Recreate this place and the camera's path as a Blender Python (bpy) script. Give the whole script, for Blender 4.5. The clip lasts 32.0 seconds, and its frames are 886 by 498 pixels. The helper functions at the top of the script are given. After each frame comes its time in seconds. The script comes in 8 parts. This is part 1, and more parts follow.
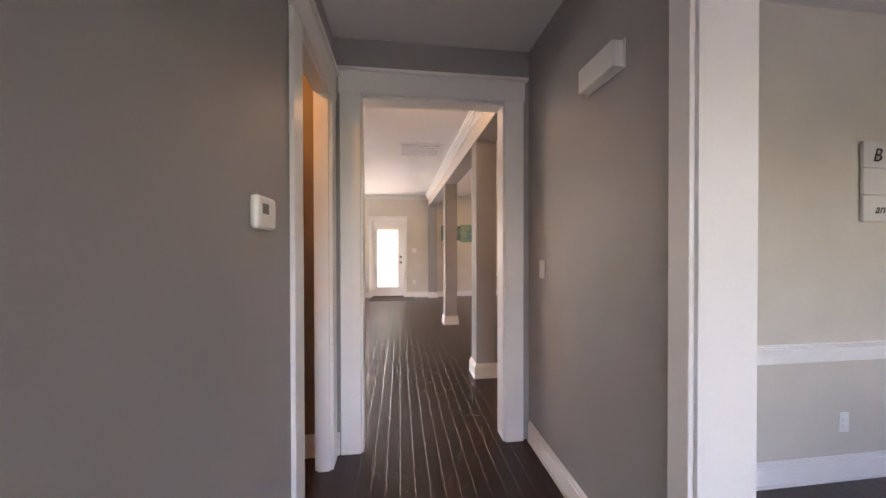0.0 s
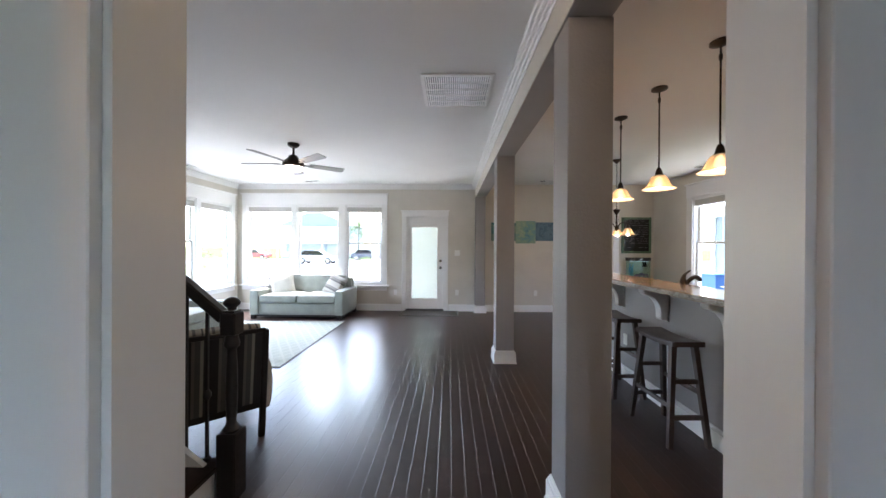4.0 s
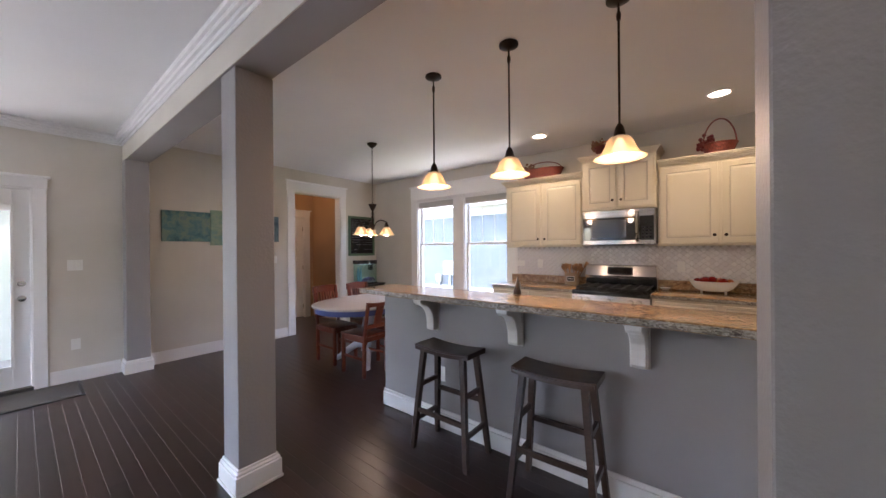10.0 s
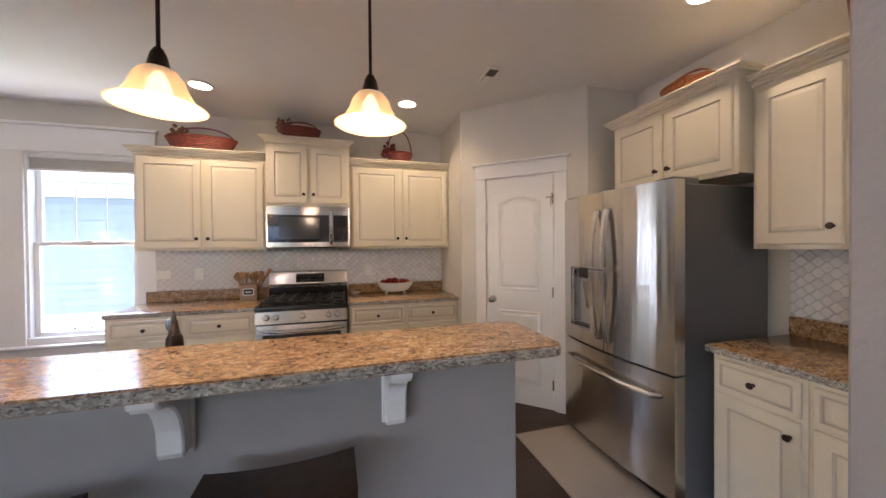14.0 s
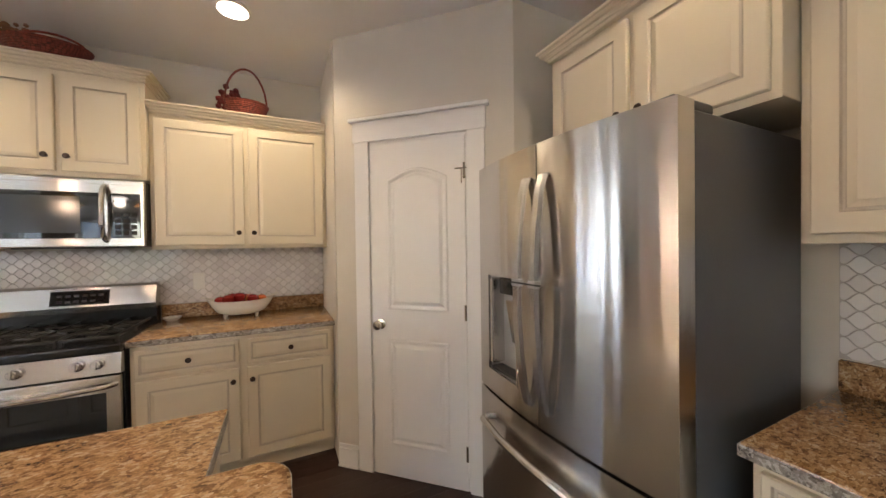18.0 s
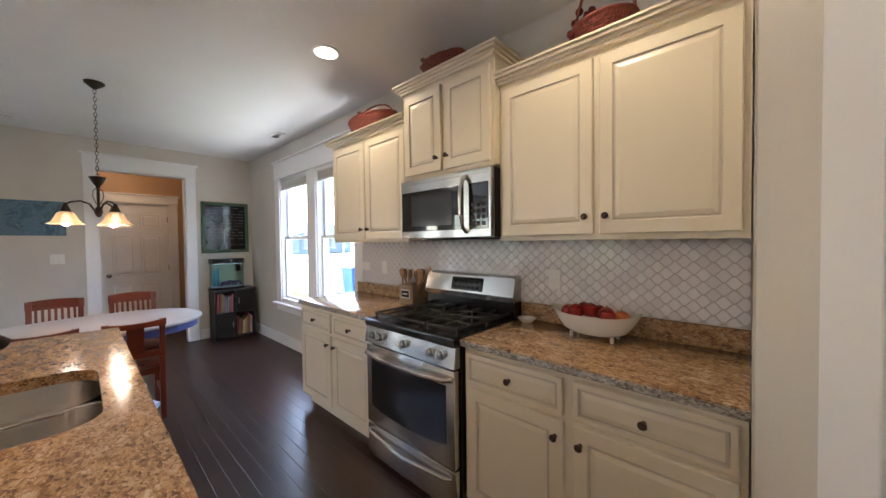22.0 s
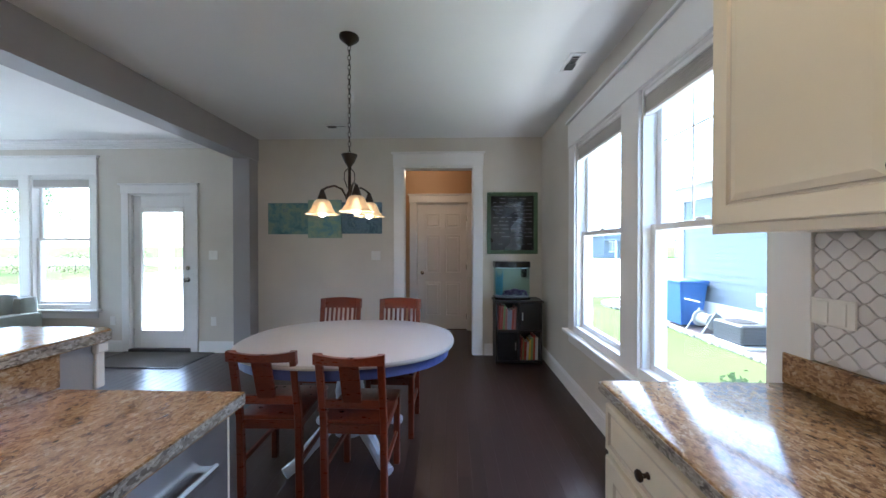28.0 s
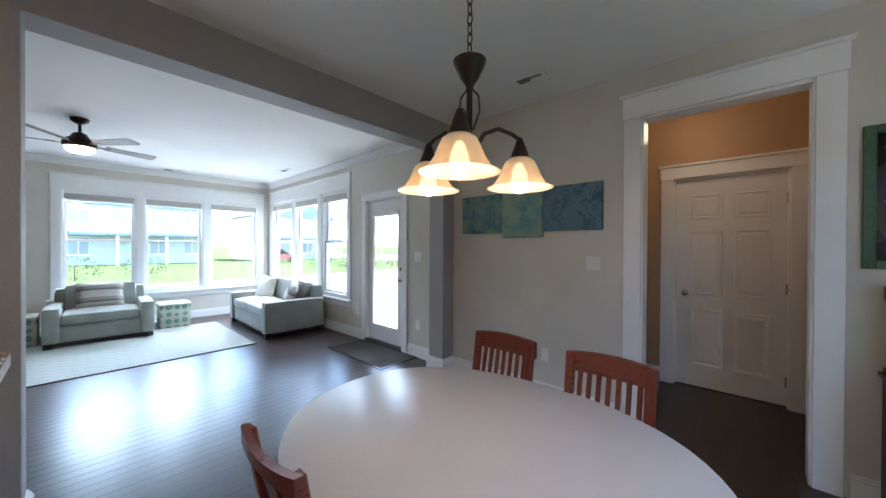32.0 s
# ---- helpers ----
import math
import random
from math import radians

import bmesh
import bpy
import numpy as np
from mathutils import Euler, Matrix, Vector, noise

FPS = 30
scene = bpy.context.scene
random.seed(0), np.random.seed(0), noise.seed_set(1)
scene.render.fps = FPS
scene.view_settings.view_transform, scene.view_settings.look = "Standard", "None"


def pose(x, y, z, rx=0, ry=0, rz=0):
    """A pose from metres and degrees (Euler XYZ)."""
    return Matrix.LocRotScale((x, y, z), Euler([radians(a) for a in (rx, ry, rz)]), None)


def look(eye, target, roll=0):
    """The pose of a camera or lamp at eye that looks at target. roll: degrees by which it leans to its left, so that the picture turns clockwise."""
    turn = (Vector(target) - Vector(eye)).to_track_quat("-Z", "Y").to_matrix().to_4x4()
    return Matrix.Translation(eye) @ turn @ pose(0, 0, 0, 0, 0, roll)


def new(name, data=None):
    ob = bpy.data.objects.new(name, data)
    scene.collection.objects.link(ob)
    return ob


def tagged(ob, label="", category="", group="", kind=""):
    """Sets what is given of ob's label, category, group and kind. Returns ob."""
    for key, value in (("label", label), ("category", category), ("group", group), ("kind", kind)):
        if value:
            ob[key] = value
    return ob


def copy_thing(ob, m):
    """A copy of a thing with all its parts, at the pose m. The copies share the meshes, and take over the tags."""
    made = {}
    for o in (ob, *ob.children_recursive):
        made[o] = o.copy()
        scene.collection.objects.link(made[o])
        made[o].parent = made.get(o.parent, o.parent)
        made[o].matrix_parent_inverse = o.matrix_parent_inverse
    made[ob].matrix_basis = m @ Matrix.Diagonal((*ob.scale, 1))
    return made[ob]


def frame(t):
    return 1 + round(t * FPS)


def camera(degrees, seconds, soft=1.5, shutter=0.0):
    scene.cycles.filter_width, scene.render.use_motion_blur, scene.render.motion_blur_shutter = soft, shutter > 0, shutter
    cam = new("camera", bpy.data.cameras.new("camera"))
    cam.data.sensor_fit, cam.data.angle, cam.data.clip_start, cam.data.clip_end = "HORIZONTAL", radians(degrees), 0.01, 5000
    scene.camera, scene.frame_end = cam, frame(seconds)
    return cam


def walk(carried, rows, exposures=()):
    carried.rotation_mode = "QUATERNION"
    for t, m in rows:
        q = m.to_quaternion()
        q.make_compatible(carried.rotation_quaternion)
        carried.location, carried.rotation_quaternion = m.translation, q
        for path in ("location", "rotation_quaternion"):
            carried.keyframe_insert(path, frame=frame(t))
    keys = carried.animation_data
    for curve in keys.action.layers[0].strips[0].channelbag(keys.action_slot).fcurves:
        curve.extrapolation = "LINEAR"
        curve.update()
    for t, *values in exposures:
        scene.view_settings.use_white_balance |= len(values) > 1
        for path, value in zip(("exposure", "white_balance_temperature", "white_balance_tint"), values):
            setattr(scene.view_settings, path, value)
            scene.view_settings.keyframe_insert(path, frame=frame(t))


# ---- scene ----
cam = camera(105.8, 32.0)
PATH = [
    (0, (1.268, 1.61, 1.364), (1.525, 3.593, 1.347), -0.1),
    (0.5, (1.366, 1.825, 1.349), (1.628, 3.808, 1.331), -0.1),
    (1, (1.46, 2.027, 1.357), (1.699, 4.013, 1.342), -0.2),
    (1.5, (1.477, 2.267, 1.361), (1.656, 4.259, 1.345), -0),
    (2, (1.489, 2.5, 1.347), (1.605, 4.497, 1.335), -0.1),
    (2.5, (1.536, 2.731, 1.358), (1.549, 4.731, 1.347), -0.1),
    (3, (1.54, 2.975, 1.353), (1.502, 4.975, 1.337), 0.1),
    (3.5, (1.534, 3.202, 1.352), (1.491, 5.202, 1.345), 0.3),
    (5.5, (1.38, 3.97, 1.36), (1.399, 5.97, 1.358), 0.4),
    (6, (1.367, 4.15, 1.365), (1.484, 6.146, 1.358), 0.3),
    (6.5, (1.325, 4.321, 1.358), (1.609, 6.301, 1.361), 0.4),
    (7, (1.257, 4.497, 1.353), (1.742, 6.438, 1.361), 0.3),
    (7.5, (1.202, 4.662, 1.36), (1.859, 6.551, 1.366), 0.2),
    (8, (1.188, 4.813, 1.402), (1.996, 6.642, 1.397), 0.1),
    (8.5, (1.158, 4.943, 1.438), (2.161, 6.673, 1.425), 0.2),
    (9, (1.158, 5.094, 1.408), (2.379, 6.678, 1.41), -0),
    (9.5, (1.199, 5.227, 1.407), (2.627, 6.628, 1.4), -0.4),
    (10, (1.29, 5.284, 1.392), (2.858, 6.525, 1.39), -0.5),
    (10.5, (1.347, 5.436, 1.41), (3.06, 6.468, 1.4), -0.2),
    (11, (1.403, 5.536, 1.427), (3.234, 6.34, 1.416), -0.5),
    (11.5, (1.535, 5.617, 1.43), (3.447, 6.204, 1.409), -0.7),
    (12, (1.664, 5.658, 1.446), (3.625, 6.049, 1.422), -0.6),
    (12.5, (1.736, 5.716, 1.456), (3.727, 5.904, 1.43), -0.6),
    (13, (1.828, 5.787, 1.45), (3.826, 5.711, 1.432), -0.5),
    (13.5, (1.916, 5.774, 1.436), (3.888, 5.444, 1.414), -0.5),
    (14, (2.028, 5.737, 1.427), (3.952, 5.189, 1.406), -0.5),
    (14.5, (2.135, 5.709, 1.438), (3.984, 4.947, 1.413), -0.5),
    (15, (2.253, 5.703, 1.445), (3.987, 4.708, 1.413), -0.6),
    (15.5, (2.353, 5.67, 1.448), (3.947, 4.463, 1.399), -0.7),
    (17.5, (2.79, 5.128, 1.409), (4.445, 4.006, 1.374), -0.8),
    (18, (2.881, 4.985, 1.405), (4.682, 4.114, 1.38), -0.8),
    (18.5, (3.013, 4.89, 1.384), (4.933, 4.332, 1.356), -0.5),
    (19, (3.168, 4.799, 1.383), (5.148, 4.523, 1.383), -0.5),
    (19.5, (3.273, 4.71, 1.388), (5.272, 4.778, 1.374), -0.5),
    (20, (3.428, 4.638, 1.406), (5.392, 5.016, 1.386), -0.4),
    (20.5, (3.576, 4.625, 1.4), (5.468, 5.274, 1.371), -0.4),
    (21, (3.714, 4.654, 1.411), (5.509, 5.535, 1.388), -0),
    (21.5, (3.844, 4.668, 1.405), (5.505, 5.782, 1.38), -0.1),
    (22, (3.94, 4.672, 1.401), (5.409, 6.029, 1.355), -0.7),
    (22.5, (4.08, 4.762, 1.406), (5.342, 6.313, 1.366), -0.3),
    (23, (4.184, 4.84, 1.421), (5.221, 6.55, 1.393), -0.1),
    (23.5, (4.315, 4.883, 1.417), (5.109, 6.718, 1.392), -0.2),
    (24, (4.409, 4.928, 1.399), (4.973, 6.847, 1.378), -0.2),
    (24.5, (4.467, 5.057, 1.383), (4.883, 7.013, 1.356), 0.2),
    (26.5, (4.69, 5.831, 1.398), (4.953, 7.813, 1.371), 0.3),
    (27, (4.704, 6.024, 1.384), (4.922, 8.011, 1.361), 0.1),
    (27.5, (4.725, 6.225, 1.383), (4.817, 8.223, 1.363), 0),
    (28, (4.721, 6.426, 1.362), (4.664, 8.425, 1.346), 0),
    (28.5, (4.704, 6.616, 1.37), (4.494, 8.605, 1.364), 0.1),
    (29, (4.727, 6.783, 1.371), (4.35, 8.747, 1.364), -0),
    (29.5, (4.746, 6.956, 1.369), (4.168, 8.871, 1.363), 0.1),
    (30, (4.721, 7.137, 1.369), (3.991, 8.998, 1.367), 0.2),
    (30.5, (4.711, 7.294, 1.369), (3.834, 9.091, 1.37), 0.3),
    (31, (4.725, 7.452, 1.372), (3.674, 9.154, 1.366), 0.3),
    (31.5, (4.734, 7.605, 1.369), (3.533, 9.205, 1.368), 0.3),
    (32, (4.703, 7.759, 1.374), (3.354, 9.235, 1.362), 0.3),
]
EXPO = [(0.0, 5.35, 8350, 32), (1.5, 5.55, 7750, 25), (3.0, 5.08, 6700, 16), (6.0, 4.47, 6300, 18), (9.0, 4.63, 6500, 23), (12.0, 5.0, 6400, 24), (15.0, 4.95, 6350, 20), (18.0, 5.15, 6550, 16), (20.0, 5.05, 6200, 15), (21.0, 4.88, 6150, 15), (24.0, 4.95, 5900, 14), (27.0, 4.83, 5650, 11), (29.0, 4.47, 5600, 10), (32.0, 4.4, 5800, 11)]
walk(cam, [(t, look(eye, target, roll)) for t, eye, target, roll in PATH], EXPO)

# ---- world, sun and lamps ----
world = bpy.data.worlds.new("sky")
scene.world = world
world.use_nodes = True
wn = world.node_tree.nodes
sky = wn.new("ShaderNodeTexSky")
sky.sky_type, sky.sun_disc = "NISHITA", False
sky.sun_elevation, sky.sun_rotation = radians(62), radians(-12.8)
sky.air_density, sky.dust_density = 1.0, 2.0
wn["Background"].inputs["Strength"].default_value = 0.11
world.node_tree.links.new(sky.outputs["Color"], wn["Background"].inputs["Color"])


def lamp(name, kind, energy, colour, m, **props):
    data = bpy.data.lights.new(name, kind)
    data.energy, data.color = energy, colour
    for key, value in props.items():
        if key == "radius":
            data.shadow_soft_size = value
        elif key == "angle":
            data.angle = value
        elif key == "size":
            data.shape, data.size, data.size_y = "RECTANGLE", value[0], value[1]
        elif key == "spot":
            data.spot_size, data.spot_blend = radians(value), 0.6
    ob = new(name, data)
    ob.matrix_world = m
    return ob


lamp("sun", "SUN", 1.0, (1.0, 0.95, 0.88), look((-4.8, 19.3, 18.7), (-2.6, 9.6, 0)), angle=radians(0.6))

# ---- materials ----


def ramp(nt, fac, stops):
    node = nt.nodes.new("ShaderNodeValToRGB")
    el = node.color_ramp.elements
    el[0].position, el[0].color = stops[0][0], (*stops[0][1], 1)
    el[1].position, el[1].color = stops[-1][0], (*stops[-1][1], 1)
    for pos, col in stops[1:-1]:
        e = el.new(pos)
        e.color = (*col, 1)
    nt.links.new(fac, node.inputs["Fac"])
    return node.outputs["Color"]


def coords(nt, scale=(1, 1, 1), source="Object", turn=(0, 0, 0)):
    tc, mp = nt.nodes.new("ShaderNodeTexCoord"), nt.nodes.new("ShaderNodeMapping")
    mp.inputs["Scale"].default_value = scale
    mp.inputs["Rotation"].default_value = turn
    nt.links.new(tc.outputs[source], mp.inputs["Vector"])
    return mp.outputs["Vector"]


def place_coords(nt, scale=(1, 1, 1)):
    geo, mp = nt.nodes.new("ShaderNodeNewGeometry"), nt.nodes.new("ShaderNodeMapping")
    mp.inputs["Scale"].default_value = scale
    nt.links.new(geo.outputs["Position"], mp.inputs["Vector"])
    return mp.outputs["Vector"]


def noise_of(nt, vec, scale, detail=3, rough=0.5, out="Fac"):
    n = nt.nodes.new("ShaderNodeTexNoise")
    n.inputs["Scale"].default_value, n.inputs["Detail"].default_value, n.inputs["Roughness"].default_value = scale, detail, rough
    nt.links.new(vec, n.inputs["Vector"])
    return n.outputs[out]


def blend(nt, a, b, fac, mode="MIX"):
    n = nt.nodes.new("ShaderNodeMix")
    n.data_type, n.blend_type = "RGBA", mode
    for sock, val in ((n.inputs[6], a), (n.inputs[7], b)):
        if isinstance(val, tuple):
            sock.default_value = (*val, 1)
        else:
            nt.links.new(val, sock)
    if isinstance(fac, (int, float)):
        n.inputs[0].default_value = fac
    else:
        nt.links.new(fac, n.inputs[0])
    return n.outputs[2]


def bump(nt, bsdf, height, strength, distance=0.01):
    b = nt.nodes.new("ShaderNodeBump")
    b.inputs["Strength"].default_value, b.inputs["Distance"].default_value = strength, distance
    nt.links.new(height, b.inputs["Height"])
    nt.links.new(b.outputs["Normal"], bsdf.inputs["Normal"])


def material(name, colour, rough=0.5, metal=0.0, coat=0.0, emit=None, power=0.0):
    m = bpy.data.materials.new(name)
    m.use_nodes = True
    b = m.node_tree.nodes["Principled BSDF"]
    b.inputs["Base Color"].default_value = (*colour, 1)
    b.inputs["Roughness"].default_value, b.inputs["Metallic"].default_value = rough, metal
    b.inputs["Coat Weight"].default_value = coat
    if emit:
        b.inputs["Emission Color"].default_value = (*emit, 1)
        b.inputs["Emission Strength"].default_value = power
    return m, m.node_tree, b


def painted(name, colour, rough=0.55, grain=260.0, relief=0.25, blotch=0.06):
    """Paint with a fine roller or orange-peel relief and faint uneven tone."""
    m, nt, b = material(name, colour, rough)
    v = place_coords(nt)
    low = noise_of(nt, v, 1.7, 3)
    dark = tuple(c * (1 - blotch) for c in colour)
    light = tuple(min(1, c * (1 + blotch)) for c in colour)
    nt.links.new(ramp(nt, low, [(0.3, dark), (0.7, light)]), b.inputs["Base Color"])
    if relief:
        bump(nt, b, noise_of(nt, v, grain, 2, 0.6), relief, 0.004)
    return m


GREY = painted("grey_wall_paint", (0.33, 0.314, 0.309), 0.52, 95, 0.16)
COLGREY = painted("grey_textured_paint", (0.32, 0.305, 0.302), 0.50, 62, 0.60)
BEIGE = painted("greige_wall_paint", (0.615, 0.575, 0.505), 0.5, 95, 0.14)
TAUPE = painted("taupe_wall_paint", (0.225, 0.180, 0.155), 0.5, 95, 0.14)
TAN = painted("tan_wall_paint", (0.42, 0.26, 0.14), 0.55, 95, 0.14)
WHITE = painted("white_trim_paint", (0.80, 0.79, 0.775), 0.32, 30, 0.03, 0.02)
CEIL = painted("ceiling_paint", (0.80, 0.792, 0.78), 0.75, 70, 0.12, 0.02)
CREAM = painted("cream_cabinet_paint", (0.71, 0.635, 0.495), 0.33, 40, 0.04, 0.03)
GLAZE = painted("cabinet_glaze_line", (0.56, 0.49, 0.39), 0.5, 40, 0.0, 0.1)


def wood(name, stops, scale=(1, 1, 1), rough=0.35, coat=0.0, vary=0.25, relief=0.1, grain=9.0, ripple=0.0):
    m, nt, b = material(name, stops[0][1], rough, coat=coat)
    v = coords(nt, scale)
    info = nt.nodes.new("ShaderNodeObjectInfo")
    off = nt.nodes.new("ShaderNodeVectorMath")
    off.operation = "MULTIPLY_ADD"
    nt.links.new(info.outputs["Random"], off.inputs[0])
    off.inputs[1].default_value = (37.0, 17.0, 5.0)
    nt.links.new(v, off.inputs[2])
    g = noise_of(nt, off.outputs["Vector"], grain, 6, 0.65)
    col = ramp(nt, g, stops)
    hs = nt.nodes.new("ShaderNodeHueSaturation")
    rng = nt.nodes.new("ShaderNodeMapRange")
    rng.inputs["To Min"].default_value, rng.inputs["To Max"].default_value = 1 - vary, 1 + vary
    nt.links.new(info.outputs["Random"], rng.inputs["Value"])
    nt.links.new(rng.outputs["Result"], hs.inputs["Value"])
    nt.links.new(col, hs.inputs["Color"])
    nt.links.new(hs.outputs["Color"], b.inputs["Base Color"])
    rr = nt.nodes.new("ShaderNodeMapRange")
    rr.inputs["To Min"].default_value, rr.inputs["To Max"].default_value = rough * (0.94 if ripple else 0.8), rough * (1.08 if ripple else 1.3)
    nt.links.new(noise_of(nt, v, 3.0, 3), rr.inputs["Value"])
    nt.links.new(rr.outputs["Result"], b.inputs["Roughness"])
    if ripple:
        # shallow scraping marks that run across the boards
        wide = nt.nodes.new("ShaderNodeMapping")
        wide.inputs["Scale"].default_value = (0.25, 6.0, 0.25)
        nt.links.new(off.outputs["Vector"], wide.inputs["Vector"])
        add = nt.nodes.new("ShaderNodeMath")
        add.operation, add.inputs[1].default_value = "MULTIPLY_ADD", ripple
        nt.links.new(noise_of(nt, wide.outputs["Vector"], 1.2, 1), add.inputs[0])
        add.inputs[2].default_value = 0.0
        bump(nt, b, add.outputs[0], relief, 0.004)
    elif relief:
        bump(nt, b, g, relief, 0.004)
    return m


FLOOR = wood("dark_walnut_floor", [(0.25, (0.023, 0.0112, 0.0090)), (0.55, (0.027, 0.0132, 0.0106)), (0.8, (0.032, 0.0158, 0.0126))], (14, 1.4, 14), 0.29, 0.0, 0.30, 0.05, 2.0, 1.0)
GAP = material("floor_joint", (0.016, 0.010, 0.009), 0.4)[0]
STOOLWOOD = wood("espresso_stool_wood", [(0.3, (0.026, 0.0125, 0.0075)), (0.7, (0.062, 0.031, 0.019))], (3, 3, 20), 0.35, 0.2)
CHERRY = wood("cherry_chair_wood", [(0.3, (0.075, 0.012, 0.0045)), (0.7, (0.17, 0.029, 0.009))], (6, 6, 30), 0.28, 0.3)
BLACKWOOD = wood("black_stained_wood", [(0.3, (0.008, 0.007, 0.007)), (0.7, (0.02, 0.016, 0.014))], (4, 4, 24), 0.42, 0.0)


def granite(name, tones, gloss=0.14):
    """Stretched crystals in five tones with uneven borders, fine pepper and drifting shade."""
    m, nt, b = material(name, tones[2], gloss, coat=0.06 if gloss < 0.2 else 0.0)
    v = place_coords(nt, (1.0, 0.55, 1.0))
    warp = nt.nodes.new("ShaderNodeVectorMath")
    warp.operation, warp.inputs[1].default_value = "MULTIPLY_ADD", (0.022, 0.022, 0.022)
    nt.links.new(noise_of(nt, v, 60, 3, 0.6, "Color"), warp.inputs[0])
    nt.links.new(v, warp.inputs[2])
    cell = nt.nodes.new("ShaderNodeTexVoronoi")
    cell.inputs["Scale"].default_value = 165
    nt.links.new(warp.outputs["Vector"], cell.inputs["Vector"])
    sep = nt.nodes.new("ShaderNodeSeparateColor")
    nt.links.new(cell.outputs["Color"], sep.inputs[0])
    drift = nt.nodes.new("ShaderNodeMath")
    drift.operation, drift.inputs[1].default_value = "MULTIPLY_ADD", 0.62
    nt.links.new(sep.outputs[0], drift.inputs[0])
    nt.links.new(ramp(nt, noise_of(nt, v, 26, 3, 0.6), [(0.3, (0.0, 0.0, 0.0)), (0.7, (0.38, 0.38, 0.38))]), drift.inputs[2])
    stops = list(zip((0.10, 0.26, 0.50, 0.72, 0.90), tones))
    col = ramp(nt, drift.outputs[0], stops)
    pepper = ramp(nt, noise_of(nt, v, 420, 2, 0.6), [(0.32, (0.30, 0.30, 0.30)), (0.55, (0.52, 0.52, 0.52)), (0.75, (0.64, 0.64, 0.64))])
    nt.links.new(blend(nt, col, pepper, 0.7, "OVERLAY"), b.inputs["Base Color"])
    return m


GRANITE = granite("gold_brown_granite", ((0.085, 0.047, 0.029), (0.21, 0.116, 0.056), (0.355, 0.212, 0.102), (0.445, 0.285, 0.150), (0.54, 0.42, 0.28)))
# Same stone; the edge's lack of warm reflection is put into greyer tones.
GRANITE_EDGE = granite("granite_greyed_edge", ((0.055, 0.045, 0.038), (0.17, 0.145, 0.12), (0.33, 0.295, 0.25), (0.45, 0.42, 0.37), (0.60, 0.57, 0.51)), 0.38)


def steel(name, colour, rough, wave=0.0):
    """Brushed steel: reflections stretch upright, as on horizontally brushed sheet."""
    m, nt, b = material(name, colour, rough, 1.0)
    v = coords(nt, (3, 3, 420))
    n = noise_of(nt, v, 3.0, 4, 0.7)
    rr = nt.nodes.new("ShaderNodeMapRange")
    rr.inputs["To Min"].default_value, rr.inputs["To Max"].default_value = rough * 0.85, rough * 1.2
    nt.links.new(n, rr.inputs["Value"])
    nt.links.new(rr.outputs["Result"], b.inputs["Roughness"])
    tg = nt.nodes.new("ShaderNodeTangent")
    tg.direction_type, tg.axis = "RADIAL", "Z"
    nt.links.new(tg.outputs["Tangent"], b.inputs["Tangent"])
    b.inputs["Anisotropic"].default_value, b.inputs["Anisotropic Rotation"].default_value = 0.97, 0.25
    if wave:
        bp = nt.nodes.new("ShaderNodeBump")
        bp.inputs["Strength"].default_value, bp.inputs["Distance"].default_value = wave, 0.004
        nt.links.new(noise_of(nt, coords(nt, (7, 7, 0.35)), 1.6, 1, 0.4), bp.inputs["Height"])
        nt.links.new(bp.outputs["Normal"], b.inputs["Normal"])
    return m


STEEL = steel("brushed_stainless", (0.60, 0.58, 0.56), 0.20, 1.0)
STEELH = steel("brushed_stainless_trim", (0.60, 0.58, 0.56), 0.20)
NICKEL = material("satin_nickel", (0.50, 0.47, 0.43), 0.25, 1.0)[0]
BRONZE = material("oil_rubbed_bronze", (0.035, 0.024, 0.018), 0.35, 0.7)[0]
BLACK = material("black_enamel", (0.01, 0.01, 0.011), 0.22)[0]
IRON = material("cast_iron", (0.018, 0.017, 0.017), 0.6)[0]
DARKGLASS = material("dark_oven_glass", (0.012, 0.012, 0.014), 0.04, coat=0.5)[0]
FRIDGESIDE = painted("grey_appliance_side", (0.11, 0.11, 0.115), 0.4, 180, 0.15)
PLASTIC = material("white_plastic", (0.78, 0.77, 0.73), 0.35)[0]


def glass(name, tint=(0.96, 0.98, 0.97)):
    m, nt, b = material(name, tint, 0.0)
    nt.nodes.remove(b)
    tr, gl, mix = nt.nodes.new("ShaderNodeBsdfTransparent"), nt.nodes.new("ShaderNodeBsdfGlossy"), nt.nodes.new("ShaderNodeMixShader")
    tr.inputs["Color"].default_value = (*tint, 1)
    gl.inputs["Roughness"].default_value = 0.02
    lw, pw, ml = nt.nodes.new("ShaderNodeLayerWeight"), nt.nodes.new("ShaderNodeMath"), nt.nodes.new("ShaderNodeMath")
    pw.operation, pw.inputs[1].default_value = "POWER", 4.0
    ml.operation, ml.inputs[1].default_value, ml.inputs[2].default_value = "MULTIPLY_ADD", 0.35, 0.03
    nt.links.new(lw.outputs["Facing"], pw.inputs[0])
    nt.links.new(pw.outputs[0], ml.inputs[0])
    nt.links.new(ml.outputs[0], mix.inputs["Fac"])
    nt.links.new(tr.outputs["BSDF"], mix.inputs[1])
    nt.links.new(gl.outputs["BSDF"], mix.inputs[2])
    nt.links.new(mix.outputs["Shader"], nt.nodes["Material Output"].inputs["Surface"])
    return m


GLASS = glass("window_glass")


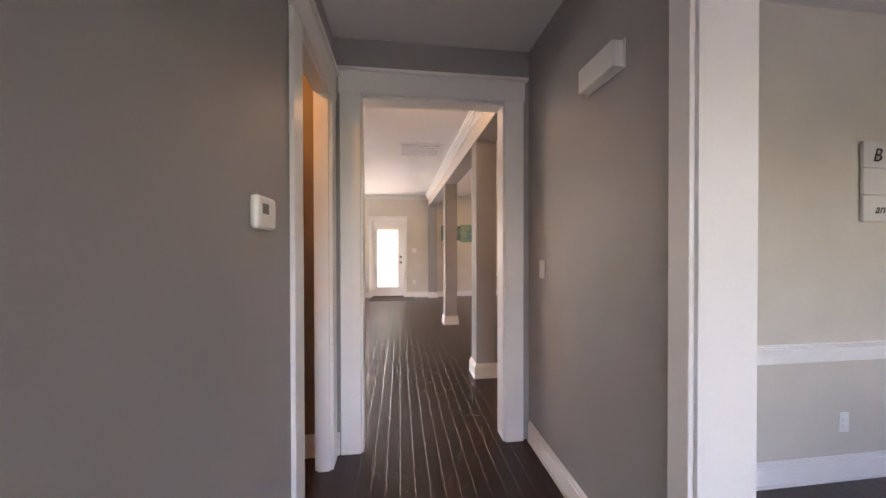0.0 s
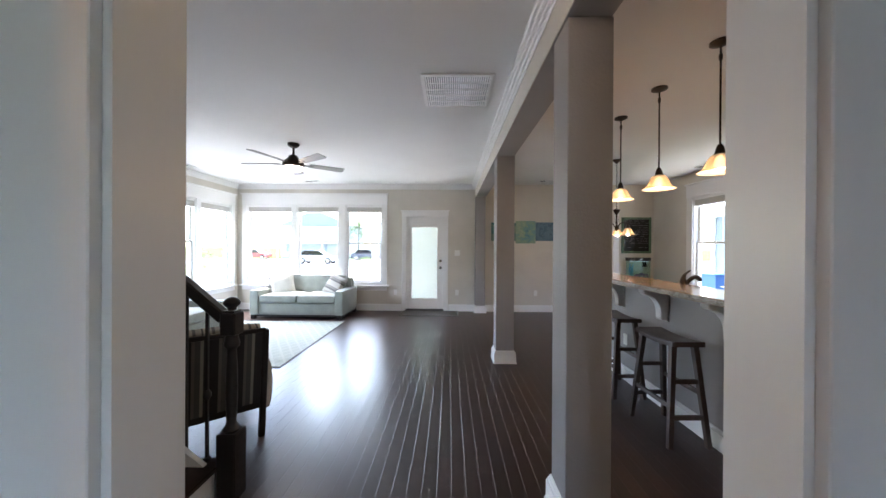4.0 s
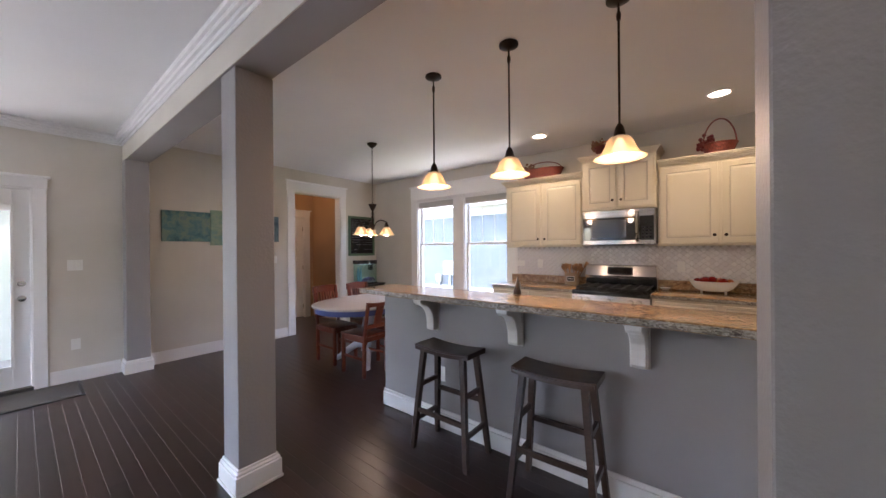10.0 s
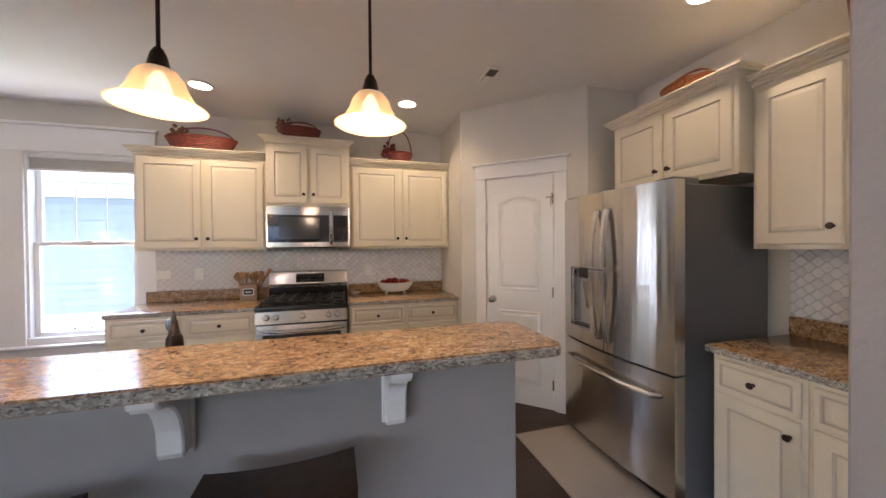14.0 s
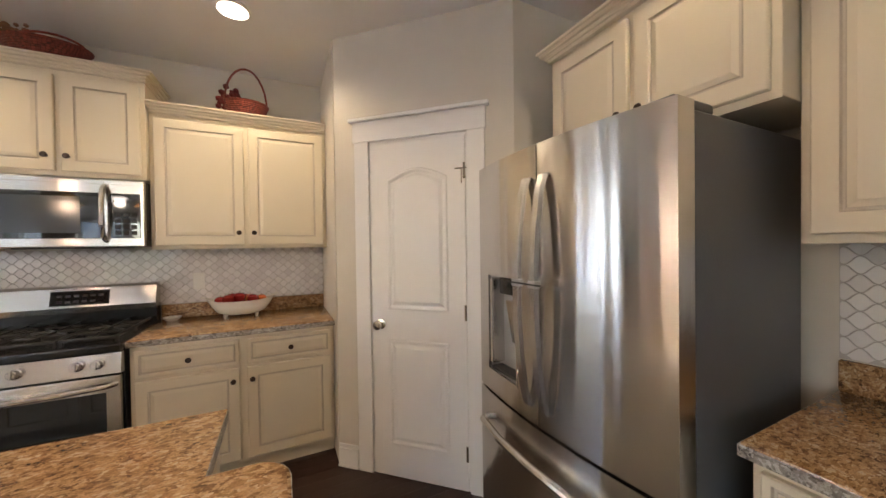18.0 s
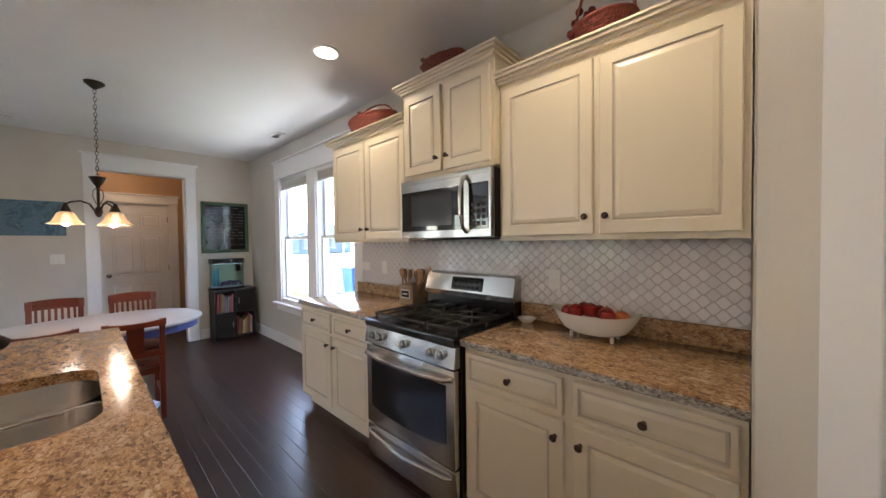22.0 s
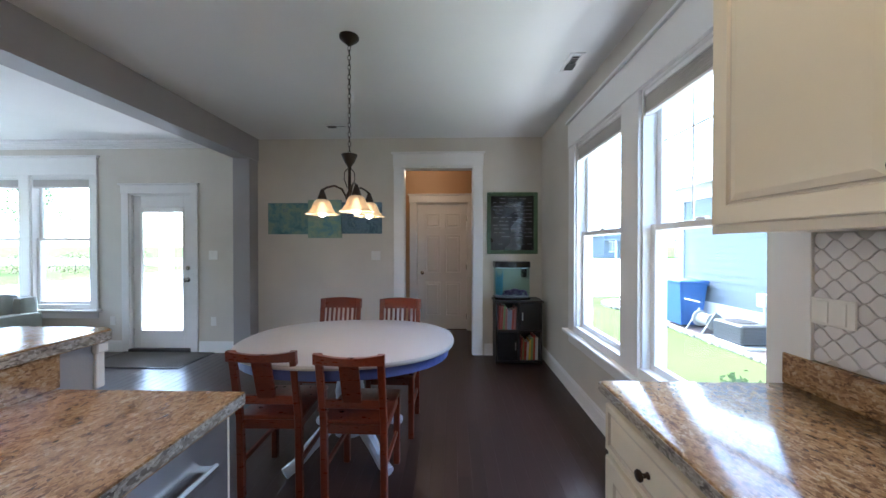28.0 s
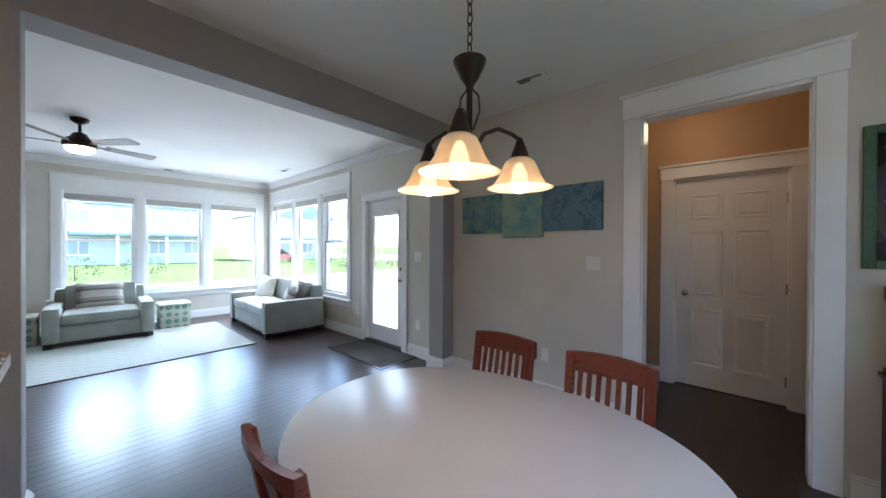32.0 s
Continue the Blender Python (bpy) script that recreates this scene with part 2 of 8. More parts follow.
def lamp_glass(name, colour, glow, power, clear):
    """Frosted glass that lets part of the bulb behind it show."""
    m, nt, b = material(name, colour, 0.30, emit=glow, power=power)
    tr, mix = nt.nodes.new("ShaderNodeBsdfTransparent"), nt.nodes.new("ShaderNodeMixShader")
    tr.inputs["Color"].default_value = (1.0, 0.90, 0.76, 1)
    mix.inputs["Fac"].default_value = clear
    nt.links.new(b.outputs["BSDF"], mix.inputs[1])
    nt.links.new(tr.outputs["BSDF"], mix.inputs[2])
    nt.links.new(mix.outputs["Shader"], nt.nodes["Material Output"].inputs["Surface"])
    return m


SHADE = lamp_glass("amber_glass_shade", (0.50, 0.37, 0.23), (1.0, 0.76, 0.44), 0.013, 0.42)
BULB = material("lit_bulb", (1, 0.9, 0.7), 0.4, emit=(1.0, 0.80, 0.55), power=0.30)[0]
CANLIT = material("lit_downlight", (1, 1, 1), 0.4, emit=(1.0, 0.86, 0.68), power=0.5)[0]

# ---- builders ----


def box_bm(bm, x0, x1, y0, y1, z0, z1, bevel=0.0, seg=1):
    vs = [bm.verts.new((x, y, z)) for z in (z0, z1) for y in (y0, y1) for x in (x0, x1)]
    fs = [bm.faces.new([vs[i] for i in q]) for q in ((0, 2, 3, 1), (4, 5, 7, 6), (0, 1, 5, 4), (2, 6, 7, 3), (0, 4, 6, 2), (1, 3, 7, 5))]
    if bevel:
        edges = list({e for f in fs for e in f.edges})
        bmesh.ops.bevel(bm, geom=edges, offset=bevel, segments=seg, profile=0.5, affect="EDGES", clamp_overlap=True)
    return fs


def mesh_of(name, bm, mat, smooth=False):
    me = bpy.data.meshes.new(name)
    bm.normal_update()
    bm.to_mesh(me)
    bm.free()
    for mt in (mat if isinstance(mat, (list, tuple)) else [mat]):
        me.materials.append(mt)
    if smooth:
        me.shade_smooth()
        me.set_sharp_from_angle(angle=radians(35))
    return me


def part(name, bm, mat, parent, label="", smooth=False):
    ob = new(name, mesh_of(name, bm, mat, smooth))
    ob.parent = parent
    if label:
        ob["label"] = label
    return ob


def boxes(*specs, bevel=0.0, seg=1):
    bm = bmesh.new()
    for s in specs:
        box_bm(bm, *s[:6], s[6] if len(s) > 6 else bevel, seg)
    return bm


def block(name, parent, mat, x0, x1, y0, y1, z0, z1, bevel=0.0, label="", seg=1):
    return part(name, boxes((x0, x1, y0, y1, z0, z1), bevel=bevel, seg=seg), mat, parent, label, smooth=seg > 1)


def thing(name, label, category, x=0, y=0, z=0, rz=0, group="", kind=""):
    ob = new(name)
    ob.empty_display_size = 0.1
    ob.matrix_world = pose(x, y, z, 0, 0, rz)
    return tagged(ob, label, category, group, kind)


def solid(name, label, category, bm, mat, m=None, group="", kind="", smooth=False):
    ob = new(name, mesh_of(name, bm, mat, smooth))
    if m is not None:
        ob.matrix_world = m
    return tagged(ob, label, category, group, kind)


def struct(name, label, category, bm, mat, smooth=False):
    return solid(name, label, category, bm, mat, None, "", "structure", smooth)


def lathe(bm, profile, seg=24, centre=(0, 0, 0), cap=True):
    cx, cy, cz = centre
    rings = []
    for r, z in profile:
        rings.append([bm.verts.new((cx + r * math.cos(2 * math.pi * k / seg), cy + r * math.sin(2 * math.pi * k / seg), cz + z)) for k in range(seg)])
    for a, b in zip(rings, rings[1:]):
        for k in range(seg):
            bm.faces.new((a[k], a[(k + 1) % seg], b[(k + 1) % seg], b[k]))
    if cap:
        bm.faces.new(rings[0][::-1])
        bm.faces.new(rings[-1])
    return bm


def lathed(profile, seg=24, centre=(0, 0, 0), cap=True):
    return lathe(bmesh.new(), profile, seg, centre, cap)


def tube(bm, points, radius, seg=10):
    pts = [Vector(p) for p in points]
    rings = []
    up = Vector((0.13, 0.31, 0.94)).normalized()
    for n, p in enumerate(pts):
        d = (pts[min(n + 1, len(pts) - 1)] - pts[max(n - 1, 0)]).normalized()
        a = d.cross(up).normalized()
        b = d.cross(a)
        r = radius[n] if isinstance(radius, (list, tuple)) else radius
        rings.append([bm.verts.new(p + r * (math.cos(2 * math.pi * k / seg) * a + math.sin(2 * math.pi * k / seg) * b)) for k in range(seg)])
    for a, b in zip(rings, rings[1:]):
        for k in range(seg):
            bm.faces.new((a[k], a[(k + 1) % seg], b[(k + 1) % seg], b[k]))
    bm.faces.new(rings[0][::-1])
    bm.faces.new(rings[-1])
    return bm


def tubed(points, radius, seg=10):
    return tube(bmesh.new(), points, radius, seg)


def prism(bm, outline, depth0, depth1, axis="y"):
    """A flat outline of (u, v) pushed along an axis: u, v are x, z for axis y; y, z for axis x; x, y for axis z."""
    def at(u, v, d):
        return {"y": (u, d, v), "x": (d, u, v), "z": (u, v, d)}[axis]
    a = [bm.verts.new(at(u, v, depth0)) for u, v in outline]
    b = [bm.verts.new(at(u, v, depth1)) for u, v in outline]
    n = len(outline)
    bm.faces.new(a)
    bm.faces.new(b[::-1])
    for k in range(n):
        bm.faces.new((a[k], b[k], b[(k + 1) % n], a[(k + 1) % n]))
    bmesh.ops.recalc_face_normals(bm, faces=bm.faces[:])
    return bm


def arc(cx, cy, r, a0, a1, n):
    return [(cx + r * math.cos(radians(a0 + (a1 - a0) * k / n)), cy + r * math.sin(radians(a0 + (a1 - a0) * k / n))) for k in range(n + 1)]

# ---- the plan ----
XW, XE, YN, C = -3.13, 5.83, 10.63, 2.72
HALL_W, HALL_E, HALL_N = 0.845, 2.17, 3.87
KIT_S = 3.34
T = 0.14


def wall_panel(axis, at, thick, a0, a1, holes, z0=0.0, z1=C):
    """A wall along x (axis 'y') or along y (axis 'x') with rectangular openings (a, b, bottom, top)."""
    bm = bmesh.new()
    cuts = sorted({a0, a1, *[h[0] for h in holes], *[h[1] for h in holes]})
    for a, b in zip(cuts, cuts[1:]):
        spans, low = [], z0
        for h in sorted((h for h in holes if h[0] <= a + 1e-6 and h[1] >= b - 1e-6), key=lambda h: h[2]):
            if h[2] > low:
                spans.append((low, h[2]))
            low = h[3]
        if low < z1:
            spans.append((low, z1))
        for lo, hi in spans:
            if axis == "y":
                box_bm(bm, a, b, at, at + thick, lo, hi)
            else:
                box_bm(bm, at, at + thick, a, b, lo, hi)
    bmesh.ops.remove_doubles(bm, verts=bm.verts[:], dist=1e-5)
    seen = {}
    for f in bm.faces[:]:
        seen.setdefault(tuple(round(c, 4) for c in f.calc_center_median()), []).append(f)
    bmesh.ops.delete(bm, geom=[f for fs in seen.values() if len(fs) > 1 for f in fs], context="FACES_ONLY")
    return bm


BACKWIN = [(-2.92, -1.93), (-1.83, -0.90), (-0.76, 0.045)]
LEFTWIN = [(7.60, 8.46), (8.56, 9.42), (9.53, 10.40)]
RIGHTWIN = [(7.62, 8.43), (8.635, 9.465)]
struct("wall_north", "greige painted wall with windows and doors", "wall",
       wall_panel("y", YN, T, XW - T, XE + T, [(a, b, 0.60, 2.28) for a, b in BACKWIN] + [(0.555, 1.375, 0.0, 2.04), (4.095, 4.985, 0.0, 2.36)]), BEIGE)
struct("wall_west", "greige painted wall with a row of windows", "wall",
       wall_panel("x", XW - T, T, 5.2, YN, [(a, b, 0.60, 2.24) for a, b in LEFTWIN]), BEIGE)
struct("wall_east", "greige painted kitchen and dining wall", "wall",
       wall_panel("x", XE, T, 3.0, YN, [(a, b, 0.64, 2.28) for a, b in RIGHTWIN]), BEIGE)
struct("wall_east_front", "greige painted front dining room wall", "wall", wall_panel("x", XE, T, -0.6, 3.0, []), BEIGE)
struct("wall_hall_west", "grey painted hall wall with a cased opening", "wall",
       wall_panel("x", HALL_W - 0.07, 0.07, -0.6, HALL_N, [(3.09, 3.72, 0.0, 2.30)]), GREY)
struct("wall_hall_north", "grey painted wall with the cased hall opening", "wall",
       wall_panel("y", HALL_N, 0.13, XW, 2.29, [(1.01, 2.0, 0.0, 2.36)]), GREY)
struct("wall_hall_east", "grey painted hall wall beside the dining opening", "wall",
       wall_panel("x", HALL_E, 0.205, -0.6, 3.24, [(0.6, 2.54, 0.0, 2.36)]), GREY)
struct("wall_hall_corner", "grey painted hall wall end", "wall", wall_panel("x", HALL_E, 0.12, 3.24, HALL_N, []), GREY)
# Unseen front wall; its two openings are added to let daylight reach the hall.
struct("wall_hall_south", "grey painted front wall, unseen, with openings added to admit light", "wall", wall_panel("y", -0.74, 0.14, -1.2, XE + T, [(0.95, 1.75, 0.4, 2.2), (3.4, 4.8, 0.85, 2.15)]), GREY)
struct("wall_corridor_north", "taupe lamp-lit side corridor wall", "wall", wall_panel("y", HALL_N - 0.004, 0.003, -1.2, HALL_W - 0.07, []), TAUPE)
struct("wall_corridor_west", "taupe corridor end wall", "wall", wall_panel("x", -1.34, 0.14, -0.6, HALL_N, []), TAUPE)
struct("wall_kitchen_south", "greige painted wall behind the kitchen cabinets", "wall", wall_panel("y", KIT_S - 0.10, 0.10, 2.29, XE, []), BEIGE)
struct("wall_living_south", "greige painted wall beyond the stairs", "wall", wall_panel("x", XW - T, T, HALL_N, 5.2, []), BEIGE)
struct("wall_cabinet_end", "short greige wall at the end of the cabinets", "wall", wall_panel("y", 4.57, 0.10, 5.115, XE, []), BEIGE)
struct("wall_fridge_side", "short greige wall beside the refrigerator", "wall", wall_panel("x", 4.34, 0.10, KIT_S, 3.845, []), BEIGE)

# the angled pantry wall, built along its own x axis
PAN = pose(5.11, 4.664, 0, 0, 0, 180 + 46.5)
PANLEN = 1.125
pw = wall_panel("y", 0.0, 0.10, 0.0, PANLEN, [(0.243, 0.873, 0.0, 2.04)])
ob = struct("wall_pantry", "greige angled wall with the pantry door", "wall", pw, BEIGE)
ob.matrix_world = PAN

# beam and columns
struct("beam", "grey painted boxed ceiling beam", "beam", boxes((2.046, 2.255, 4.0, YN, 2.44, C + 0.02)), GREY)
struct("beam_face", "greige painted living room side of the beam", "beam", boxes((2.040, 2.046, 4.0, YN, 2.44, C + 0.02)), BEIGE)
for y0 in (4.99, 7.375):
    col = thing("column", "square grey painted column with a white base", "column", 2.157, y0 + 0.107, 0, 0, "room columns", "structure")
    block("shaft", col, COLGREY, -0.106, 0.106, -0.107, 0.107, 0, 2.44, 0.004)
    bm = boxes((-0.137, 0.137, -0.138, 0.138, 0, 0.018, 0.004), (-0.130, 0.130, -0.131, 0.131, 0.018, 0.115, 0.003), (-0.124, 0.124, -0.125, 0.125, 0.115, 0.135, 0.006), (-0.115, 0.115, -0.116, 0.116, 0.135, 0.15, 0.003))
    part("base_trim", bm, WHITE, col, "white base trim")
pil = thing("pilaster", "grey painted half column against the wall", "column", 2.13, YN - 0.09, 0, 0, "", "structure")
block("shaft", pil, COLGREY, -0.095, 0.115, -0.09, 0.09, 0, 2.44, 0.004)
part("base_trim", boxes((-0.118, 0.138, -0.113, 0.09, 0, 0.115, 0.003), (-0.108, 0.128, -0.103, 0.09, 0.115, 0.15, 0.004)), WHITE, pil)

struct("ceiling", "white painted flat ceiling", "ceiling", boxes((XW - T, XE + T, -0.8, YN + T, C, C + 0.12), (3.4, 5.6, YN + T, 12.1, C, C + 0.12)), CEIL)
struct("subfloor", "dark base under the floor boards", "floor", boxes((XW - T, XE + T, -0.8, YN + T, -0.10, -0.014), (3.4, 5.6, YN + T, 12.1, -0.10, -0.014)), GAP)

# small passage behind the dining opening
struct("wall_passage_north", "tan painted passage end wall", "wall", wall_panel("y", 11.86, 0.12, 3.3, 5.7, [(4.13, 4.97, 0.0, 2.07)]), TAN)
struct("wall_passage_west", "tan painted passage wall", "wall", wall_panel("x", 3.55, 0.12, YN + T, 11.86, []), TAN)
struct("wall_passage_east", "tan painted passage wall", "wall", wall_panel("x", 5.15, 0.12, YN + T, 11.86, []), TAN)


# ---- area lamps added outside the windows as stand-ins for sky and ground light ----
SKYC, GNDC = (0.76, 0.88, 1.0), (1.0, 0.98, 0.95)
for name, eye, to, size, watts, col in (
    ("north_sky_fill", (-1.45, YN + 0.62, 2.72), (-1.45, 8.0, 0.6), (3.0, 0.42), 5, SKYC),
    ("north_high_sky_fill", (-1.3, YN + 3.5, 3.7), (-0.6, 6.0, 1.0), (3.2, 1.6), 21, SKYC),
    ("door_ground_fill", (0.96, YN + 0.52, 0.05), (0.96, 9.2, 2.4), (0.6, 0.3), 1, GNDC),
    ("west_sky_fill", (XW - 0.62, 9.0, 2.68), (-0.6, 9.0, 0.6), (2.7, 0.42), 5, SKYC),
    ("west_high_sky_fill", (XW - 3.5, 9.0, 3.7), (1.8, 7.4, 1.0), (3.4, 1.6), 31, SKYC),
    ("east_high_sky_fill", (XE + 1.7, 8.54, 3.95), (4.6, 8.0, 0.7), (2.6, 1.3), 9, SKYC),
    ("east_ground_fill", (XE + 0.45, 8.54, 0.02), (4.4, 8.54, 2.6), (1.8, 0.36), 3.4, GNDC),
):
    lamp(name, "AREA", watts, col, look(eye, to), size=size)
lamp("corridor_glow", "POINT", 0.45, (1.0, 0.50, 0.16), pose(0.30, 3.05, 2.55), radius=0.06)
lamp("passage_glow", "POINT", 0.19, (1.0, 0.70, 0.42), pose(4.3, 11.3, 2.45), radius=0.1)

# ---- trim, windows and doors ----


def base_run(name, axis, at, side, a0, a1, h=0.145):
    """Baseboard with a stepped cap and shoe along a wall face; side is the way into the room."""
    bm = bmesh.new()
    for d, z0, z1 in ((0.020, 0.0, 0.018), (0.014, 0.0, h - 0.03), (0.010, h - 0.03, h - 0.012), (0.006, h - 0.012, h)):
        lo, hi = sorted((at, at + side * d))
        if axis == "y":
            box_bm(bm, a0, a1, lo, hi, z0, z1, 0.002)
        else:
            box_bm(bm, lo, hi, a0, a1, z0, z1, 0.002)
    return struct(name, "white painted baseboard along the wall", "baseboard", bm, WHITE)


base_run("baseboard_north", "y", YN, -1, XW + 0.02, 0.46)
base_run("baseboard_north_door", "y", YN, -1, 1.475, 2.01)
base_run("baseboard_dining", "y", YN, -1, 2.27, 3.975)
base_run("baseboard_corner", "y", YN, -1, 5.12, XE - 0.02)
base_run("baseboard_west", "x", XW, 1, 5.2, YN)
base_run("baseboard_east", "x", XE, -1, 7.585, YN)
base_run("baseboard_hall_east", "x", HALL_E, -1, 2.62, HALL_N - 0.02)
base_run("baseboard_hall_west", "x", HALL_W, 1, -0.6, 2.968)
base_run("baseboard_corridor", "y", HALL_N - 0.004, -1, -1.2, HALL_W - 0.072)
base_run("baseboard_stub", "y", HALL_N, -1, HALL_W + 0.005, 0.878)
base_run("baseboard_dining_front", "y", 3.24, -1, 2.30, XE - 0.02)
for a0, a1 in ((0.0, 0.143), (0.973, PANLEN)):
    bbp = struct("baseboard_pantry", "white baseboard beside the pantry door", "trim", boxes((a0, a1, -0.016, -0.001, 0, 0.118, 0.002), (a0, a1, -0.010, -0.001, 0.118, 0.145, 0.004), (a0, a1, -0.026, -0.016, 0, 0.016, 0.004)), WHITE)
    bbp.matrix_world = PAN
base_run("baseboard_passage", "y", 11.86, -1, 3.67, 4.05)

rail = bmesh.new()
for d, z0, z1 in ((0.012, 0.695, 0.805), (0.024, 0.75, 0.795), (0.034, 0.77, 0.787)):
    box_bm(rail, 2.295, XE - 0.01, 3.24 - d, 3.24, z0, z1, 0.003)
struct("chair_rail", "white moulded chair rail on the wall", "trim", rail, WHITE)


def crown(name, axis, at, side, a0, a1):
    bm = bmesh.new()
    for d, z0, z1 in ((0.012, C - 0.105, C - 0.075), (0.030, C - 0.078, C - 0.055), (0.052, C - 0.057, C - 0.032), (0.074, C - 0.034, C - 0.001)):
        lo, hi = sorted((at, at + side * d))
        if axis == "y":
            box_bm(bm, a0, a1, lo, hi, z0, z1, 0.004)
        else:
            box_bm(bm, lo, hi, a0, a1, z0, z1, 0.004)
    return struct(name, "white stepped crown moulding under the ceiling", "trim", bm, WHITE)


crown("crown_west", "x", XW, 1, 5.2, YN)
crown("crown_north", "y", YN, -1, XW, 2.04)
crown("crown_beam", "x", 2.04, -1, 4.0, YN)

BLINDFAB = painted("raised_blind_fabric", (0.50, 0.48, 0.45), 0.7, 120, 0.2)


def window_group(name, label, m, openings, zb, zt, mid, cased, muntins=False, sill_over=0.05):
    """Double-hung windows with shared casing. Local x runs along the wall, y into the room."""
    w = new(name)
    w.matrix_world = m
    tagged(w, label, "window", "", "structure")
    lo, hi = openings[0][0], openings[-1][1]
    cw = cased
    zc = zb - 0.055
    bm = boxes((lo - cw, lo, 0, 0.02, zc, zt), (hi, hi + cw, 0, 0.02, zc, zt), *[(a[1], b[0], 0, 0.02, zc, zt) for a, b in zip(openings, openings[1:])], bevel=0.002)
    part("casing", bm, WHITE, w)
    part("header", boxes((lo - cw - 0.005, hi + cw + 0.005, 0, 0.026, zt, zt + 0.225, 0.002), (lo - cw - 0.03, hi + cw + 0.03, 0, 0.045, zt + 0.225, zt + 0.25, 0.004)), WHITE, w)
    part("window_sill", boxes((lo - cw - sill_over, hi + cw + sill_over, -0.02, 0.065, zc - 0.028, zc, 0.006)), WHITE, w)
    part("stool_filler", boxes(*[(a, b, -0.004, 0.014, zc, zb + 0.006) for a, b in openings], bevel=0.002), WHITE, w)
    part("apron", boxes((lo - cw, hi + cw, 0, 0.018, zc - 0.115, zc - 0.028, 0.003)), WHITE, w)
    for a, b in openings:
        part("jamb", boxes((a, a + 0.018, -T, 0, zb, zt), (b - 0.018, b, -T, 0, zb, zt), (a, b, -T, 0, zt - 0.018, zt), (a, b, -T, -0.003, zb - 0.02, zb + 0.004)), WHITE, w)
        for z0, z1, d in ((zb, mid + 0.018, -0.075), (mid - 0.018, zt, -0.110)):
            fw = 0.042
            fr = boxes((a + 0.018, a + 0.018 + fw, d, d + 0.032, z0, z1), (b - 0.018 - fw, b - 0.018, d, d + 0.032, z0, z1),
                       (a + 0.018 + fw, b - 0.018 - fw, d, d + 0.032, z0, z0 + fw), (a + 0.018 + fw, b - 0.018 - fw, d, d + 0.032, z1 - fw * 0.8, z1), bevel=0.003)
            sash = part("sash", fr, WHITE, w)
            if muntins and z0 > zb:
                step = (b - a - 0.12) / 3
                part("muntin", boxes(*[(a + 0.06 + k * step - 0.004, a + 0.06 + k * step + 0.004, d + 0.010, d + 0.018, z0 + fw, z1 - fw) for k in (1, 2)],
                                     (a + 0.06, b - 0.06, d + 0.0105, d + 0.0175, z1 - 0.32, z1 - 0.312)), WHITE, sash)
            pane = part("pane", boxes((a + 0.05, b - 0.05, d + 0.012, d + 0.016, z0 + 0.03, z1 - 0.03)), GLASS, sash, "clear window glass")
            pane.visible_shadow = False
        part("sash_lock", boxes(((a + b) / 2 - 0.03, (a + b) / 2 + 0.03, -0.07, -0.045, mid + 0.018, mid + 0.032, 0.003)), WHITE, w)
        bl = thing("window_blind", "off-white cellular blind raised to the window head", "blind", 0, 0, 0, 0, "raised blinds")
        bl.matrix_world = m @ pose((a + b) / 2, -0.02, zt - 0.02)
        h = (b - a) / 2 - 0.022
        part("headrail", boxes((-h, h, -0.02, 0.018, -0.03, 0.0, 0.003)), WHITE, bl)
        bmb = bmesh.new()
        for k in range(7):
            box_bm(bmb, -h + 0.004, h - 0.004, -0.016, 0.014, -0.045 - 0.013 * k, -0.033 - 0.013 * k, 0.003)
        part("folds", bmb, BLINDFAB, bl)
        part("bottom_rail", boxes((-h, h, -0.018, 0.016, -0.141, -0.124, 0.003)), WHITE, bl)
    return w


window_group("window_1", "white framed double-hung windows on the far wall", pose(0, YN, 0, 0, 0, 180), [(-b, -a) for a, b in reversed(BACKWIN)], 0.60, 2.28, 1.45, 0.10)
window_group("window_2", "white framed double-hung windows along the side wall", pose(XW, 0, 0, 0, 0, -90), [(-b, -a) for a, b in reversed(LEFTWIN)], 0.60, 2.24, 1.45, 0.11)
window_group("window_3", "pair of white double-hung windows beside the table", pose(XE, 0, 0, 0, 0, 90), RIGHTWIN, 0.64, 2.28, 1.47, 0.145, True)


def cased_opening(name, label, m, a, b, top, cw, depth, hh, both=True, sides=None):
    """White jamb and flat casing with a capped header. Local x along the wall, y into the room, wall from y=-depth to 0."""
    w = new(name)
    w.matrix_world = m
    tagged(w, label, "door casing", "", "structure")
    part("jamb", boxes((a, a + 0.019, -depth, 0, 0, top), (b - 0.019, b, -depth, 0, 0, top), (a, b, -depth, 0, top - 0.019, top)), WHITE, w)
    faces = [(0.0, 0.020, 0.045)] + ([(-depth - 0.020, -depth, -depth - 0.045)] if both else [])
    for y0, y1, y2 in faces:
        out = boxes((a - cw + 0.006, a + 0.006, y0, y1, 0, top), (b - 0.006, b + cw - 0.006, y0, y1, 0, top), bevel=0.002)
        part("side_casing", out, WHITE, w)
        lo, hi = min(y0, y1, y2), max(y0, y1, y2)
        cap = (a - cw - 0.022, b + cw + 0.022, (y0 if y0 == 0 else hi - 0.045), (0.045 if y0 == 0 else hi), top + hh - 0.022, top + hh, 0.004)
        part("header", boxes((a - cw - 0.002, b + cw + 0.002, min(y0, y1) - (0.004 if y0 < 0 else 0), max(y0, y1) + (0.004 if y0 == 0 else 0), top, top + hh - 0.022, 0.002), cap), WHITE, w)
    return w


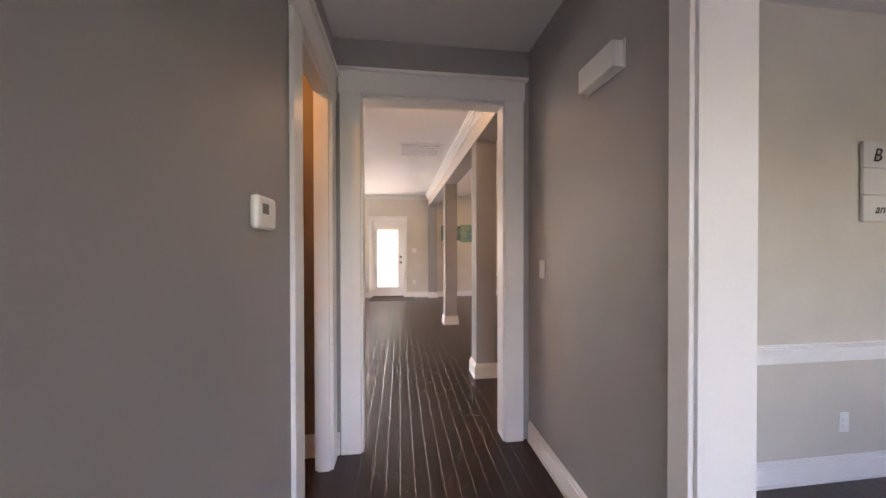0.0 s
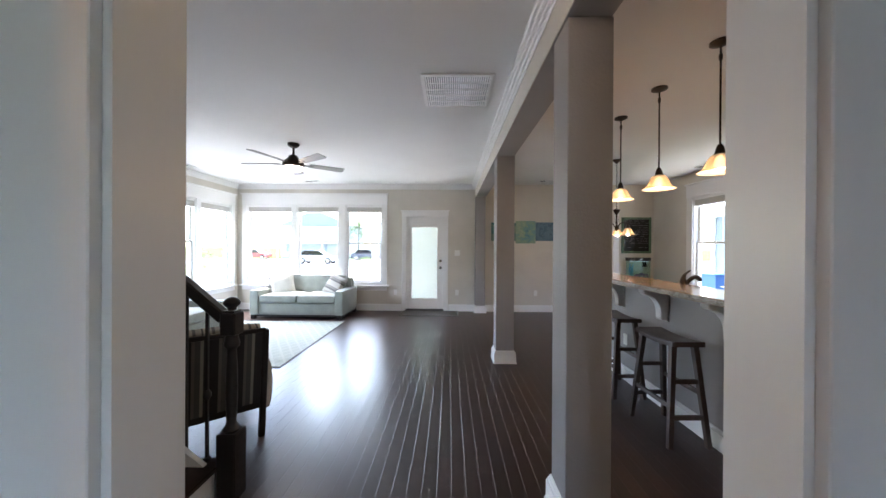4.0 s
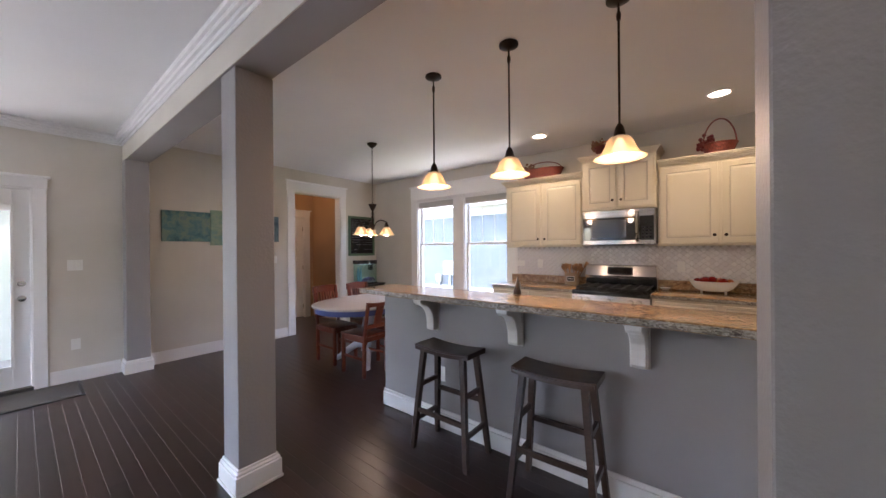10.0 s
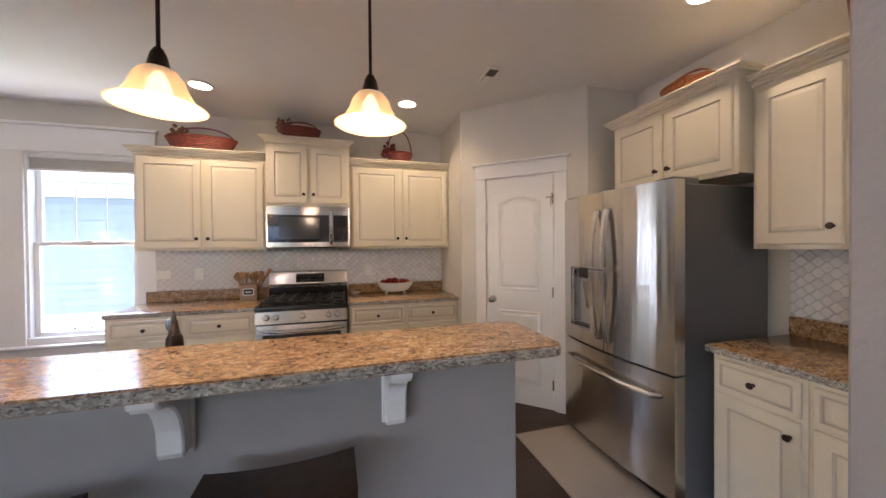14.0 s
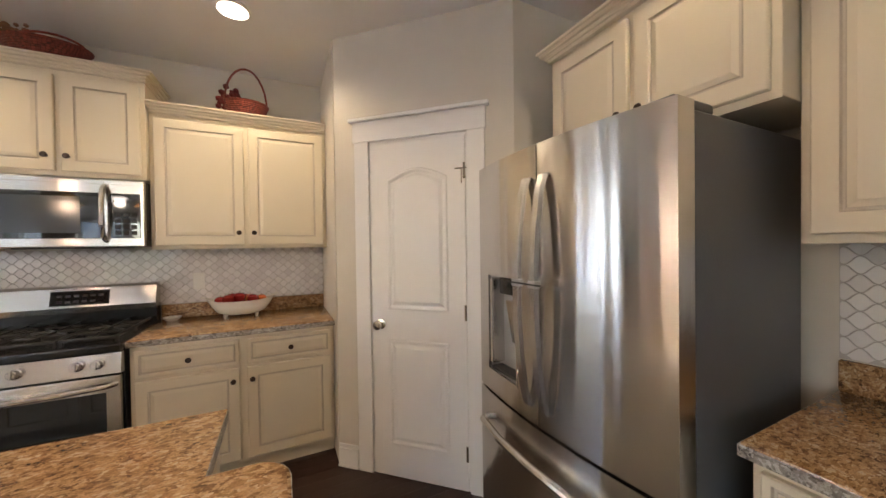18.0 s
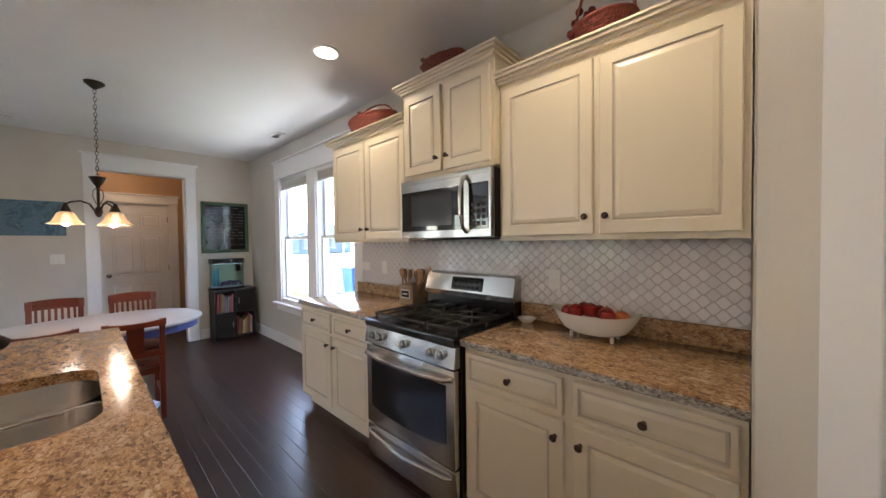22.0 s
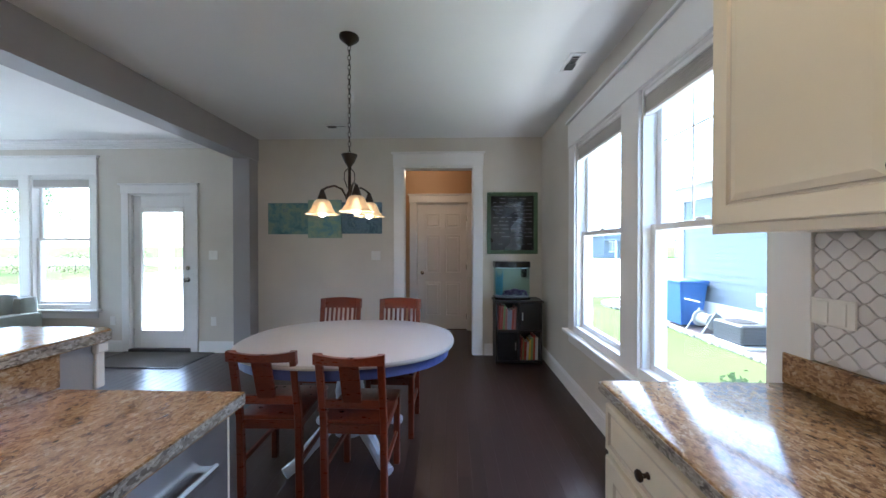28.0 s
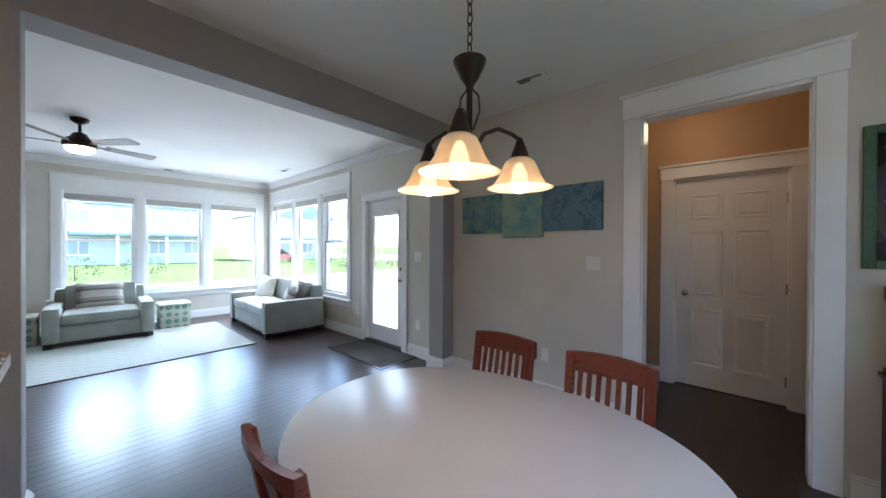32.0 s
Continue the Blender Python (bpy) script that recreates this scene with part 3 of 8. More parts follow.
cased_opening("door_1", "white cased hall opening with capped header", pose(0, HALL_N, 0, 0, 0, 180), -2.0, -1.01, 2.36, 0.13, 0.13, 0.162)
cased_opening("door_2", "white cased opening to the back passage", pose(0, YN, 0, 0, 0, 180), -4.985, -4.095, 2.36, 0.118, T, 0.18)
cased_opening("door_3", "white casing of the glazed patio door", pose(0, YN, 0, 0, 0, 180), -1.375, -0.555, 2.04, 0.095, T, 0.128, False)
cased_opening("door_4", "white casing of the pantry door", PAN @ pose(0, 0, 0, 0, 0, 180), -0.873, -0.243, 2.04, 0.098, 0.10, 0.145, False)
cased_opening("door_5", "white cased opening to the side corridor", pose(HALL_W, 0, 0, 0, 0, -90), -3.72, -3.09, 2.30, 0.12, 0.07, 0.18)
cased_opening("door_6", "white cased opening to the front dining room", pose(HALL_E, 0, 0, 0, 0, 90), 0.6, 2.54, 2.36, 0.082, 0.205, 0.18)
cased_opening("door_7", "white casing of the passage door", pose(0, 11.86, 0, 0, 0, 180), -4.97, -4.13, 2.07, 0.11, 0.12, 0.14, False)


def knob_set(parent, x, y, z, side=1, rx=90):
    lever = bmesh.new()
    prof = [(0.031, 0.0), (0.031, 0.006), (0.012, 0.012), (0.012, 0.030), (0.022, 0.036), (0.028, 0.048), (0.026, 0.060), (0.014, 0.067)]
    lathe(lever, prof, 18)
    bmesh.ops.transform(lever, matrix=pose(x, y, z, -rx), verts=lever.verts[:])
    return part("door_knob", lever, NICKEL, parent, "satin nickel door knob", True)


def hinge(parent, x, y, z):
    return part("hinge", boxes((x - 0.007, x + 0.007, y, y + 0.006, z - 0.045, z + 0.045, 0.002)), NICKEL, parent)


def ring(outer, inner, y0, y1):
    """Frame between two outlines of equal length in the x, z plane, as solid geometry."""
    bm = bmesh.new()
    n = len(outer)
    v = [[bm.verts.new((p[0], y, p[1])) for p in o] for o, y in ((outer, y0), (outer, y1), (inner, y1), (inner, y0))]
    for a, b in ((0, 1), (1, 2), (2, 3), (3, 0)):
        for k in range(n):
            bm.faces.new((v[a][k], v[a][(k + 1) % n], v[b][(k + 1) % n], v[b][k]))
    bmesh.ops.recalc_face_normals(bm, faces=bm.faces[:])
    return bm


def panel_shape(x0, x1, z0, z1, arch):
    pts = [(x0, z0), (x1, z0), (x1, z1)]
    if arch:
        for k in range(1, 12):
            u = k / 12
            pts.append((x1 + (x0 - x1) * u, z1 + arch * math.sin(math.pi * u)))
    pts.append((x0, z1))
    return pts


def inset(pts, d):
    cx = (min(p[0] for p in pts) + max(p[0] for p in pts)) / 2
    cz = (min(p[1] for p in pts) + max(p[1] for p in pts)) / 2
    hx, hz = max(p[0] for p in pts) - cx, max(p[1] for p in pts) - cz
    return [(cx + (p[0] - cx) * (hx - d) / hx, cz + (p[1] - cz) * (hz - d) / hz) for p in pts]


def panel_door(name, label, m, w, h, panels, knob_x):
    """A moulded door leaf; local x along the door, room side +y."""
    d = thing(name, label, "door", 0, 0, 0, 0, "", "structure")
    d.matrix_world = m
    leaf = part("leaf", boxes((0, w, -0.035, 0, 0.006, h, 0.002)), WHITE, d)
    for x0, x1, z0, z1, a in panels:
        shape = panel_shape(x0, x1, z0, z1, a)
        bm = bmesh.new()
        loops = [(0.0, 0.0005), (0.006, 0.006), (0.014, 0.006), (0.026, -0.0), (0.034, 0.001), (0.050, 0.007)]
        vs = [[bm.verts.new((p[0], y, p[1])) for p in inset(shape, dd)] for dd, y in loops]
        n = len(shape)
        for s, t in zip(vs, vs[1:]):
            for k in range(n):
                bm.faces.new((s[k], s[(k + 1) % n], t[(k + 1) % n], t[k]))
        bm.faces.new(vs[-1])
        bmesh.ops.recalc_face_normals(bm, faces=bm.faces[:])
        part("moulded_panel", bm, WHITE, leaf)
    knob_set(d, knob_x, 0.0, 0.93)
    for z in (0.22, 1.02, 1.82):
        hinge(d, 0.004 if knob_x > w / 2 else w - 0.004, 0.0, z)
    return d


# the pantry door; its local x runs from the hinge side
panel_door("pantry_door", "white moulded two-panel pantry door with arched top panel, closed", PAN @ pose(0.853, -0.012, 0, 0, 0, 180), 0.59, 2.02,
           [(0.105, 0.485, 0.20, 0.84, 0), (0.105, 0.485, 1.02, 1.80, 0.06)], 0.535)
hook = thing("over_door_hook", "small dark latch on the pantry door frame", "latch")
hook.matrix_world = PAN @ pose(0.835, -0.01, 1.83, 0, 0, 180)
part("arm", boxes((-0.03, 0.04, 0.004, 0.010, 0.0, 0.007, 0.002)), NICKEL, hook)
part("stem", boxes((-0.002, 0.004, 0.004, 0.010, -0.08, 0.0, 0.002)), NICKEL, hook)
panel_door("passage_door", "white six-panel door at the passage end, closed", pose(4.95, 11.90, 0, 0, 0, 180), 0.80, 2.05,
           [(0.10, 0.35, 0.22, 0.78, 0), (0.43, 0.68, 0.22, 0.78, 0), (0.10, 0.35, 0.92, 1.55, 0), (0.43, 0.68, 0.92, 1.55, 0), (0.10, 0.35, 1.66, 1.90, 0), (0.43, 0.68, 1.66, 1.90, 0)], 0.72)

SILLDARK = painted("dark_bronze_threshold", (0.035, 0.03, 0.028), 0.5, 60, 0.2)
part("threshold", boxes((0.0, 0.78, -0.05, 0.01, 0.0, 0.012, 0.003)), SILLDARK, bpy.data.objects["passage_door"])
# the glazed patio door
pd = thing("patio_door", "white full-glass patio door with nickel hardware, closed", "door", 1.355, YN + 0.04, 0, 180, "", "structure")
part("leaf", boxes((0, 0.115, -0.04, 0, 0.04, 2.03), (0.685, 0.79, -0.04, 0, 0.04, 2.03), (0.115, 0.685, -0.04, 0, 0.04, 0.26), (0.115, 0.685, -0.04, 0, 1.86, 2.03), bevel=0.002), WHITE, pd)
part("glazing_bead", boxes((0.10, 0.125, 0, 0.012, 0.245, 1.875), (0.675, 0.70, 0, 0.012, 0.245, 1.875), (0.125, 0.675, 0, 0.012, 0.245, 0.27), (0.125, 0.675, 0, 0.012, 1.85, 1.875), bevel=0.003), WHITE, pd)
pane = part("pane", boxes((0.115, 0.685, -0.022, -0.018, 0.26, 1.86)), GLASS, pd, "clear door glass")
pane.visible_shadow = False
part("blind_headrail", boxes((0.11, 0.69, 0.0, 0.035, 1.80, 1.865, 0.004)), WHITE, pd, "white raised door blind")
part("blind_cord", tubed([(0.655, 0.02, 1.80), (0.655, 0.02, 1.1)], 0.002, 6), WHITE, pd)
part("threshold", boxes((-0.02, 0.81, -0.06, 0.06, 0.0, 0.042, 0.004)), SILLDARK, pd)
knob_set(pd, 0.055, 0.0, 0.93)
part("deadbolt", lathed([(0.028, 0.0), (0.028, 0.012), (0.012, 0.014), (0.012, 0.024)], 16), NICKEL, pd, "", True).matrix_local = pose(0.055, 0.0, 1.08, -90)
for z in (0.25, 1.05, 1.85):
    hinge(pd, 0.786, 0.0, z)


# ---- plates, vents and small wall fixtures ----
def wall_plate(name, label, category, m, w, h, style):
    t = thing(name, label, category)
    t.matrix_world = m
    part("plate", boxes((-w / 2, w / 2, 0, 0.006, -h / 2, h / 2, 0.002)), PLASTIC, t)
    n = max(1, round(w / 0.058) - (0 if w < 0.09 else 0))
    if style == "switch":
        k = max(1, int(w // 0.055))
        for i in range(k):
            x = (i - (k - 1) / 2) * 0.046
            part("rocker", boxes((x - 0.016, x + 0.016, 0.006, 0.010, -0.033, 0.033, 0.002)), PLASTIC, t)
    else:
        for z in (-0.02, 0.02):
            part("socket", boxes((-0.017, 0.017, 0.006, 0.009, z - 0.014, z + 0.014, 0.003)), PLASTIC, t)
    return t


N180 = lambda x, z: pose(x, YN, z, 0, 0, 180)
wall_plate("light_switch", "white double light switch on the greige wall", "switch", N180(1.66, 1.25), 0.115, 0.115, "switch")
wall_plate("light_switch", "white double light switch near the passage opening", "switch", N180(3.755, 1.245), 0.115, 0.115, "switch")
wall_plate("wall_outlet", "white wall outlet above the baseboard", "outlet", N180(0.33, 0.40), 0.07, 0.115, "outlet")
wall_plate("wall_outlet", "white wall outlet above the baseboard", "outlet", N180(1.66, 0.40), 0.07, 0.115, "outlet")
wall_plate("wall_outlet", "white wall outlet behind the dining table", "outlet", N180(3.34, 0.40), 0.07, 0.115, "outlet")
wall_plate("light_switch", "white single switch on the grey hall wall", "switch", pose(HALL_E, 3.645, 1.215, 0, 0, 90), 0.07, 0.115, "switch")
wall_plate("light_switch", "white single switch in the tan corridor", "switch", pose(0.42, HALL_N - 0.004, 1.20, 0, 0, 180), 0.07, 0.115, "switch")
wall_plate("wall_outlet", "white outlet below the chair rail", "outlet", pose(3.83, 3.24, 0.335, 0, 0, 180), 0.07, 0.115, "outlet")

th = thing("thermostat", "white wall thermostat on the grey hall wall", "thermostat")
th.matrix_world = pose(HALL_W, 2.69, 1.465, 0, 0, -90)
part("housing", boxes((-0.068, 0.068, 0, 0.028, -0.050, 0.050, 0.012), seg=3), PLASTIC, th, "", True)
part("display", boxes((0.0, 0.045, 0.028, 0.030, -0.005, 0.026, 0.001)), material("lcd_grey", (0.16, 0.18, 0.15), 0.2)[0], th, "grey display")
for k in range(3):
    part("button", boxes((-0.052, -0.018, 0.028, 0.031, 0.016 - 0.014 * k, 0.024 - 0.014 * k, 0.001)), PLASTIC, th)

ch = thing("door_chime", "white door chime box on the grey wall", "door chime")
ch.matrix_world = pose(HALL_E, 2.99, 2.14, 0, 0, 90)
part("cover", boxes((-0.13, 0.13, 0.0, 0.055, -0.055, 0.055, 0.006), seg=2), PLASTIC, ch, "", True)
part("back_plate", boxes((-0.137, 0.137, 0.0, 0.008, -0.06, 0.06, 0.002)), PLASTIC, ch)

# Dark grey that paints in the shade inside the vents.
VENTDARK = material("vent_shadow_grey", (0.10, 0.10, 0.10), 0.8)[0]


def ceiling_vent(label, x, y, w, d, slats, rows, rz=0):
    v = thing("ceiling_vent", label, "vent", x, y, C, rz, "ceiling vents")
    part("backing", boxes((-w / 2 + 0.02, w / 2 - 0.02, -d / 2 + 0.02, d / 2 - 0.02, -0.003, 0.0)), VENTDARK, v)
    part("frame", boxes((-w / 2, w / 2, -d / 2, -d / 2 + 0.028, -0.012, 0), (-w / 2, w / 2, d / 2 - 0.028, d / 2, -0.012, 0), (-w / 2, -w / 2 + 0.028, -d / 2 + 0.028, d / 2 - 0.028, -0.012, 0),
                        (w / 2 - 0.028, w / 2, -d / 2 + 0.028, d / 2 - 0.028, -0.012, 0), bevel=0.003), WHITE, v)
    span = (d - 0.056) / rows
    for r in range(rows):
        y0 = -d / 2 + 0.028 + r * span
        if r:
            part("divider", boxes((-w / 2 + 0.028, w / 2 - 0.028, y0 - 0.005, y0 + 0.005, -0.012, -0.004)), WHITE, v)
        step = (w - 0.056) / slats
        for k in range(slats):
            x0 = -w / 2 + 0.028 + (k + 0.5) * step
            bm = boxes((-step * 0.30, step * 0.30, y0 + 0.006, y0 + span - 0.006, -0.0012, 0.0012))
            bmesh.ops.transform(bm, matrix=pose(x0, 0, -0.0075, 0, 32, 0), verts=bm.verts[:])
            part("slat", bm, WHITE, v)
    return v


ceiling_vent("large white slatted return air grille in the ceiling", 1.56, 6.34, 0.59, 0.61, 30, 5)
for x, y, w, d, rz in ((-2.90, 8.92, 0.30, 0.12, 90), (-1.34, 10.24, 0.30, 0.12, 0), (5.60, 8.93, 0.25, 0.11, -90), (3.41, 10.18, 0.26, 0.11, 0), (4.39, 4.69, 0.26, 0.11, 0)):
    reg = ceiling_vent("small white ceiling air register, half open", x, y, w, d, 8, 1, rz)
    # Dark sheet under half the slats, painted as the opening's shade.
    part("dark_half_sheet", boxes((-w / 2 + 0.03, -0.004, -d / 2 + 0.02, d / 2 - 0.02, -0.0135, -0.0125)), VENTDARK, reg, "dark sheet painted as shade in the open half")

# ---- kitchen ----
KNOBWOOD = material("dark_bronze_knob", (0.045, 0.028, 0.02), 0.3, 0.6)[0]


def cab_front(name, parent, x0, x1, z0, z1, y, knob=None, border=0.055):
    """A raised-panel door or drawer front with dark glaze in its grooves."""
    bm = bmesh.new()
    border = min(border, (z1 - z0) * 0.22)
    loops = [(0.0, 0.0), (0.0, 0.016), (0.004, 0.020), (border, 0.020), (border + 0.004, 0.0135), (border + 0.009, 0.0135), (border + 0.012, 0.0155), (border + 0.030, 0.0195)]
    vs = [[bm.verts.new((x, y + d, z)) for x, z in ((x0 + i, z0 + i), (x1 - i, z0 + i), (x1 - i, z1 - i), (x0 + i, z1 - i))] for i, d in loops]
    for n, (s, t) in enumerate(zip(vs, vs[1:])):
        for k in range(4):
            f = bm.faces.new((s[k], s[(k + 1) % 4], t[(k + 1) % 4], t[k]))
            f.material_index = 1 if n in (3, 4, 5) else 0
    bm.faces.new(vs[-1])
    bmesh.ops.recalc_face_normals(bm, faces=bm.faces[:])
    ob = part(name, bm, [CREAM, GLAZE], parent)
    if knob:
        k = lathed([(0.009, 0.0), (0.009, 0.003), (0.006, 0.006), (0.006, 0.016), (0.014, 0.020), (0.0155, 0.025), (0.012, 0.030), (0.004, 0.032)], 14)
        bmesh.ops.transform(k, matrix=pose(knob[0], y + 0.0195, knob[1], -90), verts=k.verts[:])
        part("knob", k, KNOBWOOD, ob, "dark bronze round knob", True)
    return ob


def crown_cap(parent, w, depth, z, h=0.06, left=True, right=True):
    bm = bmesh.new()
    for d, a, b in ((0.008, 0.0, 0.3), (0.020, 0.25, 0.55), (0.036, 0.5, 0.8), (0.048, 0.78, 1.0)):
        box_bm(bm, -d if left else 0, w + d if right else w, 0, depth + 0.02 + d, z + h * a, z + h * b, 0.003)
    part("crown", bm, CREAM, parent)


def upper_cabinet(label, m, w, z0, z1, doors, depth=0.305, knob_low=True, crown_h=0.06, ends=(True, True)):
    t = thing("upper_cabinet", label, "cabinet", 0, 0, 0, 0, "upper kitchen cabinets")
    t.matrix_world = m
    part("body", boxes((0, w, 0.001, depth, z0, z1, 0.002)), CREAM, t)
    part("face_frame", boxes((0, w, depth, depth + 0.004, z0 - 0.006, z1, 0.001)), CREAM, t)
    dw = w / doors
    for k in range(doors):
        x0, x1 = k * dw + 0.022, (k + 1) * dw - 0.022
        if doors > 1 and k % 2 == 0:
            x1 += 0.008
        elif doors > 1:
            x0 -= 0.008
        right = (k % 2 == 0) if doors > 1 else True
        kx = (x1 - 0.03) if right else (x0 + 0.03)
        cab_front("door", t, x0, x1, z0 + 0.02, z1 - 0.03, depth + 0.004, (kx, z0 + 0.10))
    crown_cap(t, w, depth, z1 - 0.002, crown_h, *ends)
    return t


def base_cabinet(label, m, w, cols, depth=0.60, knobs=None, zt=0.875):
    t = thing("base_cabinet", label, "cabinet", 0, 0, 0, 0, "kitchen base cabinets")
    t.matrix_world = m
    part("body", boxes((0, w, 0.001, depth, 0.10, zt, 0.002)), CREAM, t)
    part("toe_kick", boxes((0.0, w, 0.001, depth - 0.06, 0.0, 0.10)), CREAM, t)
    part("face_frame", boxes((0, w, depth, depth + 0.004, 0.10, zt, 0.001)), CREAM, t)
    cw = w / cols
    for k in range(cols):
        x0, x1 = k * cw + 0.02, (k + 1) * cw - 0.02
        right = (k % 2 == 0) if knobs is None else knobs[k]
        cab_front("drawer", t, x0, x1, 0.70, 0.85, depth + 0.004, ((x0 + x1) / 2, 0.775), 0.02)
        cab_front("door", t, x0, x1, 0.125, 0.68, depth + 0.004, ((x1 - 0.03) if right else (x0 + 0.03), 0.61))
    return t


EW = lambda y0: pose(XE, y0, 0, 0, 0, 90)
base_cabinet("cream glazed base cabinet with two drawers beside the pantry wall", EW(4.675), 1.055, 2, 0.585)
base_cabinet("cream glazed base cabinet with two drawers by the window", EW(6.505), 1.05, 2, 0.585)
upper_cabinet("cream glazed double-door wall cabinet near the pantry wall", EW(4.675), 1.03, 1.405, 2.247, 2, 0.292, ends=(False, False))
upper_cabinet("cream glazed raised wall cabinet over the microwave", EW(5.71), 0.755, 1.825, 2.407, 2, 0.332)
upper_cabinet("cream glazed double-door wall cabinet by the window", EW(6.47), 1.03, 1.405, 2.247, 2, 0.292, ends=(False, True))
upper_cabinet("cream glazed double-door wall cabinet beside the refrigerator", pose(2.581, KIT_S, 0), 0.715, 1.40, 2.247, 2, ends=(False, False))
upper_cabinet("cream glazed wall cabinet at the end of the run", pose(2.295, KIT_S, 0), 0.284, 1.40, 2.247, 1, ends=(False, False))
upper_cabinet("cream glazed deep cabinet above the refrigerator", pose(3.30, KIT_S, 0), 0.85, 1.80, 2.297, 2, 0.41)
base_cabinet("narrow cream glazed base cabinet beside the refrigerator", pose(2.924, KIT_S, 0), 0.366, 1, 0.60, (False,))
base_cabinet("cream glazed base cabinet with paired doors", pose(2.297, KIT_S, 0), 0.625, 2, 0.60)


def counter(name, label, x0, x1, y0, y1, splash=None):
    t = thing(name, label, "countertop", (x0 + x1) / 2, (y0 + y1) / 2, 0.875)
    hx, hy = (x1 - x0) / 2, (y1 - y0) / 2
    part("slab", boxes((-hx, hx, -hy, hy, 0.0, 0.040, 0.009), seg=2), GRANITE, t, "", True)
    part("front_edge", boxes((-hx - 0.0015, hx + 0.0015, -hy - 0.0015, hy + 0.0015, 0.004, 0.033)), GRANITE_EDGE, t, "edge of the same granite, coloured greyer and rougher")
    if splash:
        part("splash_strip", boxes(splash, bevel=0.003), GRANITE, t)
    return t


counter("countertop", "polished gold-brown granite countertop beside the range", 5.212, XE - 0.002, 4.672, 5.738, (0.285, 0.307, -0.531, 0.531, 0.040, 0.14))
counter("countertop", "polished gold-brown granite countertop by the window", 5.212, XE - 0.002, 6.502, 7.56, (0.285, 0.307, -0.528, 0.528, 0.040, 0.14))
counter("countertop", "polished gold-brown granite countertop beside the refrigerator", 2.295, 3.303, KIT_S + 0.002, 3.985, (-0.50, 0.50, -0.318, -0.296, 0.040, 0.14))

# arabesque tile splashback: every tile a piece
TILE = material("glazed_white_tile", (0.74, 0.72, 0.72), 0.12, coat=0.4)[0]
tnt = TILE.node_tree
info = tnt.nodes.new("ShaderNodeObjectInfo")
tnt.links.new(ramp(tnt, info.outputs["Random"], [(0.0, (0.70, 0.68, 0.68)), (0.6, (0.78, 0.765, 0.76)), (1.0, (0.82, 0.81, 0.80))]), tnt.nodes["Principled BSDF"].inputs["Base Color"])
GROUT = painted("grey_grout", (0.49, 0.465, 0.445), 0.85, 90, 0.2)
TA, TB = 0.0350, 0.0292


def tile_mesh():
    bm = bmesh.new()
    n = 6
    quarter = [(-TA + TA * k / n, TB * (0.5 - 0.5 * math.cos(math.pi * k / n))) for k in range(n)]
    pts = quarter + [(-x, z) for x, z in [(0.0, TB)] + quarter[:0:-1]]
    pts = pts + [(-x, -z) for x, z in pts]
    rim = [bm.verts.new((x * 0.935, 0.0, z * 0.935)) for x, z in pts]
    mid = [bm.verts.new((x * 0.930, 0.0040, z * 0.930)) for x, z in pts]
    top = [bm.verts.new((x * 0.872, 0.0052, z * 0.872)) for x, z in pts]
    m = len(pts)
    for s, t in ((rim, mid), (mid, top)):
        for k in range(m):
            bm.faces.new((s[k], s[(k + 1) % m], t[(k + 1) % m], t[k]))
    bm.faces.new(top)
    bmesh.ops.recalc_face_normals(bm, faces=bm.faces[:])
    return mesh_of("tile", bm, TILE)


TILEMESH = tile_mesh()


def splashback(name, label, m, w, z0, z1, skip=()):
    t = thing(name, label, "tile splashback", 0, 0, 0, 0, "", "structure")
    t.matrix_world = m
    part("grout_bed", boxes((0, w, 0.0, 0.005, z0, z1)), GROUT, t)
    r, z = 0, z0 + TB * 0.5
    while z < z1 - 0.008:
        x = TA * (0.55 if r % 2 else 1.55)
        while x < w - 0.008:
            whole = TA < x < w - TA and z0 + TB < z < z1 - TB
            if whole and x < 1.80:
                ob = new("tile", TILEMESH)
                ob.parent = t
                ob.matrix_local = pose(x, 0.005, z)
            else:
                edge_tiles.append((m, x, z, w, z0, z1))
            x += 2 * TA
        z += TB
        r += 1
    return t


edge_tiles = []


def cut_edges(parent, w, z0, z1, items):
    """The cut tiles along the borders, joined."""
    verts, faces = [], []
    ring_ = [(v.co.x, v.co.z) for v in TILEMESH.vertices[:24]]
    for x, z in items:
        levels = []
        for f, d in ((1.0, 0.005), (0.995, 0.009), (0.937, 0.0102)):
            levels.append([(min(max(x + px * f, 0.003), w - 0.003), d, min(max(z + pz * f, z0 + 0.003), z1 - 0.003)) for px, pz in ring_])
        xs, zs = [p[0] for p in levels[0]], [p[2] for p in levels[0]]
        if max(xs) - min(xs) < 0.006 or max(zs) - min(zs) < 0.006:
            continue
        k0 = len(verts)
        verts += levels[0] + levels[1] + levels[2]
        for q in (0, 24):
            faces += [(k0 + q + k, k0 + q + (k + 1) % 24, k0 + q + 24 + (k + 1) % 24, k0 + q + 24 + k) for k in range(24)]
        faces.append(tuple(range(k0 + 48, k0 + 72)))
    bm = bmesh.new()
    me_ = bpy.data.meshes.new("cut_tile_row")
    me_.from_pydata(verts, [], faces)
    bm.from_mesh(me_)
    bmesh.ops.recalc_face_normals(bm, faces=bm.faces[:])
    ob = part("cut_tile_row", bm, TILE, parent)
    tagged(ob, kind="stuff")


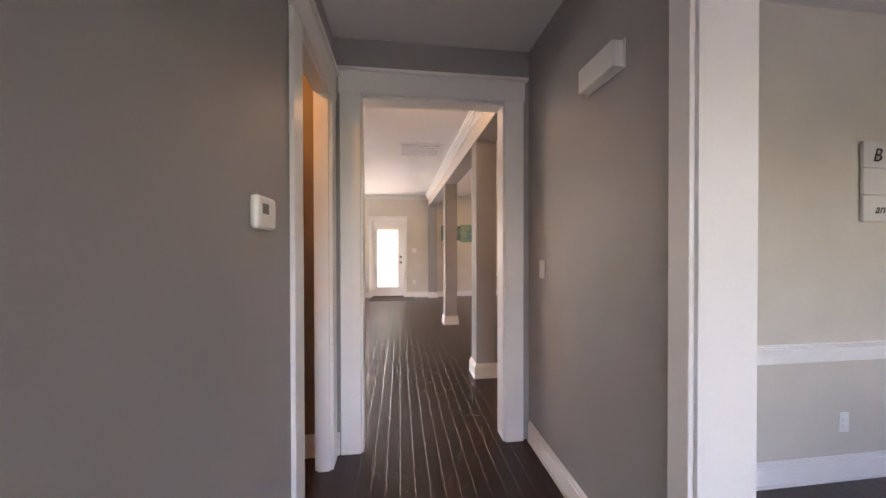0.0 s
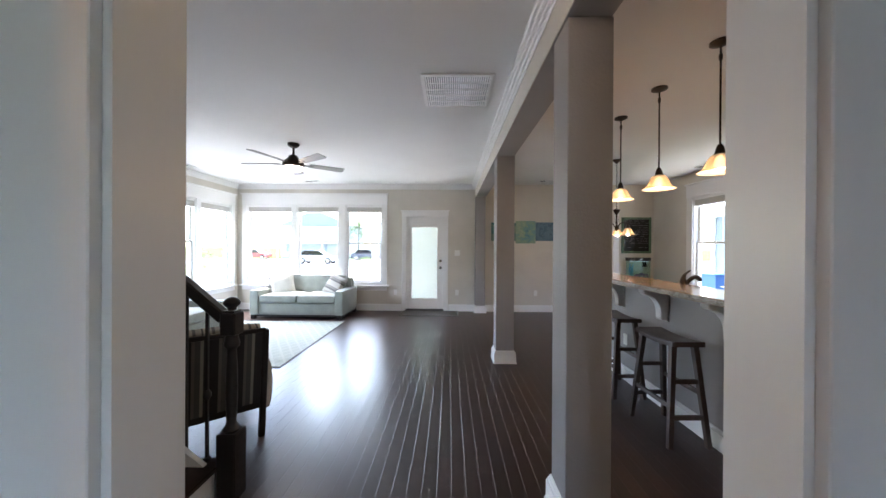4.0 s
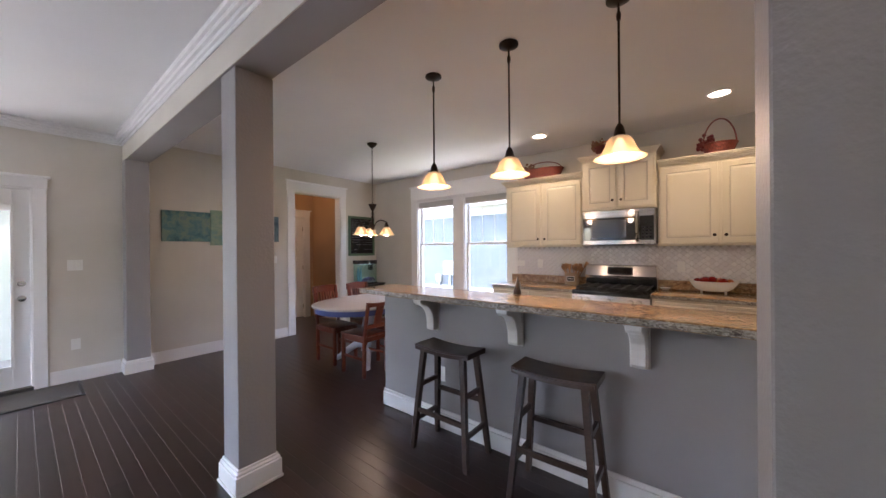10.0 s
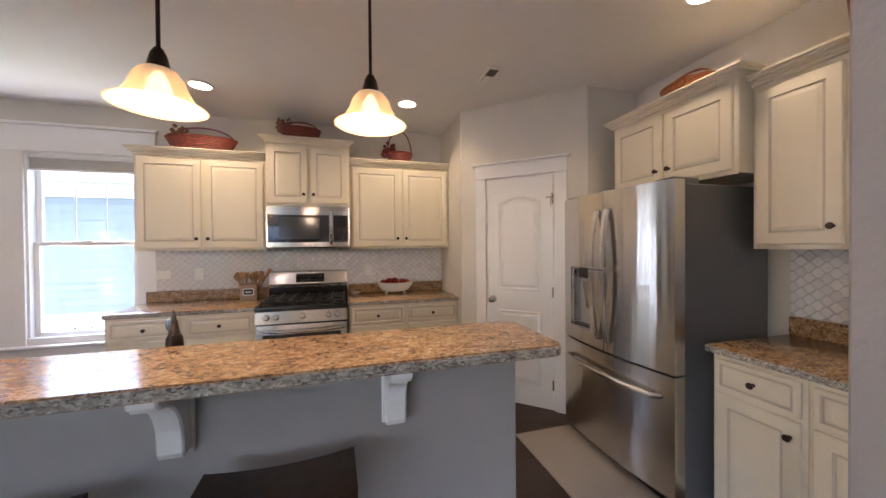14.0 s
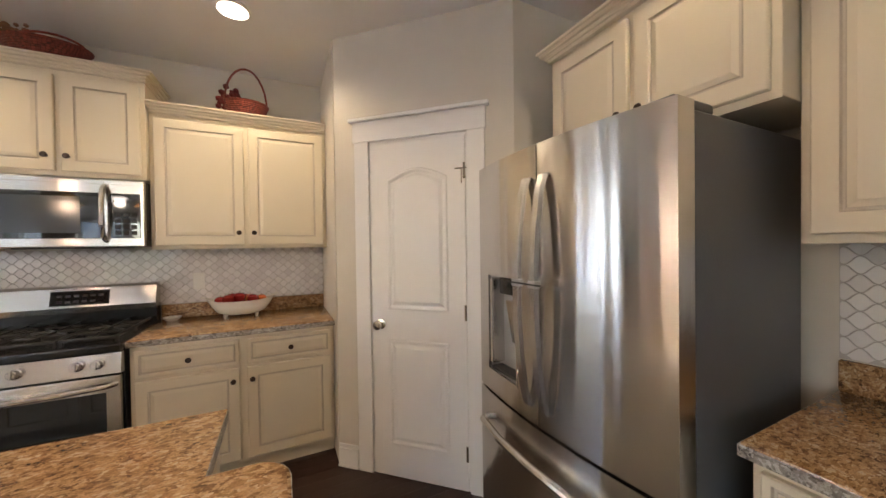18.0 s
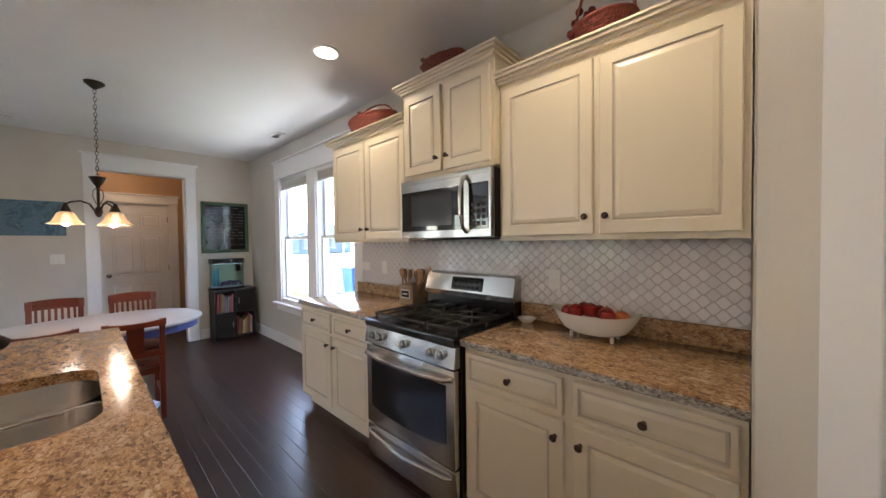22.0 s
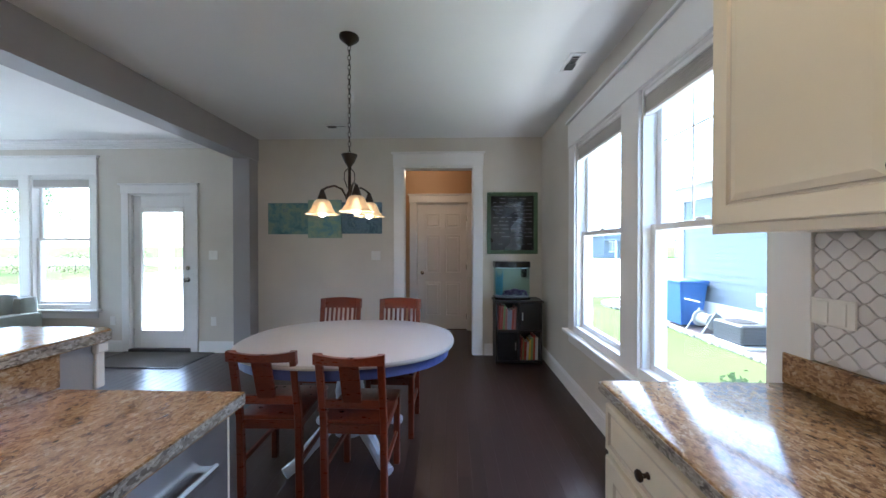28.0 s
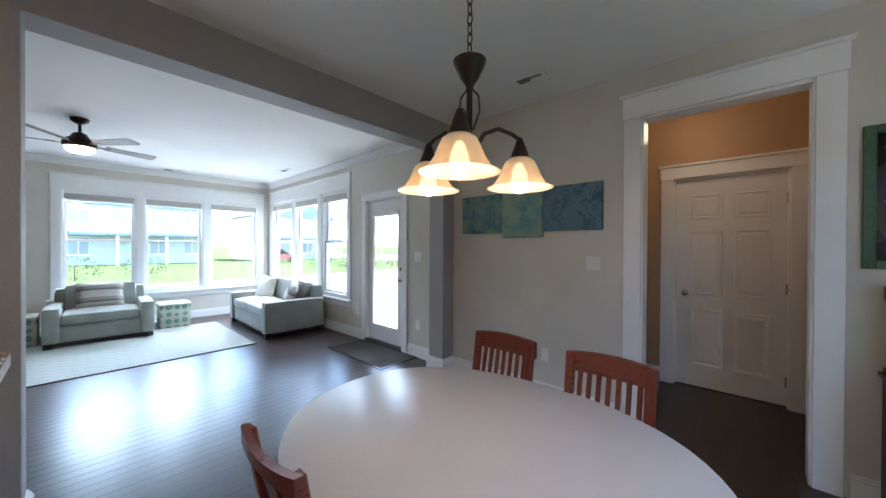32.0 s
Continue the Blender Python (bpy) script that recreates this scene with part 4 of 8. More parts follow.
for nm, lb, m, w in (("splashback", "white glazed lantern tile splashback with grey grout", EW(4.672), 2.872), ("splashback", "white glazed lantern tile splashback beside the refrigerator", pose(2.292, KIT_S, 0), 1.01)):
    edge_tiles = []
    sp = splashback(nm, lb, m, w, 1.017, 1.403)
    cut_edges(sp, w, 1.017, 1.403, [(e[1], e[2]) for e in edge_tiles])
for y in (5.52, 7.13):
    wall_plate("wall_outlet", "white outlet on the tiled splashback", "outlet", pose(XE - 0.012, y, 1.17, 0, 0, 90), 0.07, 0.115, "outlet")
wall_plate("light_switch", "white double switch on the tiled splashback", "switch", pose(XE - 0.012, 7.42, 1.17, 0, 0, 90), 0.115, 0.080, "switch")
for x in (2.99, 2.73):
    wall_plate("wall_outlet", "white outlet on the tiled splashback", "outlet", pose(x, KIT_S + 0.012, 1.17), 0.07, 0.115, "outlet")

# microwave
mw = thing("microwave", "stainless over-range microwave with dark glass door", "microwave")
mw.matrix_world = EW(5.712) @ pose(0, -0.022, 0.014)
part("case", boxes((0.0, 0.752, 0.03, 0.36, 1.405, 1.795, 0.004)), BLACK, mw)
part("front", boxes((0.0, 0.752, 0.36, 0.395, 1.405, 1.795, 0.006)), STEELH, mw, "brushed stainless front")
part("door_glass", boxes((0.195, 0.735, 0.395, 0.399, 1.455, 1.715, 0.004)), DARKGLASS, mw)
part("window", boxes((0.28, 0.64, 0.399, 0.401, 1.485, 1.69, 0.003)), material("meshed_glass", (0.04, 0.042, 0.045), 0.12)[0], mw)
part("control_panel", boxes((0.02, 0.155, 0.395, 0.399, 1.455, 1.715, 0.003)), DARKGLASS, mw)
for r in range(4):
    for c in range(3):
        part("button", boxes((0.036 + 0.036 * c, 0.062 + 0.036 * c, 0.399, 0.4005, 1.475 + 0.035 * r, 1.497 + 0.035 * r, 0.001)), IRON, mw)
part("handle", tubed([(0.175, 0.395, 1.44), (0.175, 0.43, 1.465), (0.175, 0.448, 1.53), (0.175, 0.452, 1.60), (0.175, 0.448, 1.67), (0.175, 0.43, 1.735), (0.175, 0.395, 1.76)], 0.013, 10), STEEL, mw, "curved stainless handle", True)
part("vent_grille", boxes((0.02, 0.73, 0.395, 0.398, 1.765, 1.785, 0.001)), STEELH, mw)
part("logo_bar", boxes((0.66, 0.70, 0.3951, 0.3965, 1.42, 1.435)), NICKEL, mw)
part("lamp_panel", boxes((0.15, 0.60, 0.06, 0.30, 1.398, 1.405)), IRON, mw)

# range
rg = thing("gas_range", "stainless gas range with black cooktop grates", "range")
rg.matrix_world = EW(5.742) @ pose(0, -0.026, 0)
part("side_body", boxes((0.0, 0.756, 0.02, 0.64, 0.02, 0.885, 0.003)), BLACK, rg)
part("oven_door", boxes((0.006, 0.750, 0.64, 0.682, 0.255, 0.755, 0.008), seg=2), STEELH, rg, "brushed stainless oven door", True)
bm = bmesh.new()
prism(bm, [(0.062, 0.372), (0.16, 0.353), (0.27, 0.343), (0.378, 0.340), (0.486, 0.343), (0.596, 0.353), (0.694, 0.372), (0.694, 0.672), (0.062, 0.672)], 0.682, 0.686, "y")
part("oven_window", bm, DARKGLASS, rg, "dark oven glass")
part("oven_handle", tubed([(0.02, 0.684, 0.712), (0.05, 0.712, 0.712), (0.20, 0.728, 0.706), (0.378, 0.734, 0.704), (0.556, 0.728, 0.706), (0.706, 0.712, 0.712), (0.736, 0.684, 0.712)], 0.014, 10), STEELH, rg, "", True)
part("drawer", boxes((0.006, 0.750, 0.64, 0.680, 0.035, 0.245, 0.008), seg=2), STEELH, rg, "stainless storage drawer", True)
part("drawer_handle", tubed([(0.03, 0.682, 0.205), (0.06, 0.70, 0.203), (0.378, 0.716, 0.180), (0.696, 0.70, 0.203), (0.726, 0.682, 0.205)], 0.011, 10), STEELH, rg, "", True)
bm = bmesh.new()
prism(bm, [(0.645, 0.765), (0.690, 0.768), (0.677, 0.872), (0.645, 0.872)], 0.0, 0.756, "x")
part("control_panel", bm, STEELH, rg)
for k, x in enumerate((0.09, 0.165, 0.378, 0.59, 0.665)):
    kn = lathed([(0.024, 0.0), (0.025, 0.006), (0.020, 0.010), (0.019, 0.034), (0.016, 0.037)], 16)
    box_bm(kn, -0.005, 0.005, -0.019, 0.019, 0.03, 0.044, 0.002)
    bmesh.ops.transform(kn, matrix=pose(x, 0.681, 0.822, -81), verts=kn.verts[:])
    part("knob", kn, STEEL, rg, "stainless burner knob", True)
part("cooktop", boxes((0.0, 0.756, 0.03, 0.640, 0.885, 0.915), (0.0, 0.756, 0.640, 0.690, 0.872, 0.918, 0.008), seg=2), BLACK, rg, "glossy black cooktop", True)
for bx, by, r in ((0.16, 0.22, 0.042), (0.16, 0.50, 0.05), (0.378, 0.36, 0.055), (0.60, 0.22, 0.042), (0.60, 0.50, 0.05)):
    part("burner", lathed([(r, 0.915), (r, 0.925), (r * 0.8, 0.93), (r * 0.75, 0.938)], 18, (bx, by, 0)), IRON, rg)
for x0, x1 in ((0.03, 0.255), (0.265, 0.49), (0.50, 0.725)):
    bm = boxes((x0, x1, 0.09, 0.102, 0.938, 0.952), (x0, x1, 0.618, 0.63, 0.938, 0.952), (x0, x0 + 0.012, 0.102, 0.618, 0.938, 0.952), (x1 - 0.012, x1, 0.102, 0.618, 0.938, 0.952), bevel=0.002)
    for yy in (0.22, 0.36, 0.50):
        box_bm(bm, x0 + 0.012, x1 - 0.012, yy - 0.005, yy + 0.005, 0.944, 0.956, 0.002)
    xm = (x0 + x1) / 2
    box_bm(bm, xm - 0.005, xm + 0.005, 0.102, 0.618, 0.945, 0.957, 0.002)
    for xx in (x0 + 0.006, x1 - 0.006):
        for yy in (0.10, 0.36, 0.62):
            box_bm(bm, xx - 0.006, xx + 0.006, yy - 0.006, yy + 0.006, 0.915, 0.945)
    for sx in (-1, 1):
        for sy in (-1, 1):
            tube(bm, [(xm + sx * 0.02, 0.36 + sy * 0.03, 0.951), (xm + sx * 0.095, 0.36 + sy * 0.12, 0.951)], 0.005, 6)
    part("grate", bm, IRON, rg, "cast iron cooking grate")
part("back_riser", boxes((0.0, 0.756, 0.03, 0.115, 0.915, 1.02, 0.004)), BLACK, rg)
bm = bmesh.new()
prism(bm, [(0.03, 1.015), (0.125, 1.015), (0.135, 1.05), (0.105, 1.165), (0.085, 1.178), (0.03, 1.18)], 0.0, 0.756, "x")
part("back_panel", bm, STEELH, rg, "brushed stainless back panel")
dp = boxes((0.235, 0.505, 0.0, 0.004, -0.045, 0.045, 0.003))
bmesh.ops.transform(dp, matrix=pose(0, 0.1215, 1.107, 14.5), verts=dp.verts[:])
part("clock_display", dp, DARKGLASS, rg, "black clock display")
for r in range(2):
    for c in range(6):
        bt = boxes((0.26 + 0.038 * c, 0.285 + 0.038 * c, 0.004, 0.0055, -0.03 + 0.036 * r, -0.016 + 0.036 * r))
        bmesh.ops.transform(bt, matrix=pose(0, 0.1215, 1.107, 14.5), verts=bt.verts[:])
        part("button", bt, IRON, rg)
bt = boxes((0.362, 0.394, 0.0, 0.003, -0.008, 0.008))
bmesh.ops.transform(bt, matrix=pose(0, 0.131, 1.045, 14.5), verts=bt.verts[:])
part("logo_bar", bt, IRON, rg)

# refrigerator: front faces the aisle
fr = thing("refrigerator", "stainless french-door refrigerator with ice dispenser", "refrigerator", 3.825, KIT_S - 0.01, 0)
part("cabinet", boxes((-0.452, 0.452, 0.07, 0.70, 0.03, 1.745, 0.006)), FRIDGESIDE, fr, "dark grey painted sides")


def bowed(x0, x1, z0, z1, y0, y1, bow, mat, name, label=""):
    n = 10
    pts = [(x0, y0)] + [(x0 + 0.008, y1 - 0.012)] + [(x0 + (x1 - x0) * k / n, y1 + bow * (1 - (2 * (x0 + (x1 - x0) * k / n) / 0.92) ** 2)) for k in range(n + 1)] + [(x1 - 0.008 if x1 < 0.3 else x1, y1 - 0.012)] + [(x1, y0)]
    pts = [pts[0]] + pts[2:-2] + [pts[-1]]
    bm = bmesh.new()
    prism(bm, pts, z0, z1, "z")
    return part(name, bm, mat, fr, label, True)


bowed(-0.455, -0.003, 0.735, 1.765, 0.705, 0.775, 0.045, STEEL, "door", "brushed stainless refrigerator door")


def front_y(x):
    return 0.775 + 0.045 * (1 - (2 * x / 0.92) ** 2)


# the dispenser door: a bowed front with a real opening
xs = [0.003, 0.045, 0.09, 0.13, 0.19, 0.245, 0.30, 0.36, 0.41, 0.455]
zs = [0.735, 0.835, 1.265, 1.765]
bm = bmesh.new()
front = [[bm.verts.new((x, front_y(x), z)) for x in xs] for z in zs]
rim_f = front[0] + [r[-1] for r in front[1:]] + front[3][-2::-1] + [front[2][0], front[1][0]]
rim_b = [bm.verts.new((v.co.x, 0.705, v.co.z)) for v in rim_f]
for j in range(3):
    for i in range(9):
        if not (j == 1 and 3 <= i < 7):
            bm.faces.new((front[j][i], front[j][i + 1], front[j + 1][i + 1], front[j + 1][i]))
for k in range(len(rim_f)):
    bm.faces.new((rim_f[k], rim_b[k], rim_b[(k + 1) % len(rim_f)], rim_f[(k + 1) % len(rim_f)]))
bm.faces.new(rim_b)
bmesh.ops.recalc_face_normals(bm, faces=bm.faces[:])
part("door", bm, STEEL, fr, "brushed stainless refrigerator door with a dispenser opening", True)
BRIGHTSTEEL = material("pale_satin_steel", (0.68, 0.67, 0.66), 0.27, 0.95)[0]
DISP = painted("grey_dispenser_lining", (0.36, 0.35, 0.34), 0.3, 60, 0.05)
bm = bmesh.new()
mouth = [(x, front_y(x) - 0.001) for x in xs[3:8]]
back = [(0.135, 0.735), (0.16, 0.722), (0.245, 0.718), (0.33, 0.722), (0.355, 0.735)]
rings = [[bm.verts.new((x, y, z)) for x, y in pts] for pts, z in ((mouth, 0.835), (back, 0.845), (back, 1.25), (mouth, 1.265))]
for p, q in zip(rings, rings[1:]):
    for k in range(4):
        bm.faces.new((p[k], p[k + 1], q[k + 1], q[k]))
for e in (0, 4):
    bm.faces.new([r[e] for r in rings])
bmesh.ops.recalc_face_normals(bm, faces=bm.faces[:])
part("dispenser_recess", bm, DISP, fr, "deep grey dispenser recess", True)


def bow_bar(x0, x1, z0, z1, out):
    b_ = bmesh.new()
    line = [x0 + (x1 - x0) * k / 5 for k in range(6)]
    prism(b_, [(x, front_y(x) + out) for x in line] + [(x, front_y(x) - 0.012) for x in reversed(line)], z0, z1, "z")
    return b_


for x0, x1, z0, z1 in ((0.125, 0.131, 0.829, 1.271), (0.359, 0.366, 0.829, 1.271), (0.131, 0.359, 1.264, 1.271), (0.131, 0.359, 0.829, 0.836)):
    part("dispenser_frame", bow_bar(x0, x1, z0, z1, 0.002), STEELH, fr, "thin steel frame bar")
part("dispenser_side", boxes((0.332, 0.357, 0.724, 0.790, 0.86, 1.25, 0.006), seg=2), BRIGHTSTEEL, fr, "polished inner side strip")
part("ice_spout", boxes((0.175, 0.285, 0.725, 0.79, 1.185, 1.262, 0.012), seg=2), BLACK, fr, "black ice spout", True)
pad = boxes((0.20, 0.275, 0.0, 0.010, -0.10, 0.10, 0.004))
bmesh.ops.transform(pad, matrix=pose(0, 0.735, 1.06, -10), verts=pad.verts[:])
part("dispenser_paddle", pad, NICKEL, fr)
part("drip_tray", boxes((0.15, 0.34, 0.735, 0.795, 0.838, 0.852, 0.003)), IRON, fr, "dark slotted drip tray")
bowed(-0.455, 0.455, 0.075, 0.722, 0.705, 0.775, 0.045, STEEL, "freezer_drawer", "brushed stainless freezer drawer")
part("kick_grille", boxes((-0.44, 0.44, 0.62, 0.70, 0.0, 0.07, 0.004)), IRON, fr)
for x in (-0.38, 0.38):
    part("hinge_cover", boxes((x - 0.06, x + 0.06, 0.58, 0.76, 1.745, 1.78, 0.008)), FRIDGESIDE, fr)
for s in (-1, 1):
    hx = s * 0.045
    pts = [(hx, 0.806, 1.655), (hx, 0.832, 1.645), (hx, 0.852, 1.58), (hx, 0.868, 1.46), (hx, 0.878, 1.32), (hx, 0.878, 1.14), (hx, 0.868, 1.00), (hx, 0.852, 0.88), (hx, 0.832, 0.805), (hx, 0.806, 0.795)]
    hb = bmesh.new()
    rings = []
    for q in pts:
        rings.append([hb.verts.new((q[0] + dx, q[1] + dy, q[2])) for dx, dy in ((-0.019, -0.007), (0.019, -0.007), (0.013, 0.009), (-0.013, 0.009))])
    for a, b in zip(rings, rings[1:]):
        for k in range(4):
            hb.faces.new((a[k], a[(k + 1) % 4], b[(k + 1) % 4], b[k]))
    hb.faces.new(rings[0][::-1])
    hb.faces.new(rings[-1])
    bmesh.ops.recalc_face_normals(hb, faces=hb.faces[:])
    part("handle", hb, BRIGHTSTEEL, fr, "curved pale stainless door handle", True)
part("freezer_handle", tubed([(-0.38, 0.785, 0.60), (-0.36, 0.83, 0.602), (-0.20, 0.862, 0.604), (0.0, 0.872, 0.605), (0.20, 0.862, 0.604), (0.36, 0.83, 0.602), (0.38, 0.785, 0.60)], 0.016, 10), STEEL, fr, "curved stainless handle", True)
for s in (-1, 1):
    part("child_latch", boxes((s * 0.045 - 0.021, s * 0.045 + 0.021, 0.862, 0.889, 1.250, 1.278, 0.004)), DISP, fr, "grey plastic latch clip")
part("latch_bar", boxes((-0.09, 0.09, 0.886, 0.891, 1.261, 1.267, 0.001)), IRON, fr)

# island: knee wall, bar top, corbels, counter, cabinets, sink
kw = thing("knee_wall", "grey painted half wall carrying the breakfast bar", "half wall", 3.395, 6.31, 0, 0, "", "structure")
part("body", boxes((-0.065, 0.065, -1.265, 1.265, 0, 1.022, 0.003)), GREY, kw)
part("base_trim", boxes((-0.082, -0.065, -1.282, 1.282, 0, 0.115, 0.003), (-0.076, -0.065, -1.276, 1.276, 0.115, 0.145, 0.004), (-0.082, 0.065, 1.265, 1.282, 0, 0.115, 0.003), (-0.076, 0.065, 1.265, 1.276, 0.115, 0.145, 0.004),
                        (-0.082, 0.065, -1.282, -1.265, 0, 0.115, 0.003)), WHITE, kw, "white base trim")
part("end_post", boxes((0.02, 0.075, 1.255, 1.285, 0.86, 1.022, 0.003), (0.0, 0.085, 1.25, 1.29, 0.985, 1.022, 0.004)), WHITE, kw)
part("granite_splash", boxes((0.066, 0.084, -1.15, 1.14, 0.915, 1.021, 0.002)), GRANITE, kw)
bt = thing("breakfast_bar_counter", "polished gold-brown granite breakfast bar top", "countertop", 3.281, 6.303, 1.022)
bm = bmesh.new()
oa, ob_ = 0.208, 1.325
pts = arc(oa - 0.05, ob_ - 0.05, 0.05, 0, 90, 5) + arc(-oa + 0.05, ob_ - 0.05, 0.05, 90, 180, 5) + arc(-oa + 0.05, -ob_ + 0.05, 0.05, 180, 270, 5) + arc(oa - 0.05, -ob_ + 0.05, 0.05, 270, 360, 5)
prism(bm, pts, 0.0, 0.042, "z")
bmesh.ops.bevel(bm, geom=[e for e in bm.edges if abs(e.verts[0].co.z - e.verts[1].co.z) < 1e-6], offset=0.005, segments=2, affect="EDGES")
part("slab", bm, GRANITE, bt, "", True)
bm = bmesh.new()
prism(bm, [(x * 1.008, y * 1.0012) for x, y in pts], 0.004, 0.036, "z")
part("slab_edge", bm, GRANITE_EDGE, bt, "edge of the same granite, coloured greyer and rougher", True)
for y in (5.57, 6.28, 6.985):
    cb = thing("corbel", "white painted scroll corbel under the bar top", "corbel", 3.33, y, 0.762, 0, "bar corbels")
    prof = [(0.0, 0.0), (-0.056, 0.0), (-0.064, 0.018)] + [(-0.192 + 0.128 * math.cos(radians(a)), 0.055 + 0.155 * math.sin(radians(a))) for a in (0, 15, 30, 45, 60, 75, 90)] + [(-0.200, 0.222), (-0.212, 0.228), (-0.212, 0.26), (0.0, 0.26)]
    bm = bmesh.new()
    prism(bm, prof, -0.038, 0.038, "y")
    bmesh.ops.bevel(bm, geom=[e for e in bm.edges if abs(e.verts[0].co.y - e.verts[1].co.y) < 1e-6], offset=0.006, segments=1, affect="EDGES", clamp_overlap=True)
    part("bracket", bm, WHITE, cb)
    part("back_plate", boxes((-0.012, -0.001, -0.048, 0.048, -0.012, 0.258, 0.003)), WHITE, cb)
    part("top_plate", boxes((-0.215, -0.001, -0.044, 0.044, 0.248, 0.2595, 0.003)), WHITE, cb)
wall_plate("wall_outlet", "white outlet on the grey half wall", "outlet", pose(3.33, 6.92, 0.42, 0, 0, 90), 0.07, 0.115, "outlet")
wall_plate("wall_outlet", "white wide outlet on the granite splash", "outlet", pose(3.48, 7.22, 0.985, 0, 0, -90), 0.115, 0.07, "switch")
wall_plate("wall_outlet", "white wide outlet on the granite splash", "outlet", pose(3.48, 6.78, 0.965, 0, 0, -90), 0.115, 0.07, "switch")

ic = thing("island_countertop", "polished gold-brown granite counter with sink cutout", "countertop", 3.77, 6.2875, 0.875)
part("slab_edge", boxes((0.310, 0.3135, -1.149, 1.149, 0.004, 0.034), (-0.305, 0.310, -1.149, -1.146, 0.004, 0.034), (-0.305, 0.310, 1.146, 1.149, 0.004, 0.034)), GRANITE_EDGE, ic, "edge of the same granite, coloured greyer and rougher")
SX0, SX1, SY0, SY1 = -0.185, 0.205, -0.30, 0.325
bm = boxes((-0.305, 0.312, -1.1475, -0.42, 0.0, 0.04), (-0.305, 0.312, 0.45, 1.1475, 0.0, 0.04))
hole = arc(SX1 - 0.10, SY1 - 0.10, 0.10, 0, 90, 6) + arc(SX0 + 0.12, SY1 - 0.12, 0.12, 90, 180, 6) + arc(SX0 + 0.12, SY0 + 0.12, 0.12, 180, 270, 6) + arc(SX1 - 0.10, SY0 + 0.10, 0.10, 270, 360, 6)


def to_rect(p):
    cx, cy = 0.0, 0.015
    dx, dy = p[0] - cx, p[1] - cy
    k = min((0.312 - cx) / dx if dx > 1e-6 else 9, (-0.305 - cx) / dx if dx < -1e-6 else 9, (0.45 - cy) / dy if dy > 1e-6 else 9, (-0.42 - cy) / dy if dy < -1e-6 else 9)
    return (cx + dx * k, cy + dy * k)


outer = [to_rect(p) for p in hole]
for corner in ((0.312, 0.45), (-0.305, 0.45), (-0.305, -0.42), (0.312, -0.42)):
    k = min(range(len(outer)), key=lambda i: (outer[i][0] - corner[0]) ** 2 + (outer[i][1] - corner[1]) ** 2)
    outer[k] = corner
rows_ = [[bm.verts.new((x, y, z)) for x, y in o] for o, z in ((outer, 0.0), (outer, 0.04), (hole, 0.04), (hole, 0.0))]
for a, b in ((0, 1), (1, 2), (2, 3), (3, 0)):
    for k in range(len(hole)):
        q = (rows_[a][k], rows_[a][(k + 1) % len(hole)], rows_[b][(k + 1) % len(hole)], rows_[b][k])
        if len({v.index if v.index >= 0 else id(v) for v in q}) == 4:
            bm.faces.new(q)
bmesh.ops.recalc_face_normals(bm, faces=bm.faces[:])
part("slab", bm, GRANITE, ic)

sk = thing("kitchen_sink", "double-bowl stainless undermount sink", "sink", 3.77, 6.2875, 0.875)
SINK = steel("satin_sink_steel", (0.40, 0.385, 0.37), 0.28)


def bowl(y0, y1, depth):
    def loop(i, z):
        r = 0.09
        x0, x1, a, b = SX0 - 0.006 + i, SX1 + 0.006 - i, y0 + i, y1 - i
        return [(x, y, z) for x, y in arc(x1 - r, b - r, r, 0, 90, 5) + arc(x0 + r, b - r, r, 90, 180, 5) + arc(x0 + r, a + r, r, 180, 270, 5) + arc(x1 - r, a + r, r, 270, 360, 5)]
    bm = bmesh.new()
    ls = [[bm.verts.new(p) for p in loop(i, z)] for i, z in ((0.0, -0.001), (0.004, -0.02), (0.012, -depth + 0.04), (0.03, -depth + 0.01), (0.06, -depth))]
    n = len(ls[0])
    for s, t in zip(ls, ls[1:]):
        for k in range(n):
            bm.faces.new((s[k], s[(k + 1) % n], t[(k + 1) % n], t[k]))
    bm.faces.new(ls[-1])
    part("bowl", bm, SINK, sk, "", True)
    part("drain", lathed([(0.045, -depth + 0.001), (0.045, -depth + 0.005), (0.02, -depth + 0.003)], 18, ((SX0 + SX1) / 2, (y0 + y1) / 2, 0)), NICKEL, sk, "", True)


bowl(SY0 - 0.006, 0.004, 0.20)
bowl(0.020, SY1 + 0.006, 0.18)
part("divider", boxes((SX0, SX1, 0.001, 0.023, -0.06, -0.003, 0.008), seg=2), NICKEL, sk, "", True)

fa = thing("faucet", "oil-rubbed bronze single-lever kitchen faucet", "faucet", 3.545, 6.38, 0.915, 25)
pts = arc(0.0, 0.12, 0.03, 0, 180, 6) + arc(0.0, -0.12, 0.03, 180, 360, 6)
bm = bmesh.new()
prism(bm, pts, 0.0, 0.009, "z")
bmesh.ops.rotate(bm, verts=bm.verts[:], cent=(0, 0, 0), matrix=Matrix.Rotation(radians(-25), 3, "Z"))
part("base_plate", bm, BRONZE, fa)
part("body", lathed([(0.031, 0.009), (0.027, 0.02), (0.025, 0.06), (0.025, 0.10), (0.029, 0.135), (0.027, 0.165), (0.020, 0.182), (0.008, 0.190)], 20), BRONZE, fa, "", True)
part("spout", tubed([(0.0, 0, 0.105), (0.03, 0, 0.128), (0.075, 0, 0.162), (0.125, 0, 0.186), (0.175, 0, 0.194), (0.215, 0, 0.184), (0.242, 0, 0.164)], [0.016, 0.016, 0.017, 0.018, 0.020, 0.023, 0.020], 14), BRONZE, fa, "", True)
